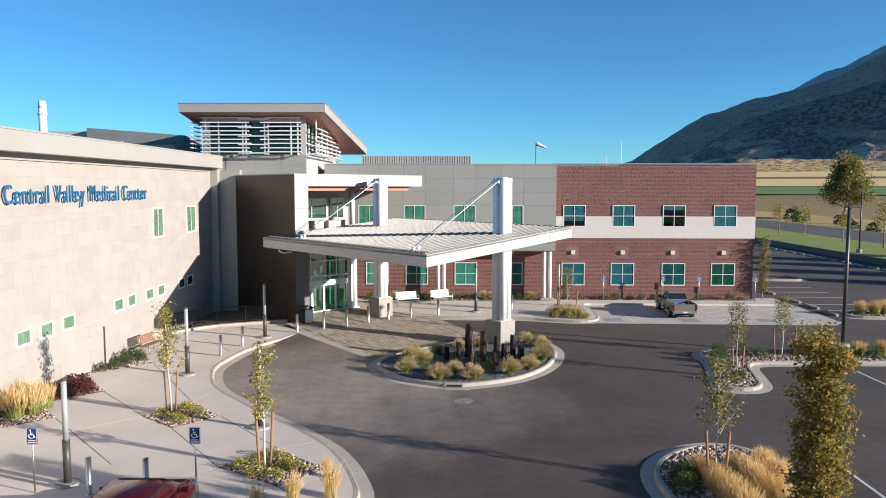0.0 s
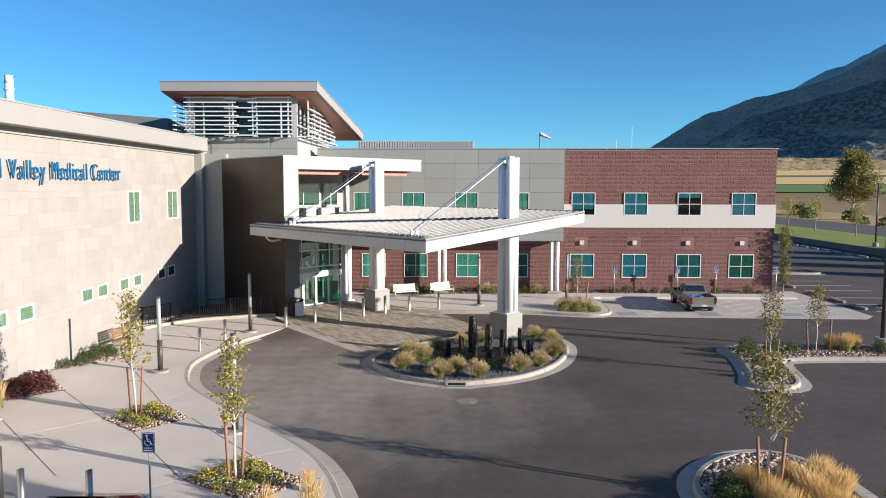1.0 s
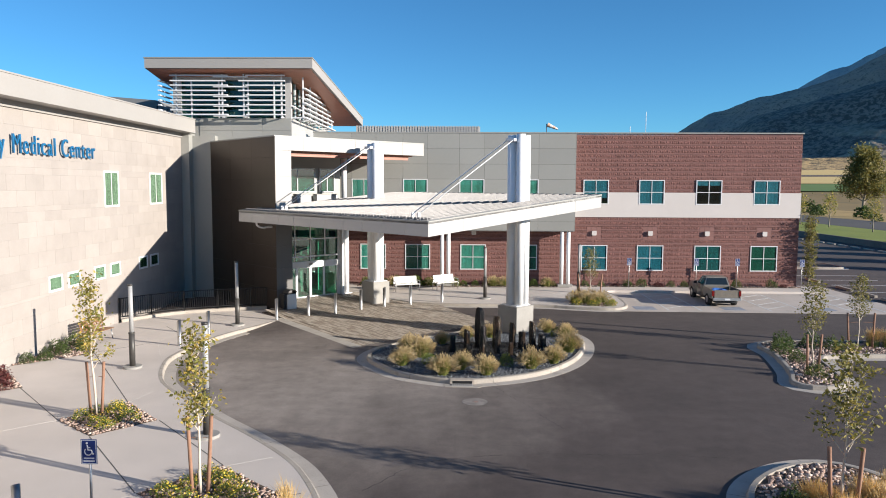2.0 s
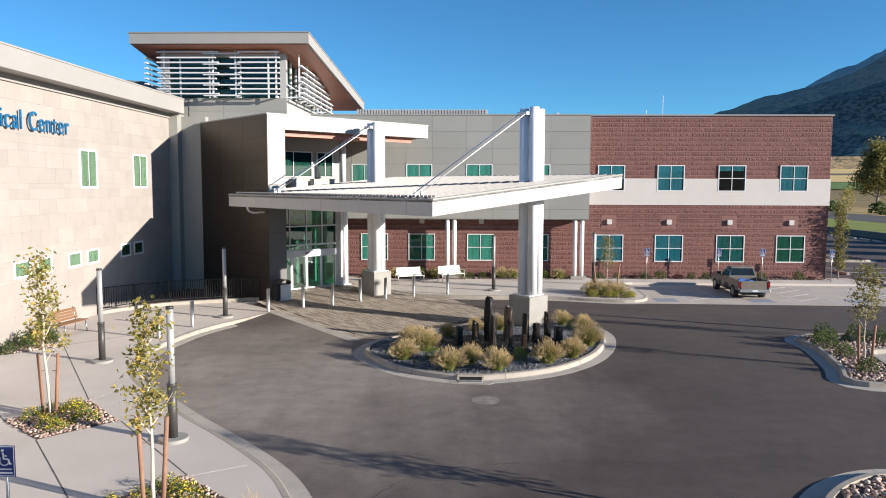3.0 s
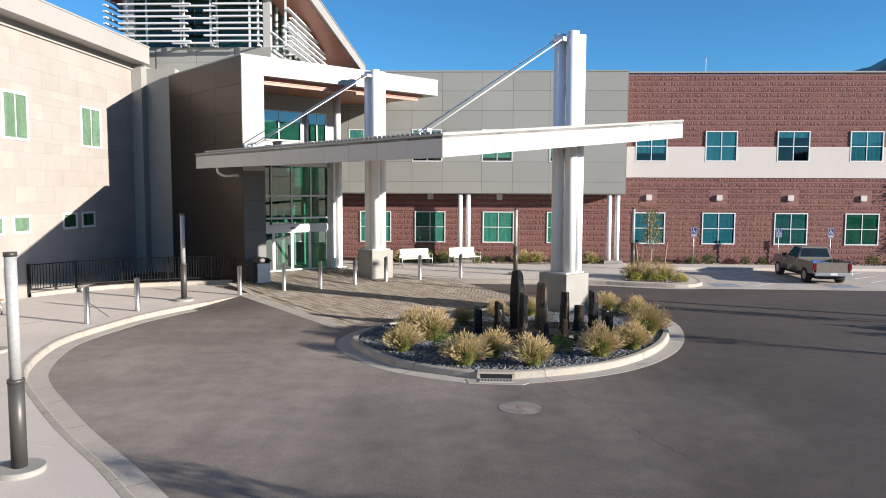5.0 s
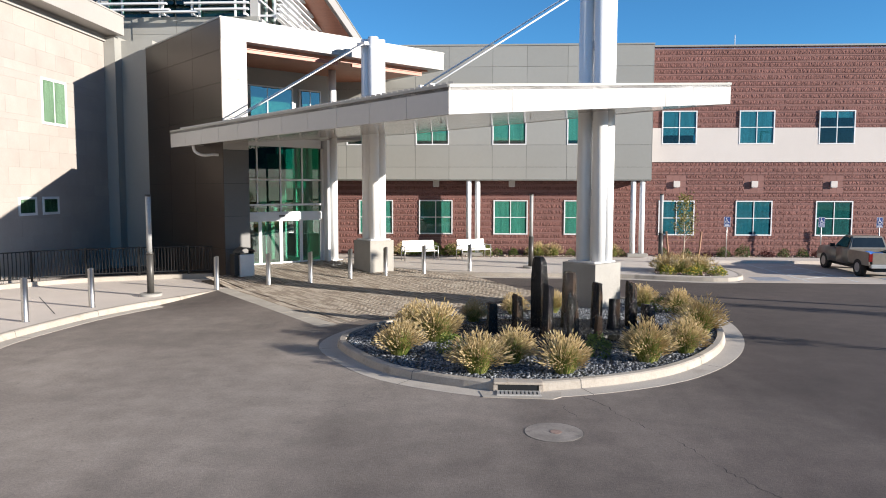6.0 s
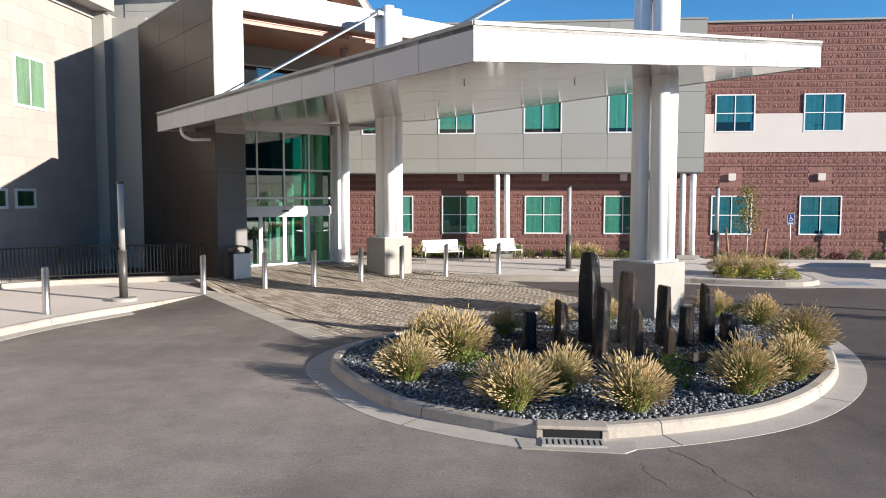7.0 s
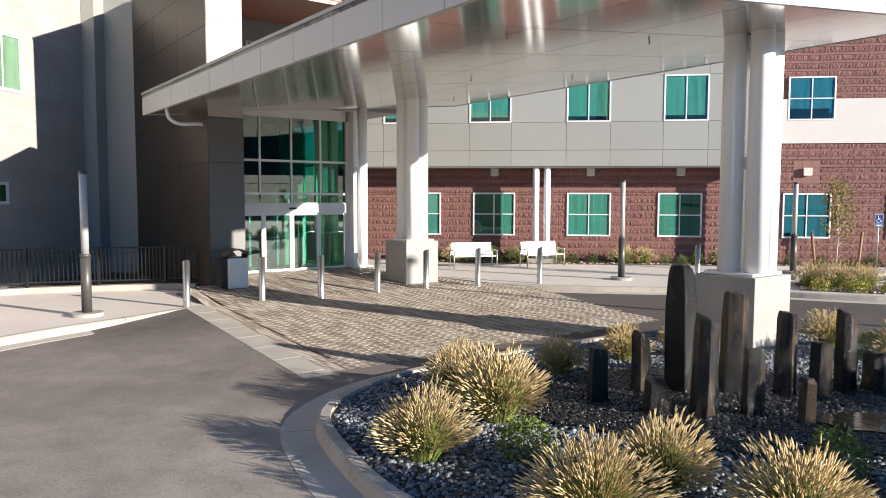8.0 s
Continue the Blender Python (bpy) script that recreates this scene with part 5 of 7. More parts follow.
GRASS = hued("grass_blades", ((0.0, (0.11, 0.18, 0.03)), (0.5, (0.24, 0.3, 0.06)), (0.8, (0.42, 0.37, 0.12)), (1.0, (0.6, 0.48, 0.23))), 0.7, sub=0.3)
STRAW_BLADE = hued("straw_blades", ((0.0, (0.5, 0.42, 0.14)), (0.5, (0.75, 0.57, 0.23)), (1.0, (0.88, 0.68, 0.32))), 0.75, sub=0.45)
PLUME = hued("grass_plumes", ((0.0, (0.42, 0.31, 0.13)), (0.5, (0.58, 0.44, 0.22)), (1.0, (0.74, 0.58, 0.35))), 0.85, sub=0.25)
GOLD = hued("golden_plumes", ((0.0, (0.8, 0.58, 0.26)), (0.6, (0.92, 0.72, 0.38)), (1.0, (0.97, 0.84, 0.56))), 0.85, sub=0.45)
LEAF_GREEN = hued("green_leaves", ((0.0, (0.045, 0.075, 0.02)), (0.6, (0.085, 0.13, 0.032)), (1.0, (0.15, 0.19, 0.05))), 0.6, sub=0.45)
LEAF_TURNING = hued("turning_leaves", ((0.0, (0.16, 0.17, 0.04)), (0.45, (0.32, 0.3, 0.07)), (0.8, (0.52, 0.4, 0.1)), (1.0, (0.62, 0.42, 0.1))), 0.6, sub=0.45)
LEAF_GOLD = hued("golden_green_leaves", ((0.0, (0.13, 0.13, 0.03)), (0.45, (0.3, 0.25, 0.052)), (0.8, (0.47, 0.32, 0.07)), (1.0, (0.53, 0.27, 0.055))), 0.6, sub=0.5)
LEAF_DUSTY = hued("dusty_green_leaves", ((0.0, (0.11, 0.115, 0.035)), (0.6, (0.23, 0.21, 0.055)), (1.0, (0.4, 0.32, 0.08))), 0.6, sub=0.4)
LEAF_FRESH = hued("fresh_green_leaves", ((0.0, (0.09, 0.15, 0.025)), (0.6, (0.17, 0.23, 0.04)), (1.0, (0.28, 0.3, 0.07))), 0.6, sub=0.4)
LEAF_RED = hued("wine_red_leaves", ((0.0, (0.05, 0.012, 0.014)), (0.6, (0.1, 0.022, 0.022)), (1.0, (0.17, 0.04, 0.03))), 0.65, sub=0.25)
PETAL = hued("yellow_petals", ((0.0, (0.7, 0.45, 0.03)), (1.0, (0.85, 0.6, 0.06))), 0.7)
BARK = rough_surface("bark", (0.2, 0.16, 0.12), (0.34, 0.29, 0.23), 0.9, big=3, fine=25, bumps=0.5, dist=0.01)
PALE_BARK = rough_surface("pale_bark", (0.55, 0.46, 0.37), (0.7, 0.6, 0.5), 0.85, big=4, fine=30, bumps=0.3, dist=0.006)
STAKE = rough_surface("stake_wood", (0.26, 0.135, 0.085), (0.36, 0.2, 0.13), 0.85, big=3, fine=25, bumps=0.2, dist=0.005)


def leaf_cards(rng, spots, size):
    vs, fs = [], []
    for p in spots:
        a = Vector((rng.gauss(0, 1), rng.gauss(0, 1), rng.gauss(0, 0.7))).normalized()
        b = a.orthogonal().normalized()
        b.rotate(Matrix.Rotation(rng.uniform(0, 6.28), 3, a))
        s = size * rng.uniform(0.6, 1.25)
        n = a.cross(b) * s * 0.18
        k = len(vs)
        vs += [p - a * s, p + b * s * 0.55 + n, p + a * s, p - b * s * 0.55 + n]
        fs += [(k, k + 1, k + 2), (k, k + 2, k + 3)]
    return vs, fs


def grass_kind(seed, r, h, plume_mat, n=260, heads=110, spread=0.75, low=0.72, long=12, head=0.0095):
    rng = random.Random(seed)
    g = thing("ornamental_grass", "", "ornamental grass")
    part("blades", mesh_of("blades", *blades(rng, n, r * 0.3, spread, h * 0.4, h * 0.95, 0.0055, 0.35)), GRASS, g)
    part("plumes", mesh_of("plumes", *plume_heads(rng, heads, r * 0.3, spread * 0.9, h * low, h * 1.05, head, long)), plume_mat, g)
    return g


def reed_kind(seed, h, blade_mat, plume_mat, wide=0.42, n=900, heads=900, size=0.008, low=0.45):
    """A broad upright clump: close blades below, long feathery heads over most of its height, leaning with the wind."""
    rng = random.Random(seed)
    g = thing("ornamental_grass", "", "ornamental grass")
    for nm, count, mat in (("blades", n, blade_mat), ("plumes", heads, plume_mat)):
        vs, fs = [], []
        for _ in range(count):
            a, q = rng.uniform(0, 6.283), wide * rng.random() ** 0.55
            p0 = Vector((q * math.cos(a), q * math.sin(a), 0))
            lean = p0 * rng.uniform(0.25, 0.75) + Vector((rng.gauss(0.1, 0.09), rng.gauss(0.02, 0.09), 0))
            ln = h * rng.uniform(0.45, 0.8 if nm == "blades" else 1.1) * (1 - 0.25 * q / wide)
            p1, p2 = p0 + lean * 0.35 * ln + Vector((0, 0, ln * 0.6)), p0 + lean * 1.3 * ln + Vector((0, 0, ln))
            b = len(vs)
            if nm == "blades":
                s = Vector((-math.sin(a), math.cos(a), 0)) * 0.006
                vs += [p0 - s, p0 + s, p1 - s * 0.8, p1 + s * 0.8, p2]
                fs += [(b, b + 1, b + 3, b + 2), (b + 2, b + 3, b + 4)]
            else:
                c0 = p0.lerp(p1, low / 0.6) if low < 0.6 else p1
                cm = c0.lerp(p2, 0.45)
                s, t = Vector((size, 0, 0)), Vector((0, size, 0))
                vs += [c0, cm + s, cm + t, cm - s, cm - t, p2]
                fs += [(b, b + 1, b + 2), (b, b + 2, b + 3), (b, b + 3, b + 4), (b, b + 4, b + 1), (b + 5, b + 2, b + 1), (b + 5, b + 3, b + 2), (b + 5, b + 4, b + 3), (b + 5, b + 1, b + 4)]
        part(nm, mesh_of(nm, vs, fs), mat, g)
    return g


def place(kinds, spots, label, group, rng):
    """Copies of the first kinds at (x, y, z, size), turned at random."""
    for i, (x, y, z, s) in enumerate(spots):
        k = kinds[i % len(kinds)]
        c = copy_thing(k, pose(x, y, z, 0, 0, rng.uniform(0, 360)) @ Matrix.Scale(s, 4))
        tagged(c, label, "", group)


def drop(kinds):
    for k in kinds:
        for o in list(k.children_recursive) + [k]:
            bpy.data.objects.remove(o)


def shrub_kind(seed, mat, leaves=420, flat=0.65, size=0.045, petals=0, name="shrub", cat="shrub"):
    rng = random.Random(seed)
    s = thing(name, "", cat)
    spots = []
    for _ in range(leaves):
        v = Vector((rng.gauss(0, 1), rng.gauss(0, 1), abs(rng.gauss(0, 1)))).normalized() * (0.5 * rng.uniform(0.45, 1.0) ** 0.5)
        w = 1 + 0.35 * noise.noise(v * 3.1 + Vector((seed, 0, 0)))
        spots.append(Vector((v.x * w, v.y * w, v.z * flat * 2 * w + 0.02)))
    part("foliage", mesh_of("foliage", *leaf_cards(rng, spots, size)), mat, s)
    bm = bmesh.new()
    for _ in range(7):
        a = rng.uniform(0, 6.28)
        tube(bm, (0, 0, -0.03), (0.28 * math.cos(a), 0.28 * math.sin(a), 0.35 * flat), 0.012, 0.005, n=5)
    part("stems", bm, BARK, s)
    if petals:
        part("bloom", mesh_of("bloom", *leaf_cards(rng, [p * 1.06 + Vector((0, 0, 0.02)) for p in rng.sample(spots, petals)], size * 0.8)), PETAL, s, "small yellow flowers")["kind"] = "stuff"
    return s


def tree_kind(name, seed, h, trunk_r, first, limbs, spread, up, leaf_mat, leaves, leaf_size, bark, column=False, cluster=0.3):
    """A tapered trunk, limbs that rise from the height first, twigs, and leaves in loose clumps round them."""
    rng = random.Random(seed)
    t = thing(name, "", "tree")
    bm = bmesh.new()
    pts = [Vector((0, 0, -0.05))]
    for i in range(1, 8):
        pts.append(Vector((rng.gauss(0, 0.007) * h, rng.gauss(0, 0.007) * h, h * 0.97 * i / 7)))
    for i in range(7):
        tube(bm, pts[i], pts[i + 1], trunk_r * (1 - i / 7.6), trunk_r * (1 - (i + 1) / 7.6), n=8, caps=i in (0, 6))
    at = lambda z: pts[min(6, max(0, int(z / h / 0.97 * 7)))].lerp(pts[min(7, max(0, int(z / h / 0.97 * 7)) + 1)], 0.5)
    tips = [(pts[-1], cluster)]
    for i in range(limbs):
        f = (i + rng.random()) / limbs
        z = first + (h * 0.93 - first) * f
        a = i * 2.4 + rng.uniform(-0.5, 0.5)
        ln = spread * (rng.uniform(0.7, 1.1) if column else rng.uniform(0.6, 1.1) * (1.05 - 0.55 * f))
        p0 = at(z)
        p0 = Vector((p0.x, p0.y, z))
        d = Vector((math.cos(a), math.sin(a), 0))
        p1 = p0 + d * ln * 0.5 + Vector((0, 0, ln * up * 0.6))
        p2 = p0 + d * ln * rng.uniform(0.85, 1.0) + Vector((0, 0, ln * up * 1.2))
        r = trunk_r * (0.45 - 0.25 * f)
        tube(bm, p0, p1, r, r * 0.6, n=6, caps=False)
        tube(bm, p1, p2, r * 0.6, r * 0.2, n=5, caps=False)
        tips += [(p1, cluster * 0.8), (p2, cluster), (p1.lerp(p2, 0.5), cluster)]
        for _ in range(2):
            q = p1 + Vector((rng.gauss(0, 0.3), rng.gauss(0, 0.3), rng.uniform(0.1, 0.5))) * ln
            tube(bm, p1, q, r * 0.35, r * 0.12, n=4, caps=False)
            tips.append((q, cluster * 0.9))
    part("trunk", bm, bark, t, "tapered trunk with thin limbs")
    spots = []
    for _ in range(leaves):
        p, c = rng.choice(tips)
        spots.append(p + Vector((rng.gauss(0, 1), rng.gauss(0, 1), rng.gauss(0, 0.9))) * c * 0.5)
    part("crown", mesh_of("crown", *leaf_cards(rng, spots, leaf_size)), leaf_mat, t)
    return t


def pebbles(name, poly, n, size, mat, z, rng, parent=None, avoid=(), dist=None):
    """Rounded stones strewn over a plan outline."""
    xs, ys = [p[0] for p in poly], [p[1] for p in poly]
    bm = bmesh.new()
    bmesh.ops.create_icosphere(bm, subdivisions=1, radius=1.0)
    base = np.array([v.co[:] for v in bm.verts])
    tri = np.array([[v.index for v in f.verts] for f in bm.faces])
    bm.free()
    vs, fs, m = [], [], 0
    while m < n:
        x, y = rng.uniform(min(xs), max(xs)), rng.uniform(min(ys), max(ys))
        if not inside(x, y, poly):
            continue
        s = size * rng.uniform(0.55, 1.3)
        a = rng.uniform(0, 3.14)
        e = np.array((s, s * rng.uniform(0.6, 0.9), s * rng.uniform(0.4, 0.65)))
        q = base * (1 + 0.12 * np.array([rng.uniform(-1, 1) for _ in range(12)])[:, None]) * e
        c, si = math.cos(a), math.sin(a)
        vs.append(np.stack((q[:, 0] * c - q[:, 1] * si + x, q[:, 0] * si + q[:, 1] * c + y, q[:, 2] + z + rng.uniform(0, size * 0.5)), 1))
        fs.append(tri + 12 * m)
        m += 1
    me = mesh_of(name, np.concatenate(vs), np.concatenate(fs).tolist(), True)
    return tagged(part(name, me, mat, parent), kind="stuff")


rng = random.Random(11)
DARK_PEBBLE = hued("grey_pebbles", ((0.0, (0.05, 0.055, 0.065)), (0.5, (0.12, 0.13, 0.15)), (0.85, (0.19, 0.2, 0.22)), (1.0, (0.36, 0.37, 0.38))), 0.5)
WET_PEBBLE = hued("wet_pebbles", ((0.0, (0.006, 0.006, 0.006)), (0.6, (0.014, 0.014, 0.014)), (1.0, (0.05, 0.05, 0.05))), 0.2)
RIVER_ROCK = hued("river_rocks", ((0.0, (0.2, 0.13, 0.1)), (0.4, (0.38, 0.26, 0.21)), (0.75, (0.52, 0.38, 0.31)), (1.0, (0.68, 0.58, 0.5))), 0.8)
tagged(pebbles("dark_pebbles", shrunk(ISLE, 0.05), 24000, 0.034, DARK_PEBBLE, 0.1, rng), "dark grey rounded river pebbles in the fountain island", "pebbles")

wet = [(2.05 + 2.75 * math.cos(a * 0.2618) + 0.2 * math.sin(a * 2.1), 33.3 + 1.85 * math.sin(a * 0.2618) + 0.15 * math.cos(a * 3.3)) for a in range(24)]
tagged(pebbles("wet_pebbles", wet, 15500, 0.037, WET_PEBBLE, 0.125, rng), "wet black pebbles round the fountain stones", "pebbles")
POOL = rough_surface("pool_water", (0.012, 0.012, 0.008), (0.03, 0.028, 0.016), 0.1, big=3, fine=12, bumps=0.3, dist=0.01)
pool = part("fountain_pool", prism(bmesh.new(), [(3.27 + (0.5 + 0.08 * math.sin(2.3 * a)) * math.cos(a * 0.3491), 32.6 + (0.36 + 0.05 * math.cos(1.7 * a)) * math.sin(a * 0.3491)) for a in range(18)], 0.09, 0.172), POOL)
tagged(pool, "shallow dark pool of water among the fountain pebbles", "water", kind="structure")

# ---- basalt fountain stones ----
def wet_basalt():
    """Black wet stone with brown streaks down its sides; pale speckles paint in its glints."""
    m, nt, b = material("wet_basalt", 0.14)
    n1, n2, n3 = noise_of(nt, 3.0, 4, 0.6, (1, 1, 0.25)), noise_of(nt, 70, 2, 0.7), noise_of(nt, 6.0, 4, 0.65)
    c = mixed(nt, ramp(nt, n1, (0.5, 0.0), (0.62, 1.0)), (0.003, 0.0028, 0.0026), (0.05, 0.031, 0.019))
    # pale specks in the colour imitate sparkle on the wet faces
    c = mixed(nt, ramp(nt, n2, (0.65, 0.0), (0.7, 0.6)), c, (0.2, 0.165, 0.14))
    nt.links.new(c, b.inputs["Base Color"])
    b.inputs["Specular IOR Level"].default_value = 0.32
    h = mixed(nt, 0.5, n2, n3)
    bump(nt, b, h, 1.0, 0.03)
    return m


BASALT = wet_basalt()


def basalt(x, y, h, r, seed, lean=0.0):
    g = random.Random(seed)
    bm = bmesh.new()
    n, levels = 6, 6
    rings = []
    r *= 1.03
    ang = [2 * math.pi * (i + g.uniform(-0.28, 0.28)) / n for i in range(n)]
    rad = [r * g.uniform(0.85, 1.2) for _ in range(n)]
    tilt, way = g.uniform(0.45, 0.6) if seed in (41, 49) else 0.1 if seed == 40 else g.uniform(0.08, 0.34), g.uniform(1.6, 4.6)
    for k, f in enumerate((0, 0.22, 0.45, 0.7, 0.92, 0.985, 1.0)):
        taper = 1.0 - 0.15 * f - (0, 0, 0, 0, 0, 0.05, 0.2)[k] - (0.22 * max(0.0, f - 0.85) / 0.15 if seed == 40 else 0)
        ring = []
        for i in range(n):
            q = rad[i] * taper * (1 + g.uniform(-0.055, 0.055))
            px, py = q * math.cos(ang[i]) + lean * f * h, q * math.sin(ang[i])
            cut = tilt * (math.cos(way) * px + math.sin(way) * py) * max(0.0, (f - 0.7) / 0.3)
            ring.append(bm.verts.new((px, py, -0.05 + (h + 0.05) * f + cut + g.uniform(-0.015, 0.015) * (k > 0))))
        rings.append(ring)
    for k in range(levels):
        for i in range(n):
            bm.faces.new((rings[k][i], rings[k][(i + 1) % n], rings[k + 1][(i + 1) % n], rings[k + 1][i]))
    tip = bm.verts.new((sum(v.co.x for v in rings[-1]) / n + g.uniform(-0.3, 0.3) * r, sum(v.co.y for v in rings[-1]) / n, sum(v.co.z for v in rings[-1]) / n + 0.012))
    for i in range(n):
        bm.faces.new((rings[-1][i], rings[-1][(i + 1) % n], tip))
    bm.faces.new(rings[0][::-1])
    bmesh.ops.bevel(bm, geom=[e for e in bm.edges if e.is_manifold and e.calc_face_angle(0) > 0.5], offset=0.012, segments=1, affect="EDGES")
    ob = part("basalt_column", bm, BASALT)
    ob.matrix_basis = pose(x, y, 0.12, 0, 0, g.uniform(0, 60))
    return tagged(ob, "tall wet black basalt column of the fountain" if h > 1.1 else "short wet black basalt column of the fountain", "stone column", "basalt fountain")


for i, (x, y, h, r) in enumerate(BASALTS):
    basalt(x, y, h, r, 40 + i, 0.03 if i % 3 else -0.02)

# grasses of the fountain island
kinds = [grass_kind(s, 0.55, 0.78, PLUME, 2600, 1250, 0.8, 0.6, 12, 0.0085) for s in (1, 2, 3, 4)]
place(kinds, ISLE_GRASS, "clump of fountain grass with tan plumes", "island grasses", rng)
gold_kinds = [reed_kind(v, 0.95, STRAW_BLADE, GOLD, 0.34, 420, 520, 0.007) for v in (4, 5, 6)]
pale_kinds = [reed_kind(v, 1.15, GRASS, GOLD, 0.32, 520, 460, 0.008, 0.5) for v in (7, 8)]
wisp_kinds = [reed_kind(v, 1.15, STRAW_BLADE, GOLD, 0.2, 150, 110, 0.007, 0.45) for v in (9, 10)]
place(gold_kinds, [(8.15, 18.9, 0.1, 0.84), (8.3, 18.35, 0.1, 0.88), (8.2, 17.7, 0.1, 0.92), (8.35, 17.0, 0.1, 0.97), (9.3, 19.0, 0.1, 0.84), (9.45, 18.4, 0.1, 0.88), (9.4, 17.7, 0.1, 0.92), (9.5, 17.0, 0.1, 0.97), (10.15, 19.5, 0.1, 0.84), (10.2, 18.6, 0.1, 0.88), (8.4, 16.2, 0.1, 0.97), (9.6, 16.2, 0.1, 0.97)], "clump of golden feather reed grass", "golden grasses", rng)
place(pale_kinds, [(18.4, 35.0, 0.1, 0.8), (19.0, 34.8, 0.1, 0.85), (19.6, 35.1, 0.1, 0.8), (21.6, 34.9, 0.1, 0.75), (22.9, 35.1, 0.1, 0.8), (24.0, 34.9, 0.1, 0.8), (25.2, 35.0, 0.1, 0.8), (28.6, 47.3, 0.1, 0.95), (29.4, 47.1, 0.1, 1.0), (30.3, 47.3, 0.1, 1.0), (31.1, 47.2, 0.1, 0.9)], "clump of reed grass with golden plumes in a car-park bed", "car-park grasses", rng)
place(pale_kinds, [(-15.75, 24.6, 0.15, 1.2), (-15.3, 25.0, 0.15, 1.1), (-15.7, 23.8, 0.15, 1.2), (-15.2, 24.2, 0.15, 1.0)], "clump of tall reed grass with straw plumes by the wall", "wall grasses", rng)
place(wisp_kinds, [(-4.5, 16.2, 0.15, 0.9), (-3.7, 16.8, 0.15, 0.95), (-2.72, 17.1, 0.15, 1.05), (-3.0, 18.5, 0.15, 0.7)], "clump of tall reed grass beside the pavement", "pavement grasses", rng)
drop(kinds + gold_kinds + pale_kinds + wisp_kinds)

# ---- diamond beds with saplings in the pavement ----
def bed(pts, n, label):
    b = part("planting_bed", prism(bmesh.new(), pts, 0.1, 0.156), SOIL)
    tagged(b, label, "planting bed", kind="structure")
    pebbles("river_rocks", pts, n, 0.048, RIVER_ROCK, 0.16, rng, b)


bed([(-10.95, 24.0), (-9.35, 22.7), (-8.1, 24.1), (-9.7, 25.75)], 900, "diamond bed of river rock in the pavement")
bed([(-6.5, 19.15), (-4.35, 17.75), (-3.2, 19.1), (-5.1, 20.75)], 950, "diamond bed of river rock in the pavement")
bed([(-16.1, 30.1), (-14.05, 32.2), (-15.6, 34.4), (-16.1, 34.6)], 800, "bed of river rock against the stone wall")
bed([(-16.1, 25.9), (-15.8, 25.75), (-13.95, 27.25), (-15.95, 29.5), (-16.1, 29.4)], 700, "bed of river rock against the stone wall")
bed([(-16.1, 22.2), (-15.5, 22.5), (-14.15, 23.75), (-15.85, 25.6), (-16.1, 25.6)], 650, "bed of river rock against the stone wall")
pebbles("river_rocks", shrunk(R1, 0.06), 3600, 0.065, RIVER_ROCK, 0.1, rng)["label"] = "tan river rocks in a car-park island"
pebbles("river_rocks", shrunk(R2, 0.06), 5200, 0.07, RIVER_ROCK, 0.1, rng)["label"] = "tan river rocks in a car-park island"
pebbles("river_rocks", shrunk(R3, 0.06), 500, 0.09, RIVER_ROCK, 0.1, rng)["label"] = "tan river rocks in a car-park island"
FAR_BED = [(6.9, 45.25), (8.8, 44.6), (9.6, 45.2), (9.8, 46.5), (8.9, 47.2), (7.3, 47.0)]
bed(FAR_BED, 300, "bed of river rock at the end of the far pavement")
WALL_BED = [(-6.3, 52.3), (0.0, 52.1), (8.0, 52.3), (8.1, 53.5), (-6.3, 53.5)]
bed(WALL_BED, 500, "long planted bed along the brick wall")
bed([(8.6, 52.75), (23.6, 52.75), (24.0, 53.5), (8.6, 53.5)], 600, "long planted bed along the brick wall")

green = [shrub_kind(s, LEAF_GREEN, 700) for s in (21, 22)]
hedge = [shrub_kind(s, LEAF_FRESH, 700, 0.7) for s in (26, 27)]
flower = [shrub_kind(s, LEAF_FRESH, 420, 0.45, 0.04, 150, "flowering_perennial", "flowers") for s in (23, 24)]
red = [shrub_kind(s, LEAF_RED, 700, 0.4, 0.04) for s in (25,)]
place(flower, [(-10.25, 24.1, 0.15, 0.65), (-9.6, 23.6, 0.15, 0.6), (-8.95, 24.1, 0.15, 0.7), (-9.5, 24.6, 0.15, 0.7), (-9.75, 25.1, 0.15, 0.55), (-9.25, 23.4, 0.15, 0.55), (-10.1, 24.7, 0.15, 0.5), (-5.8, 19.1, 0.15, 0.65), (-5.2, 18.6, 0.15, 0.7), (-4.6, 18.4, 0.15, 0.6), (-4.1, 19.0, 0.15, 0.65), (-4.7, 19.7, 0.15, 0.7), (-5.2, 20.1, 0.15, 0.6), (-4.5, 19.2, 0.15, 0.55), (-5.5, 19.6, 0.15, 0.5)], "low flowering perennial with yellow blooms in river rock", "yellow perennials", rng)
place(green, [(-15.8, 30.6, 0.15, 0.6), (-15.4, 31.1, 0.15, 0.65), (-15.2, 31.9, 0.15, 0.65), (-14.75, 32.6, 0.15, 0.55), (-15.7, 32.4, 0.15, 0.75), (-15.6, 33.5, 0.15, 0.8), (-15.1, 33.2, 0.15, 0.65)], "dark green low shrub against the stone wall", "shrubs by the wing", rng)
place(red, [(-15.65, 26.75, 0.15, 1.35), (-15.2, 27.3, 0.15, 1.3), (-14.75, 26.95, 0.15, 1.1), (-15.55, 28.1, 0.15, 1.3), (-15.3, 26.3, 0.15, 1.1), (-15.7, 27.4, 0.15, 1.2)], "wine-red barberry shrub in river rock", "red shrubs", rng)
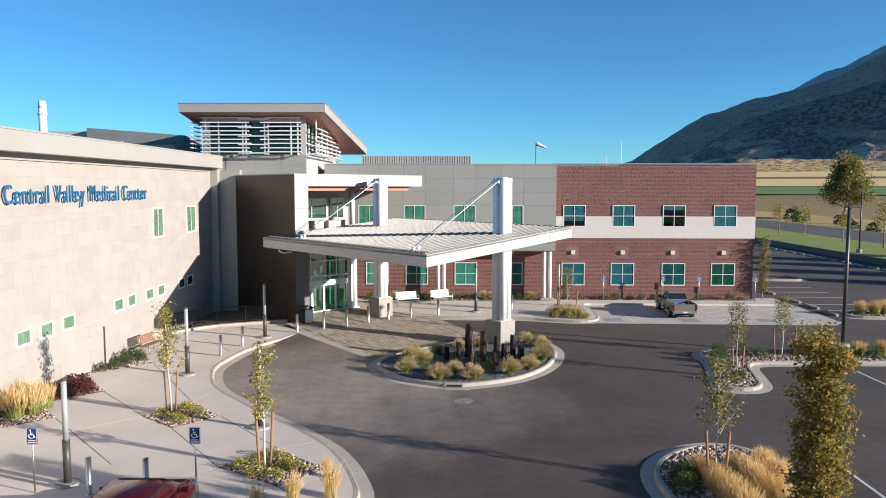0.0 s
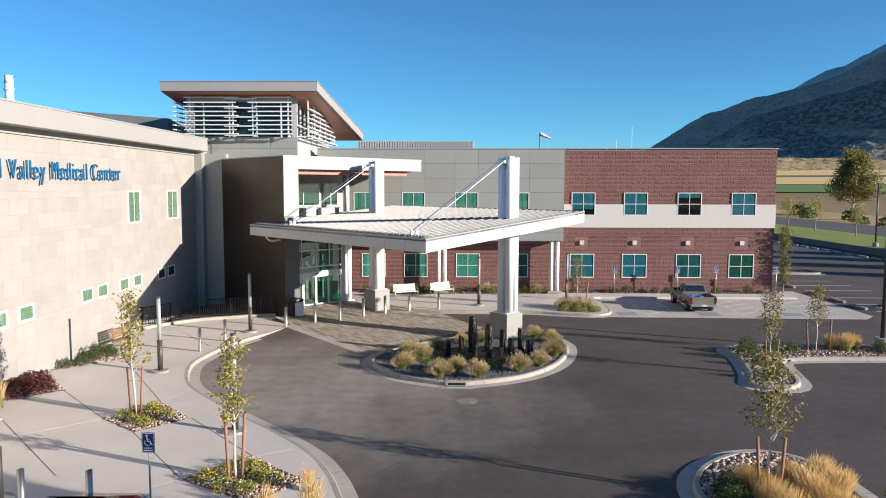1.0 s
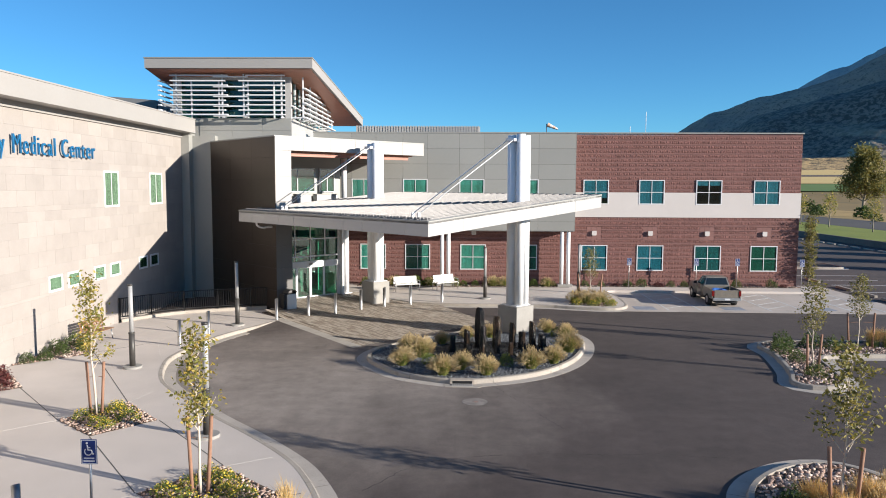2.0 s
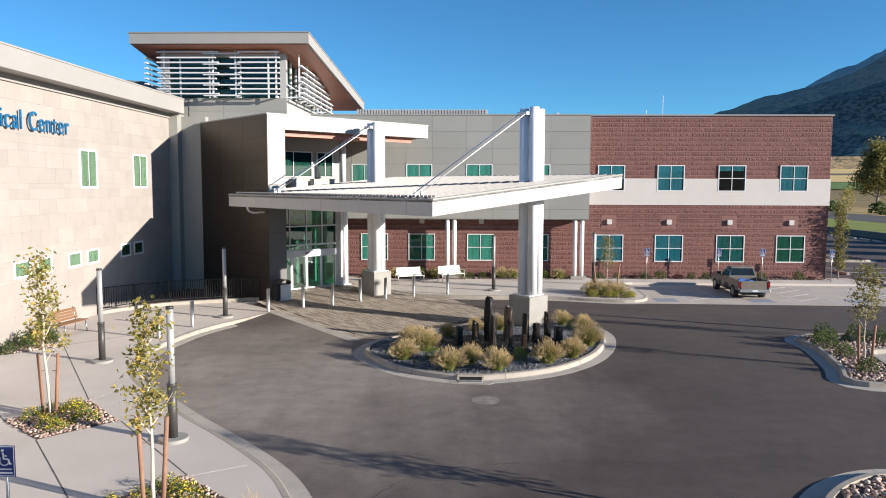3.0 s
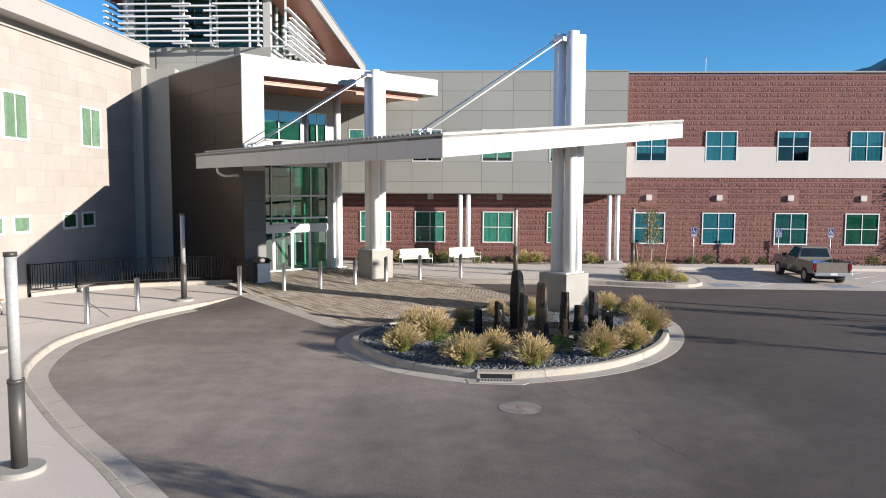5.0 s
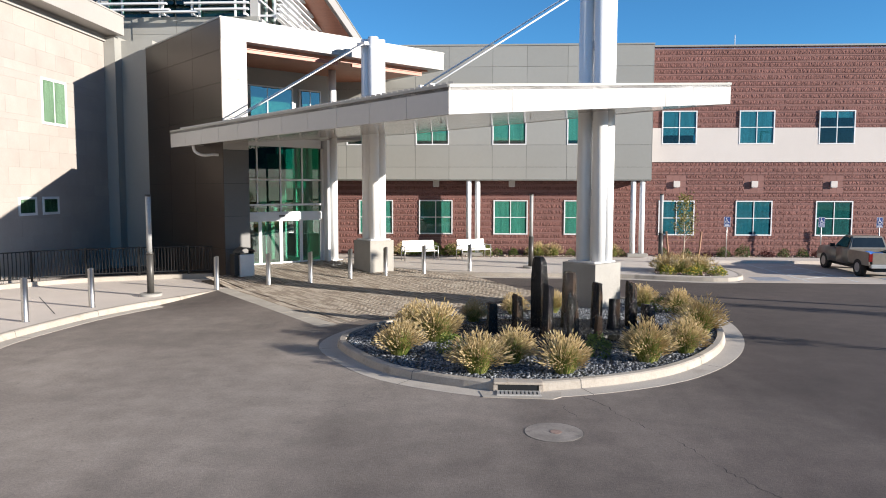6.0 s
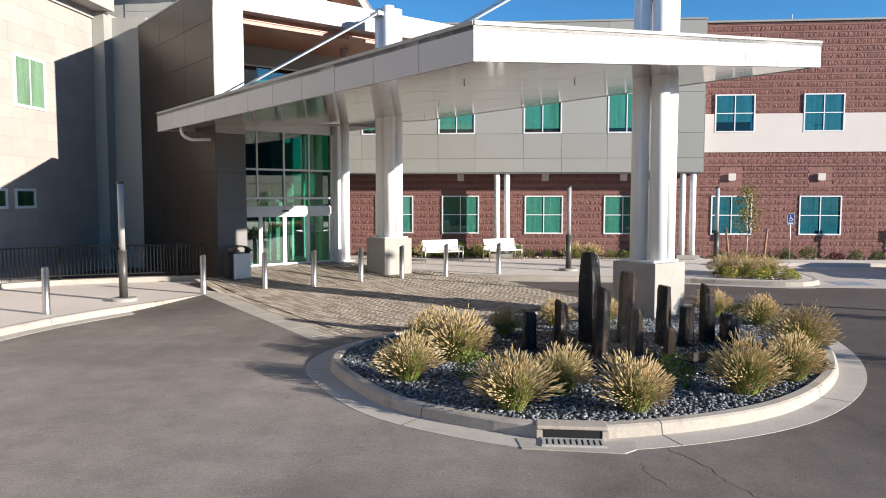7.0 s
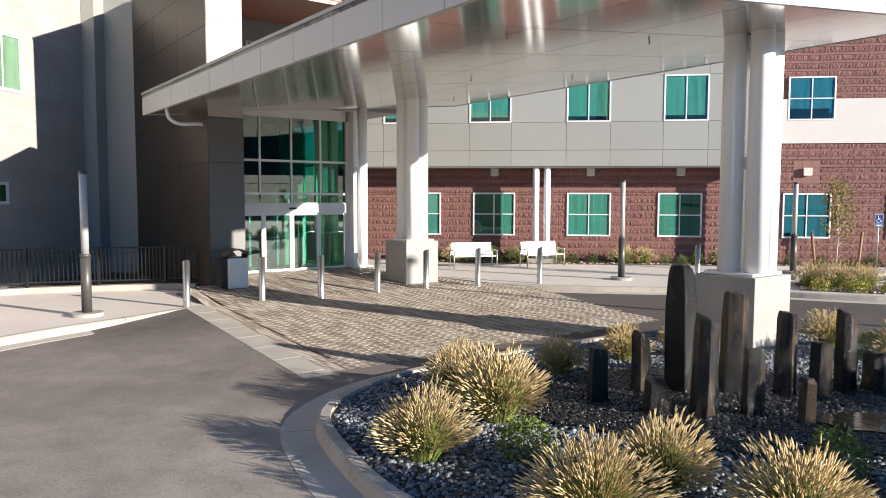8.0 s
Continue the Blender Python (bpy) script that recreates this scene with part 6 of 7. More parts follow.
place(hedge, [(x + rng.uniform(-0.2, 0.2), 52.95 + rng.uniform(-0.15, 0.15), 0.15, rng.uniform(0.5, 0.95)) for x in np.arange(-5.8, 7.4, 0.68)], "clipped green shrub along the brick wall", "wall shrubs", rng)
place(green + red, [(x, 53.05, 0.15, rng.uniform(0.55, 0.85)) for x in (9.2, 10.3, 11.3, 12.1, 13.0, 14.2, 15.0, 15.9, 16.8, 19.4, 21.8, 22.6)], "small shrub in the bed along the brick wall", "wall shrubs", rng)
place(green, [(13.9, 33.6, 0.1, 0.9), (14.4, 34.6, 0.1, 1.0), (15.6, 34.7, 0.1, 1.0), (13.5, 30.0, 0.1, 0.7), (13.9, 32.2, 0.1, 0.7), (7.5, 18.6, 0.1, 0.9), (7.3, 17.8, 0.1, 0.9), (16.4, 34.4, 0.1, 0.8), (20.6, 34.5, 0.1, 0.9), (22.2, 34.4, 0.1, 0.9)], "dark green low shrub among river rock", "bed shrubs", rng)
place(hedge, [(-0.55, 31.15, 0.1, 0.62), (2.38, 31.05, 0.12, 0.62), (5.0, 36.6, 0.1, 0.6)], "small fresh green shrub among dark pebbles", "island shrubs", rng)
kinds = [grass_kind(s, 0.7, 0.8, PLUME, 1100, 520, 0.95) for s in (31, 32)]
place(kinds, [(-1.2, 52.8, 0.15, 0.8), (2.9, 52.8, 0.15, 0.9), (3.7, 52.9, 0.15, 0.8), (6.6, 52.8, 0.15, 0.8), (-3.9, 52.8, 0.15, 0.8)], "low grass clump among the wall shrubs", "wall bed grasses", rng)
place(kinds, [(7.35, 46.0, 0.15, 0.85), (8.0, 45.75, 0.15, 0.9), (8.65, 45.7, 0.15, 0.85), (7.7, 46.5, 0.15, 0.95), (8.4, 46.4, 0.15, 1.0), (9.05, 46.2, 0.15, 0.9)], "low mound of yellow-green grass", "far bed grasses", rng)
place(flower, [(7.4, 45.2, 0.15, 0.7), (8.3, 44.95, 0.15, 0.7), (9.2, 44.9, 0.15, 0.7), (9.5, 45.6, 0.15, 0.6)], "low flowering perennial with yellow blooms", "far bed flowers", rng)
drop(kinds + green + flower + red + hedge)


# ---- trees ----
def stakes(x, y, z, h, d=0.3, tilt=3):
    for s in (-1, 1):
        st = part("tree_stake", tube(tube(bmesh.new(), (0, 0, -0.1), (0, 0, h), 0.043, n=8), (0, 0, h * 0.72), (-s * d * 0.9, 0, h * 0.72), 0.008, n=5), STAKE)
        st.matrix_basis = pose(x + s * d, y - 0.05, z, rng.uniform(-tilt, tilt), s * tilt, 0)
        tagged(st, "brown wooden tree stake with a tie", "tree stake", "tree stakes")


sap = tree_kind("maple_sapling", 7, 4.2, 0.046, 1.35, 14, 0.52, 1.1, LEAF_TURNING, 900, 0.062, PALE_BARK, cluster=0.24)
tagged(copy_thing(sap, pose(-10.05, 24.5, 0.15, 0, -3) @ pose(0, 0, 0, 0, 0, 20)), "young maple with sparse turning leaves, staked in a diamond bed")
tagged(copy_thing(sap, pose(-5.08, 19.2, 0.15, 0, -1) @ pose(0, 0, 0, 0, 0, 130) @ Matrix.Scale(0.91, 4)), "young maple with sparse turning leaves, staked in a diamond bed")
drop([sap])
stakes(-10.05, 24.5, 0.15, 1.6, 0.16)
stakes(-5.08, 19.2, 0.15, 1.75, 0.17)
sap = tree_kind("sapling", 9, 3.9, 0.036, 1.35, 15, 0.7, 1.1, LEAF_DUSTY, 950, 0.062, PALE_BARK, cluster=0.27)
tagged(copy_thing(sap, pose(8.38, 18.35, 0.1, 0, 0, 40) @ Matrix.Scale(0.93, 4)), "thin sapling with few green leaves, staked in river rock")
tagged(copy_thing(sap, pose(13.75, 30.7, 0.1, 0, 0, 140) @ Matrix.Scale(0.85, 4)), "thin sapling with few green leaves, staked in river rock")
tagged(copy_thing(sap, pose(17.6, 34.7, 0.1, 0, 0, 250) @ Matrix.Scale(0.78, 4)), "thin sapling with few green leaves, staked in river rock")
tagged(copy_thing(sap, pose(8.4, 46.8, 0.15, 0, 0, 10) @ Matrix.Scale(0.78, 4)), "thin sapling with few green leaves, staked in the far bed")
drop([sap])
stakes(8.38, 18.35, 0.1, 1.6, 0.24)
stakes(13.75, 30.7, 0.1, 1.4, 0.2)
stakes(17.75, 34.8, 0.1, 1.5, 0.5)
stakes(8.4, 46.8, 0.15, 1.6, 0.55, 6)
big = tree_kind("columnar_tree", 12, 5.85, 0.065, 0.6, 60, 0.5, 0.8, LEAF_GOLD, 17000, 0.044, BARK, True, 0.2)
big.matrix_basis = pose(7.83, 11.5, 0.1)
tagged(big, "dense columnar tree with golden and green leaves")
col2 = tree_kind("columnar_tree", 13, 4.8, 0.05, 0.4, 36, 0.42, 1.2, LEAF_DUSTY, 2700, 0.062, BARK, True, 0.22)
col2.matrix_basis = pose(24.4, 53.3, 0.1)
tagged(col2, "narrow yellow-green columnar tree at the brick corner")

# ---- lamps, bollards, signs, benches and rails ----
CLEAR = rough_surface("frosted_lamp_tube", (0.4, 0.4, 0.395), (0.46, 0.46, 0.455), 0.5, 0.15, big=3, fine=20, bumps=0.0)
lamp = thing("light_column", "light column with a clear tube on a dark steel base", "light column", "light columns", m=pose(-10.12, 38.25, 0.15))
part("footing", tube(bmesh.new(), (0, 0, -0.1), (0, 0, 0.08), 0.34, 0.33, n=28), CONCRETE_BLOCK, lamp, "round concrete footing")
part("base", tube(bmesh.new(), (0, 0, 0.08), (0, 0, 1.3), 0.105, n=20), DARK_STEEL, lamp)
part("lamp_tube", tube(bmesh.new(), (0, 0, 1.3), (0, 0, 3.06), 0.078, n=20), CLEAR, lamp)
part("cap", tube(tube(bmesh.new(), (0, 0, 3.06), (0, 0, 3.12), 0.088, n=20), (0, 0, 1.28), (0, 0, 1.34), 0.112, n=20), DARK_STEEL, lamp)
for x, y in ((-11.5, 30.0), (-6.2, 22.8), (-10.42, 17.75), (2.16, 47.15), (8.25, 50.0)):
    copy_thing(lamp, pose(x, y, 0.15))
bol = thing("bollard", "brushed steel bollard with a slanted top", "bollard", "bollards", m=pose(-8.6, 39.75, 0.15, 0, 0, 40))
bm = bmesh.new()
lo = [bm.verts.new((0.082 * math.cos(i * math.pi / 10), 0.082 * math.sin(i * math.pi / 10), -0.05)) for i in range(20)]
hi = [bm.verts.new((v.co.x, v.co.y, 1.06 - 0.6 * v.co.y)) for v in lo]
for i in range(20):
    bm.faces.new((lo[i], lo[(i + 1) % 20], hi[(i + 1) % 20], hi[i])).smooth = True
bm.faces.new(hi)
part("post", bm, STEEL, bol)
part("flange", tube(bmesh.new(), (0, 0, -0.04), (0, 0, 0.012), 0.1, n=20), STEEL, bol)
for x, y in ((-7.25, 41.0), (-5.97, 41.75), (-4.78, 43.05), (-3.6, 44.05), (-2.2, 44.95), (-0.4, 45.75), (-10.75, 36.0), (-11.2, 33.75), (-9.47, 17.12), (-7.85, 17.09), (4.7, 48.2)):
    copy_thing(bol, pose(x, y, 0.15, 0, 0, 40))

SIGN_BLUE = rough_surface("sign_face_blue", (0.012, 0.035, 0.17), (0.018, 0.045, 0.2), 0.4, big=3, fine=10, bumps=0.0)
acc = thing("parking_sign", "blue and white accessible-parking sign on a steel post", "sign", "parking signs", m=pose(-11.05, 17.17, -0.01))
part("post", tube(bmesh.new(), (0, 0.02, 0.0), (0, 0.02, 2.05), 0.025, n=8), STEEL, acc)
face = part("plate", boxed(-0.155, 0.155, -0.012, 0.0, 1.56, 2.05), SIGN_BLUE, acc)
bm = bmesh.new()
for x0, x1, z0, z1 in ((-0.145, -0.135, 1.570, 2.040), (0.135, 0.145, 1.570, 2.040), (-0.135, 0.135, 1.570, 1.580), (-0.135, 0.135, 2.030, 2.040), (-0.1, 0.1, 1.670, 1.690), (-0.11, 0.11, 1.610, 1.635)):
    box(bm, x0, x1, -0.016, -0.012, z0, z1)
part("border", bm, WHITE_PAINT, face, "white border and bars of small print")
bm = bmesh.new()
for i in range(14):
    a0, a1 = math.pi * (0.75 + i * 0.1), math.pi * (0.75 + (i + 1) * 0.1)
    tube(bm, (0.07 * math.cos(a0) - 0.01, -0.016, 1.810 + 0.07 * math.sin(a0)), (0.07 * math.cos(a1) - 0.01, -0.016, 1.810 + 0.07 * math.sin(a1)), 0.011, n=5)
for a, b in (((-0.03, 1.940), (-0.015, 1.840)), ((-0.015, 1.840), (0.05, 1.840)), ((0.05, 1.840), (0.08, 1.760)), ((0.08, 1.760), (0.1, 1.770)), ((-0.02, 1.890), (0.03, 1.890))):
    tube(bm, (a[0], -0.016, a[1]), (b[0], -0.016, b[1]), 0.012, n=5)
tube(bm, (-0.032, -0.018, 1.975), (-0.032, -0.012, 1.975), 0.022, n=12)
part("wheelchair_symbol", bm, WHITE_PAINT, face, "white wheelchair symbol")
for x, y in ((-6.54, 17.34), (12.03, 52.5), (16.52, 52.5), (19.25, 52.5), (23.35, 52.1)):
    copy_thing(acc, pose(x, y, -0.02 if y < 20 else 0.1))

WHITE_METAL = rough_surface("white_bench_metal", (0.72, 0.7, 0.66), (0.8, 0.78, 0.74), 0.4, big=2, fine=20, bumps=0.0, grain=0.07)
bench = thing("bench", "pale metal bench with arms on the far pavement", "bench", "pale benches", m=pose(-2.8, 50.2, 0.15, 0, 0, 24))
part("seat", boxed(-0.78, 0.78, -0.27, 0.2, 0.42, 0.46, bevel=0.01), WHITE_METAL, bench)
part("backrest", box(bmesh.new(), -0.78, 0.78, -0.02, 0.02, 0, 0.45, m=pose(0, 0.22, 0.47, -12), bevel=0.01), WHITE_METAL, bench)
for s in (-0.82, 0.82):
    part("leg", tube(tube(tube(tube(bmesh.new(), (s, -0.26, -0.02), (s, -0.26, 0.64), 0.022, n=8), (s, 0.26, -0.02), (s, 0.22, 0.66), 0.022, n=8), (s, -0.28, 0.64), (s, 0.24, 0.66), 0.022, n=8), (s, -0.26, 0.43), (s, 0.24, 0.43), 0.02, n=8), STEEL, bench)
copy_thing(bench, pose(-0.3, 51.25, 0.15, 0, 0, 34))
WOOD = rough_surface("bench_wood", (0.2, 0.1, 0.05), (0.28, 0.15, 0.075), 0.6, big=2, fine=14, bumps=0.2, dist=0.004, stretch=(8, 1, 8))
wb = thing("wooden_bench", "brown wooden bench with curved steel legs beside the wing", "bench", m=pose(-15.1, 34.6, 0.15, 0, 0, 80))
for i in range(4):
    part("seat_slat", boxed(-0.75, 0.75, -0.24 + i * 0.12, -0.14 + i * 0.12, 0.42, 0.45), WOOD, wb)
for i in range(4):
    part("back_slat", box(bmesh.new(), -0.75, 0.75, -0.012, 0.012, i * 0.115, 0.1 + i * 0.115, m=pose(0, 0.27, 0.48, -14)), WOOD, wb)
for s in (-0.6, 0.6):
    part("front_leg", tube(bmesh.new(), (s, -0.28, -0.02), (s, -0.2, 0.42), 0.022, n=8), STEEL, wb)
    part("rear_leg", tube(bmesh.new(), (s, 0.3, -0.02), (s, 0.2, 0.45), 0.022, n=8), STEEL, wb)
    part("back_post", tube(bmesh.new(), (s, 0.22, 0.42), (s, 0.38, 0.95), 0.02, n=8), STEEL, wb)
bin_ = thing("litter_bin", "grey steel litter bin with a curved open hood", "litter bin", m=ENT @ pose(0.5, -0.5, 0.29) @ Matrix.Scale(0.92, 4))
BIN = rough_surface("bin_grey", (0.62, 0.6, 0.58), (0.68, 0.66, 0.64), 0.45, 0.2, big=2, fine=10, bumps=0.0, grain=0.1)
part("body", boxed(-0.3, 0.3, -0.26, 0.26, 0, 0.88, bevel=0.04), BIN, bin_)
part("liner", boxed(-0.26, 0.26, -0.22, 0.22, 0.88, 0.9), BLACK_METAL, bin_)
for sx_ in (-0.28, 0.28):
    part("hood_post", boxed(sx_ - 0.02, sx_ + 0.02, -0.2, 0.2, 0.86, 0.99), BLACK_METAL, bin_)
bm = bmesh.new()
for i in range(9):
    a0, a1 = math.radians(-50 + 100 * i / 9), math.radians(-50 + 100 * (i + 1) / 9)
    q = [(0.47 * math.sin(t), 0.62 + r * math.cos(t)) for t in (a0, a1) for r in (0.5, 0.53)]
    vs = [bm.verts.new((x, y, z)) for y in (-0.28, 0.28) for x, z in q]
    for f in ((0, 2, 6, 4), (1, 5, 7, 3), (0, 1, 3, 2), (4, 6, 7, 5)):
        bm.faces.new([vs[k] for k in f])
part("hood", bm, DARK_STEEL, bin_, "curved dark steel hood")
part("side_box", boxed(-0.52, -0.33, -0.2, 0.2, 0.05, 0.9, bevel=0.02), BLACK_METAL, bin_, "narrow black side container")

rail_line = curve([(-16.1, 38.75), (-15.2, 40.1), (-13.9, 41.35), (-12.1, 42.25), (-10.9, 42.75), (-9.95, 42.95)], 0.105)
rail = thing("railing", "black steel picket railing on a low concrete kerb", "railing")
part("rail_kerb", sweep(bmesh.new(), rail_line, [(0.14, 0.1), (0.14, 0.3), (-0.14, 0.3), (-0.14, 0.1)]), KERB, rail, "low concrete kerb")
for z in (0.42, 1.32):
    bm = bmesh.new()
    for a, b in zip(rail_line, rail_line[1:]):
        tube(bm, (a.x, a.y, z), (b.x, b.y, z), 0.024, n=6)
    part("rail", bm, BLACK_METAL, rail)
pick = mesh_of("picket", [(x, y, z) for z in (0.42, 1.32) for x, y in ((-0.011, -0.011), (0.011, -0.011), (0.011, 0.011), (-0.011, 0.011))], [(0, 1, 5, 4), (1, 2, 6, 5), (2, 3, 7, 6), (3, 0, 4, 7)])
post = mesh_of("post", [(x, y, z) for z in (0.2, 1.36) for x, y in ((-0.03, -0.03), (0.03, -0.03), (0.03, 0.03), (-0.03, 0.03))], [(0, 1, 5, 4), (1, 2, 6, 5), (2, 3, 7, 6), (3, 0, 4, 7), (4, 5, 6, 7)])
for i, p in enumerate(rail_line):
    o = part("post" if i % 16 == 0 else "picket", post if i % 16 == 0 else pick, BLACK_METAL, rail)
    o.location = (p.x, p.y, 0)

# ---- tall pole light, wheel stops, parking lines ----
pl = thing("pole_light", "tall dark steel car-park light on a concrete base", "street lamp", m=pose(20.85, 35.0, 0.1))
part("footing", tube(bmesh.new(), (0, 0, -0.1), (0, 0, 0.6), 0.32, n=24), CONCRETE_BLOCK, pl, "round concrete footing")
part("pole", tube(bmesh.new(), (0, 0, 0.6), (0, 0, 7.7), 0.1, 0.085, n=12), DARK_STEEL, pl)
part("head", boxed(-0.1, 0.6, -0.14, 0.14, 7.62, 7.73, bevel=0.025), DARK_STEEL, pl)
copy_thing(pl, pose(50.9, 88.0, 0.6))
ws = thing("wheel_stop", "pale concrete wheel stop at the lot's edge", "wheel stop", "wheel stops", m=pose(26.8, 47.8, 0.0))
part("block", prism(bmesh.new(), [(-0.1, -0.95), (0.1, -0.95), (0.1, 0.95), (-0.1, 0.95)], 0.0, 0.15), KERB, ws)
for y in (50.6, 53.4, 57.8):
    copy_thing(ws, pose(26.9, y, 0.0))
for k in range(18):
    copy_thing(ws, pose(46.4, 66.0 + 2.75 * k, 0.0))
LINE = rough_surface("worn_line_paint", (0.55, 0.55, 0.54), (0.7, 0.7, 0.68), 0.8, big=2, fine=20, bumps=0.0)
def line(x0, y0, x1, y1, w=0.1, z=0.016):
    a, b = Vector((x0, y0)), Vector((x1, y1))
    n = Vector((-(b - a).y, (b - a).x)).normalized() * w / 2
    ob = part("parking_line", prism(bmesh.new(), [tuple(a - n), tuple(b - n), tuple(b + n), tuple(a + n)], z - 0.01, z), LINE)
    tagged(ob, "worn white parking line", "road marking", "parking lines", "structure")
for x in (12.4, 14.2, 18.1, 20.0, 22.6, 24.4):
    line(x, 44.3, x, 50.6)
for x0 in (12.4, 18.1, 22.6):
    for k in range(4):
        line(x0, 45.0 + k * 1.4, x0 + 1.8, 46.3 + k * 1.4, 0.08)
for y in (49.2, 52.0, 55.6, 58.4, 61.2):
    line(27.1, y, 32.0, y, 0.1, 0.004)
for x in (19.95, 22.7, 25.4, 28.1):
    line(x, 28.0, x, 33.0, 0.1, 0.004)
for x in (12.9,):
    line(x, 12.5, x, 20.5, 0.1, 0.004)
MARK = rough_surface("blue_road_paint", (0.24, 0.27, 0.33), (0.36, 0.38, 0.42), 0.8, big=2, fine=20, bumps=0.0)
for x in (11.2, 16.2, 21.3):
    tagged(part("bay_marking", boxed(x - 0.6, x + 0.6, 44.5, 45.6, 0.006, 0.017), MARK), "faded blue bay marking on the concrete", "road marking", "bay markings", "structure")

# ---- vehicles ----
def wheel(parent, x, y, r, w, s):
    t = tube(bmesh.new(), (x, y - w / 2, r), (x, y + w / 2, r), r, n=24)
    bmesh.ops.bevel(t, geom=[e for e in t.edges if len(e.link_faces) == 2 and e.calc_face_angle(0) > 1.0], offset=0.03, segments=2, affect="EDGES")
    wh = part("wheel", t, TYRE, parent)
    bm = tube(bmesh.new(), (x, y + s * (w / 2 - 0.03), r), (x, y + s * (w / 2 + 0.008), r), r * 0.62, r * 0.58, n=20)
    part("rim", bm, STEEL, wh, "silver wheel rim")


TYRE = rough_surface("tyre_rubber", (0.015, 0.015, 0.015), (0.028, 0.028, 0.028), 0.85, big=3, fine=30, bumps=0.2, dist=0.005)
TAN_PAINT = rough_surface("beige_car_paint", (0.27, 0.235, 0.195), (0.31, 0.27, 0.225), 0.3, 0.35, big=1, fine=6, bumps=0.0)
RED_PAINT = rough_surface("dark_red_car_paint", (0.075, 0.007, 0.011), (0.09, 0.009, 0.014), 0.12, 0.45, big=1, fine=6, bumps=0.0)
TAIL = rough_surface("tail_lamp_red", (0.16, 0.01, 0.009), (0.2, 0.014, 0.012), 0.2, big=5, fine=20, bumps=0.0)


def loft(sections, smooth=True):
    """Skin over rings of equal point counts, capped at both ends."""
    bm = bmesh.new()
    rings = [[bm.verts.new(p) for p in s] for s in sections]
    n = len(rings[0])
    for a, b in zip(rings, rings[1:]):
        for i in range(n):
            bm.faces.new((a[i], a[(i + 1) % n], b[(i + 1) % n], b[i])).smooth = smooth
    bm.faces.new(rings[0][::-1])
    bm.faces.new(rings[-1])
    return bm


def sect(x, half, z0, z1, r=0.1, top=1.0):
    t = half * top
    return [(x, -half, z0), (x, half, z0), (x, half * 1.0, (z0 + z1) / 2), (x, t, z1 - r), (x, t - r, z1), (x, -t + r, z1), (x, -t, z1 - r), (x, -half, (z0 + z1) / 2)]


# pickup, local x forward, parked nose to the building
truck = thing("pickup_truck", "beige pickup truck with an open cargo bed, parked", "pickup truck", m=pose(16.05, 47.75, 0.012, 0, 0, 88.5) @ Matrix.Scale(0.95, 4))
part("body", loft([sect(0.55, 0.86, 0.42, 1.0, 0.06), sect(1.6, 0.87, 0.4, 1.04, 0.06), sect(2.5, 0.85, 0.42, 1.02, 0.1, 0.95), sect(2.68, 0.8, 0.5, 0.92, 0.1, 0.9)]), TAN_PAINT, truck)
part("cab", loft([sect(-0.55, 0.86, 0.42, 1.08, 0.05), sect(0.57, 0.86, 0.42, 1.08, 0.05)]), TAN_PAINT, truck)
bm = bmesh.new()
vs = [bm.verts.new(p) for p in ((-0.55, -0.82, 1.07), (0.95, -0.82, 1.05), (0.95, 0.82, 1.05), (-0.55, 0.82, 1.07), (-0.42, -0.64, 1.62), (0.28, -0.64, 1.64), (0.28, 0.64, 1.64), (-0.42, 0.64, 1.62))]
for q in ((0, 1, 5, 4), (1, 2, 6, 5), (2, 3, 7, 6), (3, 0, 4, 7), (4, 5, 6, 7)):
    bm.faces.new([vs[i] for i in q])
bmesh.ops.bevel(bm, geom=[e for e in bm.edges if e.calc_length() > 0.3], offset=0.04, segments=2, affect="EDGES")
part("roof", bm, TAN_PAINT, truck)
def quad_part(name, pts, mat, parent, label=""):
    bm = bmesh.new()
    f = bm.faces.new([bm.verts.new(p) for p in pts])
    r = bmesh.ops.extrude_face_region(bm, geom=[f])
    n = (Vector(pts[1]) - Vector(pts[0])).cross(Vector(pts[2]) - Vector(pts[0])).normalized() * 0.012
    for v in [g for g in r["geom"] if isinstance(g, bmesh.types.BMVert)]:
        v.co += n
    return part(name, bm, mat, parent, label)
BLACK_GLASS = rough_surface("dark_car_window", (0.012, 0.016, 0.018), (0.02, 0.025, 0.028), 0.06, big=1, fine=4, bumps=0.0)
quad_part("rear_window", [(-0.53, 0.7, 1.14), (-0.53, -0.7, 1.14), (-0.445, -0.58, 1.55), (-0.445, 0.58, 1.55)], BLACK_GLASS, truck)
quad_part("windscreen", [(0.93, -0.74, 1.09), (0.93, 0.74, 1.09), (0.34, 0.6, 1.6), (0.34, -0.6, 1.6)], BLACK_GLASS, truck)
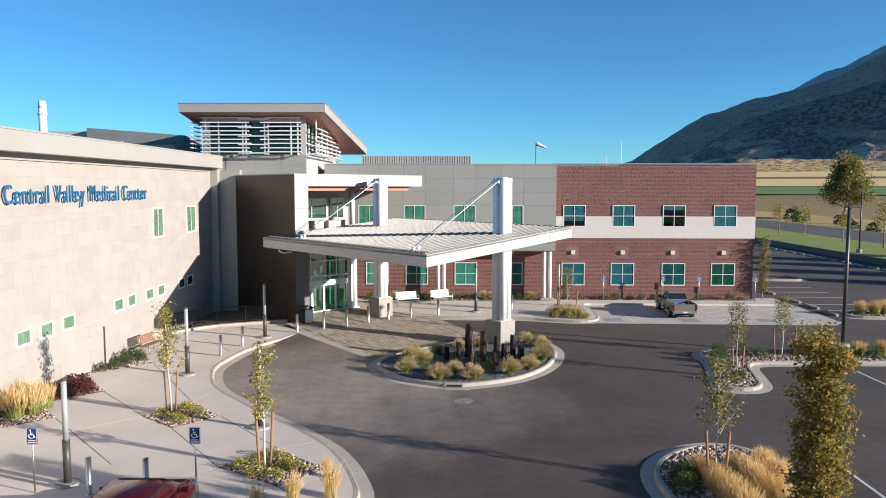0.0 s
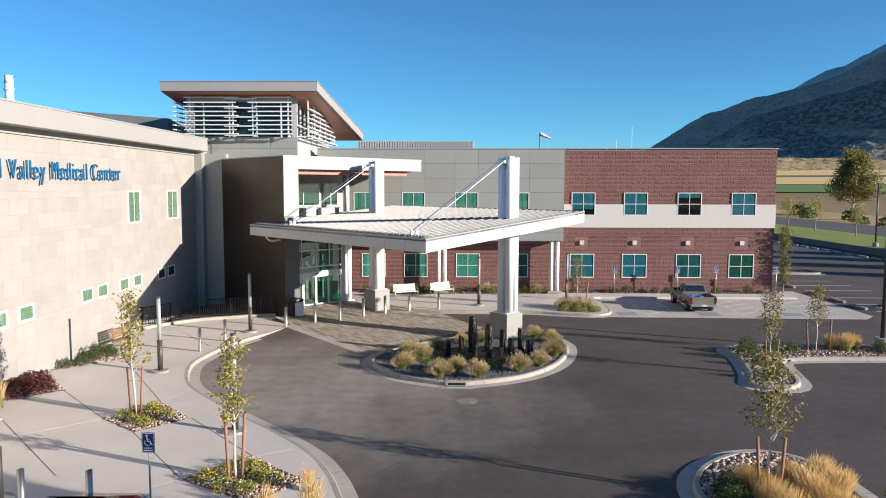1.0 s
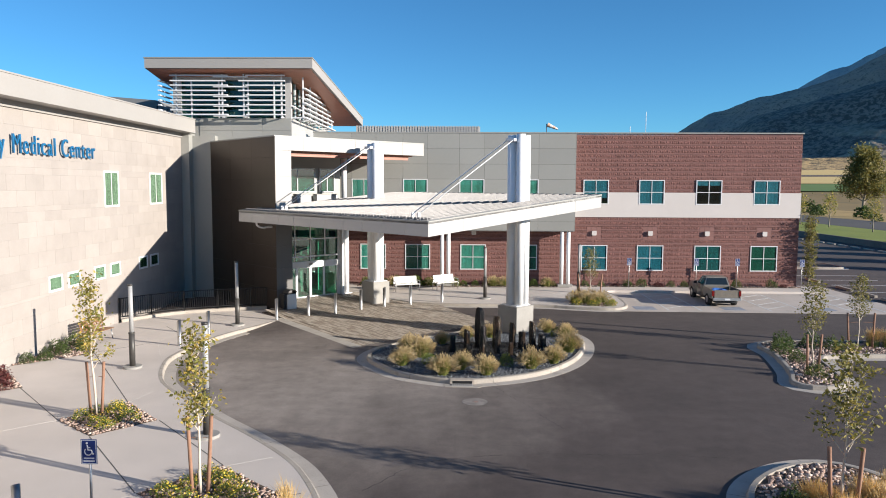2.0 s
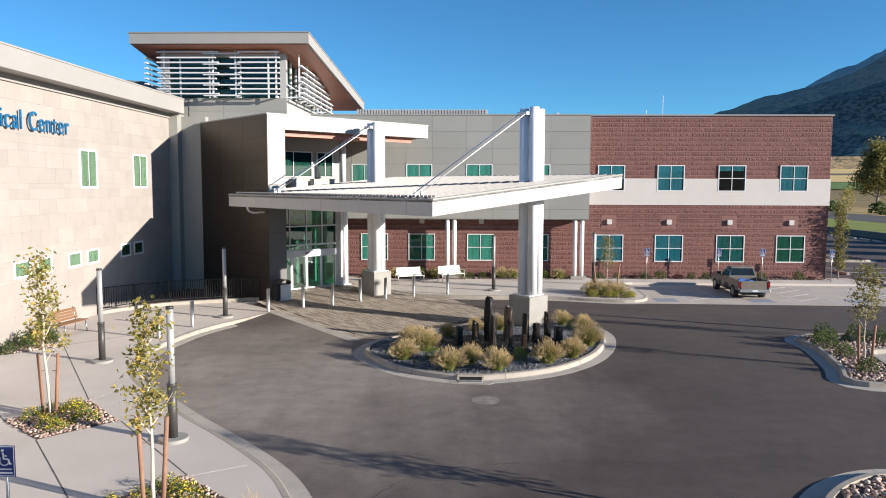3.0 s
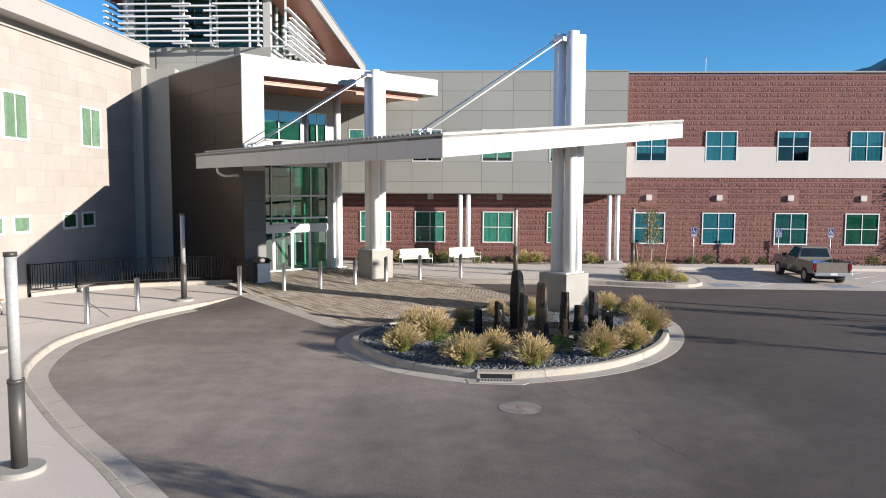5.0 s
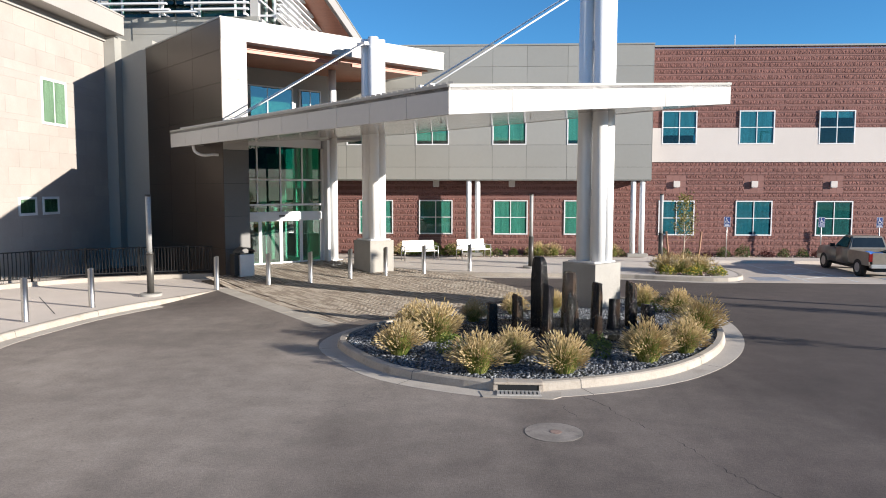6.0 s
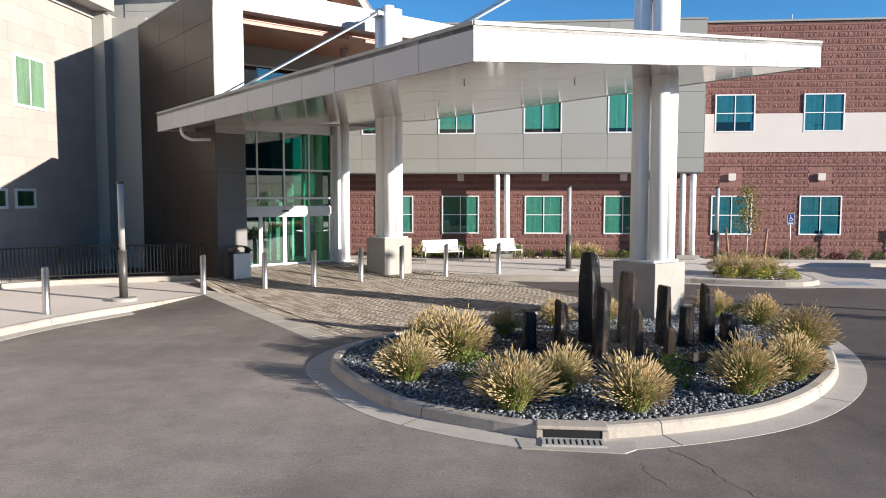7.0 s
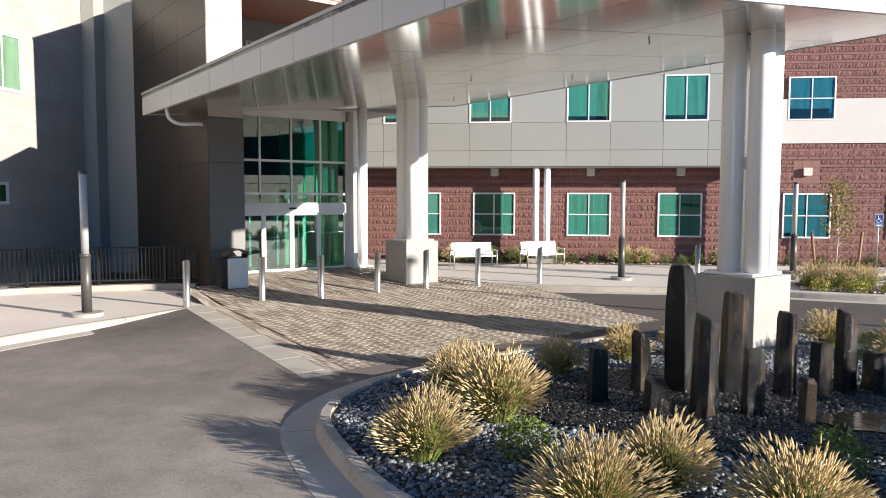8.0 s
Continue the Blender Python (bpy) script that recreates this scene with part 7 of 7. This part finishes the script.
for s in (-1, 1):
    pts = [(-0.4, s * 0.825, 1.12), (0.72, s * 0.825, 1.12), (0.24, s * 0.675, 1.57), (-0.34, s * 0.675, 1.57)]
    quad_part("side_window", pts if s < 0 else pts[::-1], BLACK_GLASS, truck)
    part("bed_side", boxed(-2.35, -0.57, s * 0.86 - 0.05 * (s > 0), s * 0.86 + 0.05 * (s < 0), 0.5, 1.06, bevel=0.015), TAN_PAINT, truck)
    part("tail_lamp", boxed(-2.4, -2.34, s * 0.8 - 0.07, s * 0.8 + 0.07, 0.68, 1.0, bevel=0.01), TAIL, truck, "red tail lamp")
    part("mirror", boxed(0.62, 0.72, s * 0.98 - 0.1, s * 0.98 + 0.1, 1.08, 1.24, bevel=0.02), BLACK_METAL, truck)
    part("headlamp", boxed(2.6, 2.7, s * 0.62 - 0.13, s * 0.62 + 0.13, 0.68, 0.86, bevel=0.01), WHITE_PAINT, truck)
    for x in (-1.45, 1.75):
        wheel(truck, x, s * 0.76, 0.36, 0.24, s)
part("bed_floor", boxed(-2.3, -0.56, -0.8, 0.8, 0.5, 0.56), BLACK_METAL, truck)
part("tailgate", boxed(-2.38, -2.33, -0.72, 0.72, 0.52, 1.04, bevel=0.012), TAN_PAINT, truck)
part("bumper", boxed(-2.56, -2.4, -0.84, 0.84, 0.42, 0.58, bevel=0.02), STEEL, truck, "bright steel rear bumper")
part("number_plate", boxed(-2.575, -2.562, -0.16, 0.16, 0.46, 0.56), WHITE_PAINT, truck, "blank pale number plate")
part("chassis", boxed(-2.3, 2.5, -0.6, 0.6, 0.25, 0.45), BLACK_METAL, truck)
tarp = thing("blue_load", "crumpled blue tarpaulin in the truck bed", "tarpaulin", m=pose(16.05, 47.75, 0.012, 0, 0, 88.5) @ Matrix.Scale(0.95, 4))
bm = bmesh.new()
bmesh.ops.create_grid(bm, x_segments=12, y_segments=12, size=0.5, matrix=pose(-1.25, 0.1, 0.95))
for v in bm.verts:
    v.co.z += 0.14 * noise.noise(v.co * 3.0) - 0.25 * max(0, (v.co.xy - Vector((-1.25, 0.1))).length - 0.3)
bmesh.ops.solidify(bm, geom=bm.faces, thickness=0.02)
part("sheet", bm, rough_surface("blue_tarp", (0.03, 0.12, 0.4), (0.05, 0.16, 0.48), 0.5, big=4, fine=10, bumps=0.3, dist=0.03), tarp)

car = thing("red_car", "dark red hatchback parked by the pavement", "car", m=pose(-7.05, 14.55, 0.0, 0, 0, 91) @ Matrix.Scale(1.1, 4))
part("body", loft([sect(-2.05, 0.74, 0.35, 0.85, 0.1, 0.9), sect(-1.9, 0.84, 0.28, 1.0, 0.08, 0.93), sect(-0.8, 0.87, 0.26, 1.0, 0.08, 0.95), sect(0.6, 0.87, 0.26, 0.98, 0.08, 0.95), sect(1.5, 0.85, 0.28, 0.9, 0.1, 0.92), sect(2.0, 0.76, 0.32, 0.74, 0.12, 0.9), sect(2.12, 0.66, 0.38, 0.62, 0.1, 0.9)]), RED_PAINT, car)
part("cabin", loft([sect(-1.85, 0.7, 0.95, 1.02, 0.02, 0.95), sect(-1.45, 0.74, 0.95, 1.36, 0.08, 0.8), sect(-0.7, 0.75, 0.95, 1.48, 0.09, 0.78), sect(0.1, 0.76, 0.94, 1.46, 0.09, 0.77), sect(0.45, 0.76, 0.94, 1.33, 0.08, 0.8), sect(1.1, 0.72, 0.9, 0.98, 0.02, 0.95)]), RED_PAINT, car)
quad_part("windscreen", [(1.02, -0.62, 1.02), (1.02, 0.62, 1.02), (0.42, 0.52, 1.36), (0.42, -0.52, 1.36)], BLACK_GLASS, car)
for s in (-1, 1):
    pts = [(-1.2, s * 0.745, 1.05), (0.6, s * 0.745, 1.04), (0.2, s * 0.615, 1.36), (-0.9, s * 0.615, 1.38)]
    quad_part("side_window", pts if s < 0 else pts[::-1], BLACK_GLASS, car)
    part("mirror", boxed(0.55, 0.68, s * 0.93 - 0.09, s * 0.93 + 0.09, 0.98, 1.1, bevel=0.03), RED_PAINT, car)
    part("headlamp", boxed(1.95, 2.08, s * 0.55 - 0.14, s * 0.55 + 0.14, 0.58, 0.7, bevel=0.02), WHITE_PAINT, car)
    for x in (-1.35, 1.3):
        wheel(car, x, s * 0.76, 0.32, 0.22, s)

# ---- beyond the car park ----
def along(s, y):
    """A place beside the highway: s metres beyond the lot's edge, at y."""
    return (49.5 + s, y)
def ribbon(name, s0, s1, z0, z1, mat, label, cat, y0=-230, y1=420):
    bm = bmesh.new()
    prev = None
    for i in range(45):
        y = y0 + (y1 - y0) * i / 44
        a, b = along(s0, y), along(s1, y)
        cur = (bm.verts.new((*a, z0)), bm.verts.new((*b, z1)), bm.verts.new((*b, -0.5)), bm.verts.new((*a, -0.5)))
        if prev:
            for k, j in ((0, 1), (1, 2), (3, 0)):
                bm.faces.new((prev[k], prev[j], cur[j], cur[k]))
        prev = cur
    return tagged(part(name, bm, mat), label, cat, kind="structure")
ribbon("retaining_kerb", -0.3, 0.0, 0.75, 0.75, rough_surface("weathered_wall", (0.13, 0.11, 0.095), (0.2, 0.17, 0.15), 0.9, big=0.3, fine=4), "low brown-grey retaining wall at the lot's edge", "retaining wall")
ribbon("lawn", 0.0, 12.0, 0.72, 0.85, LAWN, "bright green mown roadside lawn", "lawn")
ribbon("highway", 12.0, 27.0, 0.86, 0.87, rough_surface("pale_asphalt", (0.075, 0.066, 0.061), (0.1, 0.089, 0.082), 0.9, big=0.1, fine=8, bumps=0.0), "two-lane asphalt highway behind the lawn", "road")
ribbon("verge", 27.0, 60.0, 0.6, 0.5, rough_surface("dry_verge", (0.36, 0.23, 0.07), (0.55, 0.37, 0.14), 0.95, big=0.12, fine=1.5, bumps=0.0, stain=(0.3, 0.58, (0.2, 0.16, 0.06))), "dry golden-brown roadside verge", "verge")
def field(name, r0, r1, a0, a1, mat, label, lift=0.6, climb=0.0):
    bm = bmesh.new()
    prev = None
    for i in range(61):
        a = math.radians(a0 + (a1 - a0) * i / 60)
        cur = []
        for k in range(6):
            r = r0 + (r1 - r0) * k / 5
            x, y = r * math.sin(a), r * math.cos(a)
            cur.append(bm.verts.new((x, y, rise(x, y) + lift + climb * (k / 5) * (1 + 0.5 * noise.noise(Vector((x, y, 0)) * 0.008)))))
        if prev:
            for k in range(5):
                bm.faces.new((prev[k], prev[k + 1], cur[k + 1], cur[k]))
        prev = cur
    tagged(part(name, bm, mat), label, "field", kind="structure")
field("crop_field", 500, 640, 21, 60, CROP, "flat irrigated green crop field")
# fields out of view across the highway, added for the entrance glass to mirror
field("crop_field", 112, 520, 93, 135, CROP, "green crop field across the highway")
field("dark_field", 900, 2250, 93, 135, SOIL, "dark land added below the mirrored ridge")
field("stubble_field", 650, 890, 15, 60, STRAW, "pale yellow stubble field")
field("dark_field", 895, 985, 15, 60, SOIL, "dark ploughed strip between stubble fields")
field("stubble_field", 990, 1500, 12, 60, STRAW, "pale yellow stubble field on the slope")
far_tree = tree_kind("roadside_tree", 17, 8.6, 0.18, 1.2, 28, 3.3, 0.45, LEAF_DUSTY, 13000, 0.15, BARK, cluster=0.9)
tagged(copy_thing(far_tree, pose(103.5, 190.0, 0.3, 0, 0, 10) @ Matrix.Scale(1.9, 4)), "tall leafy green tree at the car park's edge")
# the row goes on beside the lot and shades it
for s, y, k in ((8.4, 58, 0.72), (8.2, 66, 0.8), (8.6, 74, 0.7), (8.3, 81.5, 0.75)):
    tagged(copy_thing(far_tree, pose(*along(s, y), 0.75, 0, 0, y * 11) @ Matrix.Scale(k, 4)), "leafy green tree on the roadside lawn", "", "roadside trees")
small_tree = tree_kind("roadside_tree", 18, 4.2, 0.09, 1.3, 12, 1.4, 0.8, LEAF_TURNING, 500, 0.12, BARK, cluster=0.6)
for s, y, k in ((8.1, 125.6, 1.15), (8.6, 117.2, 1.15), (8.4, 105, 1.0), (8.2, 94.5, 1.45), (8.2, 140, 1.2)):
    tagged(copy_thing(small_tree, pose(*along(s, y), 0.75, 0, 0, y * 7) @ Matrix.Scale(k, 4)), "thin young tree on the roadside lawn", "", "roadside trees")
drop([far_tree, small_tree])
bush = [shrub_kind(s, LEAF_GREEN, 260, 0.7, 0.09) for s in (41, 42)]
place(bush, [(*along(rng.uniform(29, 40), y), 0.5, rng.uniform(2.0, 4.5)) for y in range(90, 400, 9)], "dark scrub bush along the highway verge", "verge bushes", rng)
drop(bush)

# ---- mountain ----
def mountain(profile, r0, r1, seed, label, mat, relief=1.0):
    """A slope that climbs from r0 to a crest of the profile's heights (by bearing) and falls behind it."""
    vs, fs = [], []
    na, nr = 260, 70
    lo, hi = profile[0][0], profile[-1][0]
    for i in range(na):
        a = lo + (hi - lo) * i / (na - 1)
        top = 0.0
        for (a0, h0), (a1, h1) in zip(profile, profile[1:]):
            if a0 <= a <= a1:
                top = h0 + (h1 - h0) * (a - a0) / (a1 - a0)
        for k in range(nr):
            f = k / (nr - 1)
            r = r0 + (r1 - r0) * f
            x, y = r * math.sin(radians(a)), r * math.cos(radians(a))
            q = Vector((x * 0.0011, y * 0.0011, seed))
            ridged = 1 - abs(noise.fractal(q * 2.2, 0.9, 2.0, 5))
            g = min(1.0, f / 0.8)
            h = top * (0.25 * g + 0.75 * g * g * (3 - 2 * g) if f < 0.8 else 1 - (f - 0.8) * 2)
            bulge = 4 * g * (1 - g)
            h += relief * (top * 0.16 * (ridged - 0.72) * bulge + top * 0.1 * bulge * noise.noise(q * 1.3))
            h += relief * (3 + 5 * g) * noise.fractal(Vector((x, y, seed)) * 0.011, 1.0, 2.0, 4)
            base = rise(x, y)
            vs.append((x, y, max(h, base - 3) if f > 0.02 else base - 6))
    for i in range(na - 1):
        for k in range(nr - 1):
            q = i * nr + k
            fs.append((q, q + nr, q + nr + 1, q + 1))
    tagged(part("mountain", mesh_of("mountain", vs, fs, True), mat), label, "mountain", kind="structure")


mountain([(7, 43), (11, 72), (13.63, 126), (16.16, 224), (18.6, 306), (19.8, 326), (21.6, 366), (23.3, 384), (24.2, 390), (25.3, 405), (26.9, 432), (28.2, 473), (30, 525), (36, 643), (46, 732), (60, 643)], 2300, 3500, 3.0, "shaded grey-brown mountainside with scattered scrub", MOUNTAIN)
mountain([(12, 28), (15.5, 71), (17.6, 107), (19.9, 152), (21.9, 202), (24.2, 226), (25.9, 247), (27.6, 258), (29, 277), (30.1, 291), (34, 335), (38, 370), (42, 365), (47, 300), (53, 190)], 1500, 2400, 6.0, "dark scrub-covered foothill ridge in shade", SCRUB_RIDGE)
mountain([(20, 317), (22, 417), (24.2, 518), (25.3, 574), (26.5, 623), (27.65, 647), (29.05, 701), (30, 737), (36, 864), (50, 944)], 3600, 4600, 9.0, "farther mountain ridge behind the first, haze painted into its colour", HAZED_RIDGE)
# dark slope colours stand in for a ridge with the sun behind it
mountain([(78, 130), (86, 205), (94, 235), (101, 262), (107, 290), (112, 268), (117, 240), (123, 265), (131, 295), (142, 240), (156, 150)], 2300, 3300, 12.0, "mountain ridge mirrored in the entrance glass, painted dark as backlit", scrub("backlit_ridge", (0.07, 0.075, 0.06), (0.1, 0.1, 0.08), (0.035, 0.045, 0.03), 0.5, 0.0))
TAN_HILL = scrub("tan_foothill", (0.45, 0.29, 0.125), (0.56, 0.375, 0.17), (0.1, 0.075, 0.045), 0.45, 0.0)
field("foothill_slope", 1380, 1560, 20, 60, TAN_HILL, "tan sunlit foothill slope dotted with dark brush", 0.6, 19)

# ---- pieces of walls and paving ----
def cut_rows(x0, x1, z0, z1, w, h, holes, stagger):
    """Pieces of a bonded wall, cut round the openings."""
    cuts = sorted({z for q in holes for z in (q[2], q[3]) if z0 < z < z1})
    out, row, z = [], 0, z0
    while z < z1 - 0.01:
        top = min(z + (h[row % len(h)] if isinstance(h, tuple) else h), z1)
        bands, a = [], z
        for c in cuts:
            if a + 0.03 < c < top - 0.03:
                bands.append((a, c))
                a = c
        bands.append((a, top))
        for b0, b1 in bands:
            mid = (b0 + b1) / 2
            x = x0 - (w / 2 if row % 2 and stagger else 0)
            while x < x1:
                segs = [(max(x, x0), min(x + w, x1))]
                for q in holes:
                    if q[2] < mid < q[3]:
                        segs = [s for u, v in segs for s in ((u, min(v, q[0])), (max(u, q[1]), v)) if s[1] - s[0] > 0.03]
                out += [(u, v, b0, b1) for u, v in segs if v - u > 0.03]
                x += w
        z, row = top, row + 1
    return out


def wall_pieces(name, rects, w, h, depth, y, mat, mat_joined, parent, m, gap, pick, rough=0.0, seed=1):
    g = random.Random(seed)
    full = mesh_of(name, [(-w / 2 + gap, 0, -h / 2 + gap), (w / 2 - gap, 0, -h / 2 + gap), (w / 2 - gap, 0, h / 2 - gap), (-w / 2 + gap, 0, h / 2 - gap), (-w / 2 + gap * 2, -depth, -h / 2 + gap * 2), (w / 2 - gap * 2, -depth * (1 - rough), -h / 2 + gap * 2), (w / 2 - gap * 2, -depth, h / 2 - gap * 2), (-w / 2 + gap * 2, -depth * (1 - rough), h / 2 - gap * 2), (0, -depth * (1 + rough), 0)], [(0, 1, 5, 4), (1, 2, 6, 5), (2, 3, 7, 6), (3, 0, 4, 7), (4, 5, 8), (5, 6, 8), (6, 7, 8), (7, 4, 8)])
    vs, fs, count = [], [], 0
    pm = parent.matrix_basis.inverted() @ m
    for x0, x1, z0, z1 in rects:
        whole = abs(x1 - x0 - w) < 1e-4 and abs(z1 - z0 - h) < 1e-4
        if whole and count < 300 and pick((x0 + x1) / 2, (z0 + z1) / 2):
            o = part(name, full, mat, parent)
            o.matrix_basis = pm @ pose((x0 + x1) / 2, y, (z0 + z1) / 2, 0, 0, 180 * 0)
            count += 1
            continue
        b = len(vs)
        e = min(gap, (x1 - x0) / 5, (z1 - z0) / 5)
        d = [depth * (1 - rough * g.random()) for _ in range(4)] + [depth * (1 + rough * g.uniform(-0.3, 1.0))]
        cx, cz = g.uniform(0.35, 0.65), g.uniform(0.35, 0.65)
        ex = e * 0.3
        vs += [(x0 + ex, y, z0 + e), (x1 - ex, y, z0 + e), (x1 - ex, y, z1 - e), (x0 + ex, y, z1 - e)]
        e2 = e * 2
        vs += [(x0 + ex * 2, y - d[0], z0 + e2), (x1 - ex * 2, y - d[1], z0 + e2), (x1 - ex * 2, y - d[2], z1 - e2), (x0 + ex * 2, y - d[3], z1 - e2), (x0 + (x1 - x0) * cx, y - d[4], z0 + (z1 - z0) * cz)]
        fs += [(b, b + 1, b + 5, b + 4), (b + 1, b + 2, b + 6, b + 5), (b + 2, b + 3, b + 7, b + 6), (b + 3, b, b + 4, b + 7)]
        fs += [(b + 4, b + 5, b + 8), (b + 5, b + 6, b + 8), (b + 6, b + 7, b + 8), (b + 7, b + 4, b + 8)]
    o = part(name + "s", mesh_of(name + "s", vs, fs), mat_joined, parent)
    o.matrix_basis = pm
    tagged(o, kind="stuff")


I4 = Matrix.Identity(4)
STONE_J = rough_surface("limestone_joined", (0.35, 0.312, 0.284), (0.4, 0.358, 0.328), 0.75, big=0.9, fine=18, bumps=0.1, dist=0.004, vary=0.1, island=True, grain=0.14)
wall_pieces("stone_panel", cut_rows(-30, 47.4, -0.1, 9.74, 1.22, 0.615, wing_holes, True), 1.22, 0.615, 0.007, 0.03, STONE, STONE_J, wing, wing.matrix_basis.copy(), 0.0018, lambda x, z: x > 24, 0.0)
band_hole = [(8.4, 23.78, 4.83, 6.53)]
over = [(-9.2, 8.33, 3.9, 10.5)]
# courses of rough split block alternate with low smooth ones; smooth squares stand behind the wall lamps
patches = [(x - 0.5, x + 0.5, 3.28, 4.195) for x in (9.83, 13.65, 17.5, 21.4)]
holes = brick_holes + band_holes + band_hole + over + patches


def split_mesh(rects, g, nx=8, nz=3):
    """Broken block faces: a grid of points pushed in and out, flat sides."""
    vs, fs = [], []
    for x0, x1, z0, z1 in rects:
        b = len(vs)
        for k in range(nz + 1):
            for i in range(nx + 1):
                rim = i in (0, nx) or k in (0, nz)
                u, v = i / nx, k / nz
                if not rim:
                    u, v = u + g.uniform(-0.4, 0.4) / nx, v + g.uniform(-0.3, 0.3) / nz
                d = g.uniform(0.014, 0.024) if rim else g.uniform(0.019, 0.042)
                vs.append((x0 + (x1 - x0) * u, -d, z0 + (z1 - z0) * v))
        for k in range(nz):
            for i in range(nx):
                q = b + k * (nx + 1) + i
                fs += [(q, q + 1, q + nx + 2), (q, q + nx + 2, q + nx + 1)]
        c = len(vs)
        ring = [b + i for i in range(nx + 1)] + [b + nz * (nx + 1) + i for i in range(nx, -1, -1)]
        vs += [(x0, 0, z0), (x1, 0, z0), (x1, 0, z1), (x0, 0, z1)]
        fs += [tuple([c, c + 1] + ring[nx::-1]), tuple([c + 2, c + 3] + ring[:nx:-1])]
    return vs, fs


g = random.Random(8)
rough_rects, smooth_rects = [], []
for q in cut_rows(-9, 23.72, 0.08, 10.48, 0.406, (0.204, 0.1), holes, True):
    (rough_rects if ((q[2] + q[3]) / 2 - 0.08) % 0.304 < 0.204 else smooth_rects).append(q)
trim = lambda q: (q[0] + 0.001, q[1] - 0.001, q[2] + 0.006, q[3] - 0.006)
faces4 = [mesh_of("block", *split_mesh([(-0.202, 0.202, -0.096, 0.096)], g, 5, 3)) for _ in range(6)]
rest = []
count = 0
for q in rough_rects:
    if count < 300 and abs(q[1] - q[0] - 0.406) < 1e-4 and abs(q[3] - q[2] - 0.204) < 1e-4 and 8.4 < q[0] < 18.5 and q[3] < 4.8:
        o = part("block", faces4[g.randrange(6)], BLOCK, north)
        o.location = ((q[0] + q[1]) / 2, BY, (q[2] + q[3]) / 2)
        count += 1
    else:
        rest.append(trim(q))
o = part("blocks", mesh_of("blocks", *split_mesh(rest, g)), BLOCK_JOINED, north)
o.location = (0, BY, 0)
tagged(o, kind="stuff")
for q in patches:
    smooth_rects += cut_rows(*q, 0.334, 0.305, [], False)
wall_pieces("smooth_block", smooth_rects, 0.406, 0.1, 0.018, BY, SMOOTH, SMOOTH_JOINED, north, I4, 0.006, lambda x, z: 8.4 < x < 18.5 and z < 4.8, 0.0)
pave = mesh_of("paver", [(e if k in (0, 3) else pw - e, e if k in (0, 1) else pl_len - e, z) for e, z in ((0.0, -0.006), (0.0025, 0.0)) for k in range(4)], [(4, 5, 6, 7), (0, 1, 5, 4), (1, 2, 6, 5), (2, 3, 7, 6), (3, 0, 4, 7)])
for x, y, z in near:
    o = part("paver", pave, PAVER, court)
    o.location = (x, y, z)
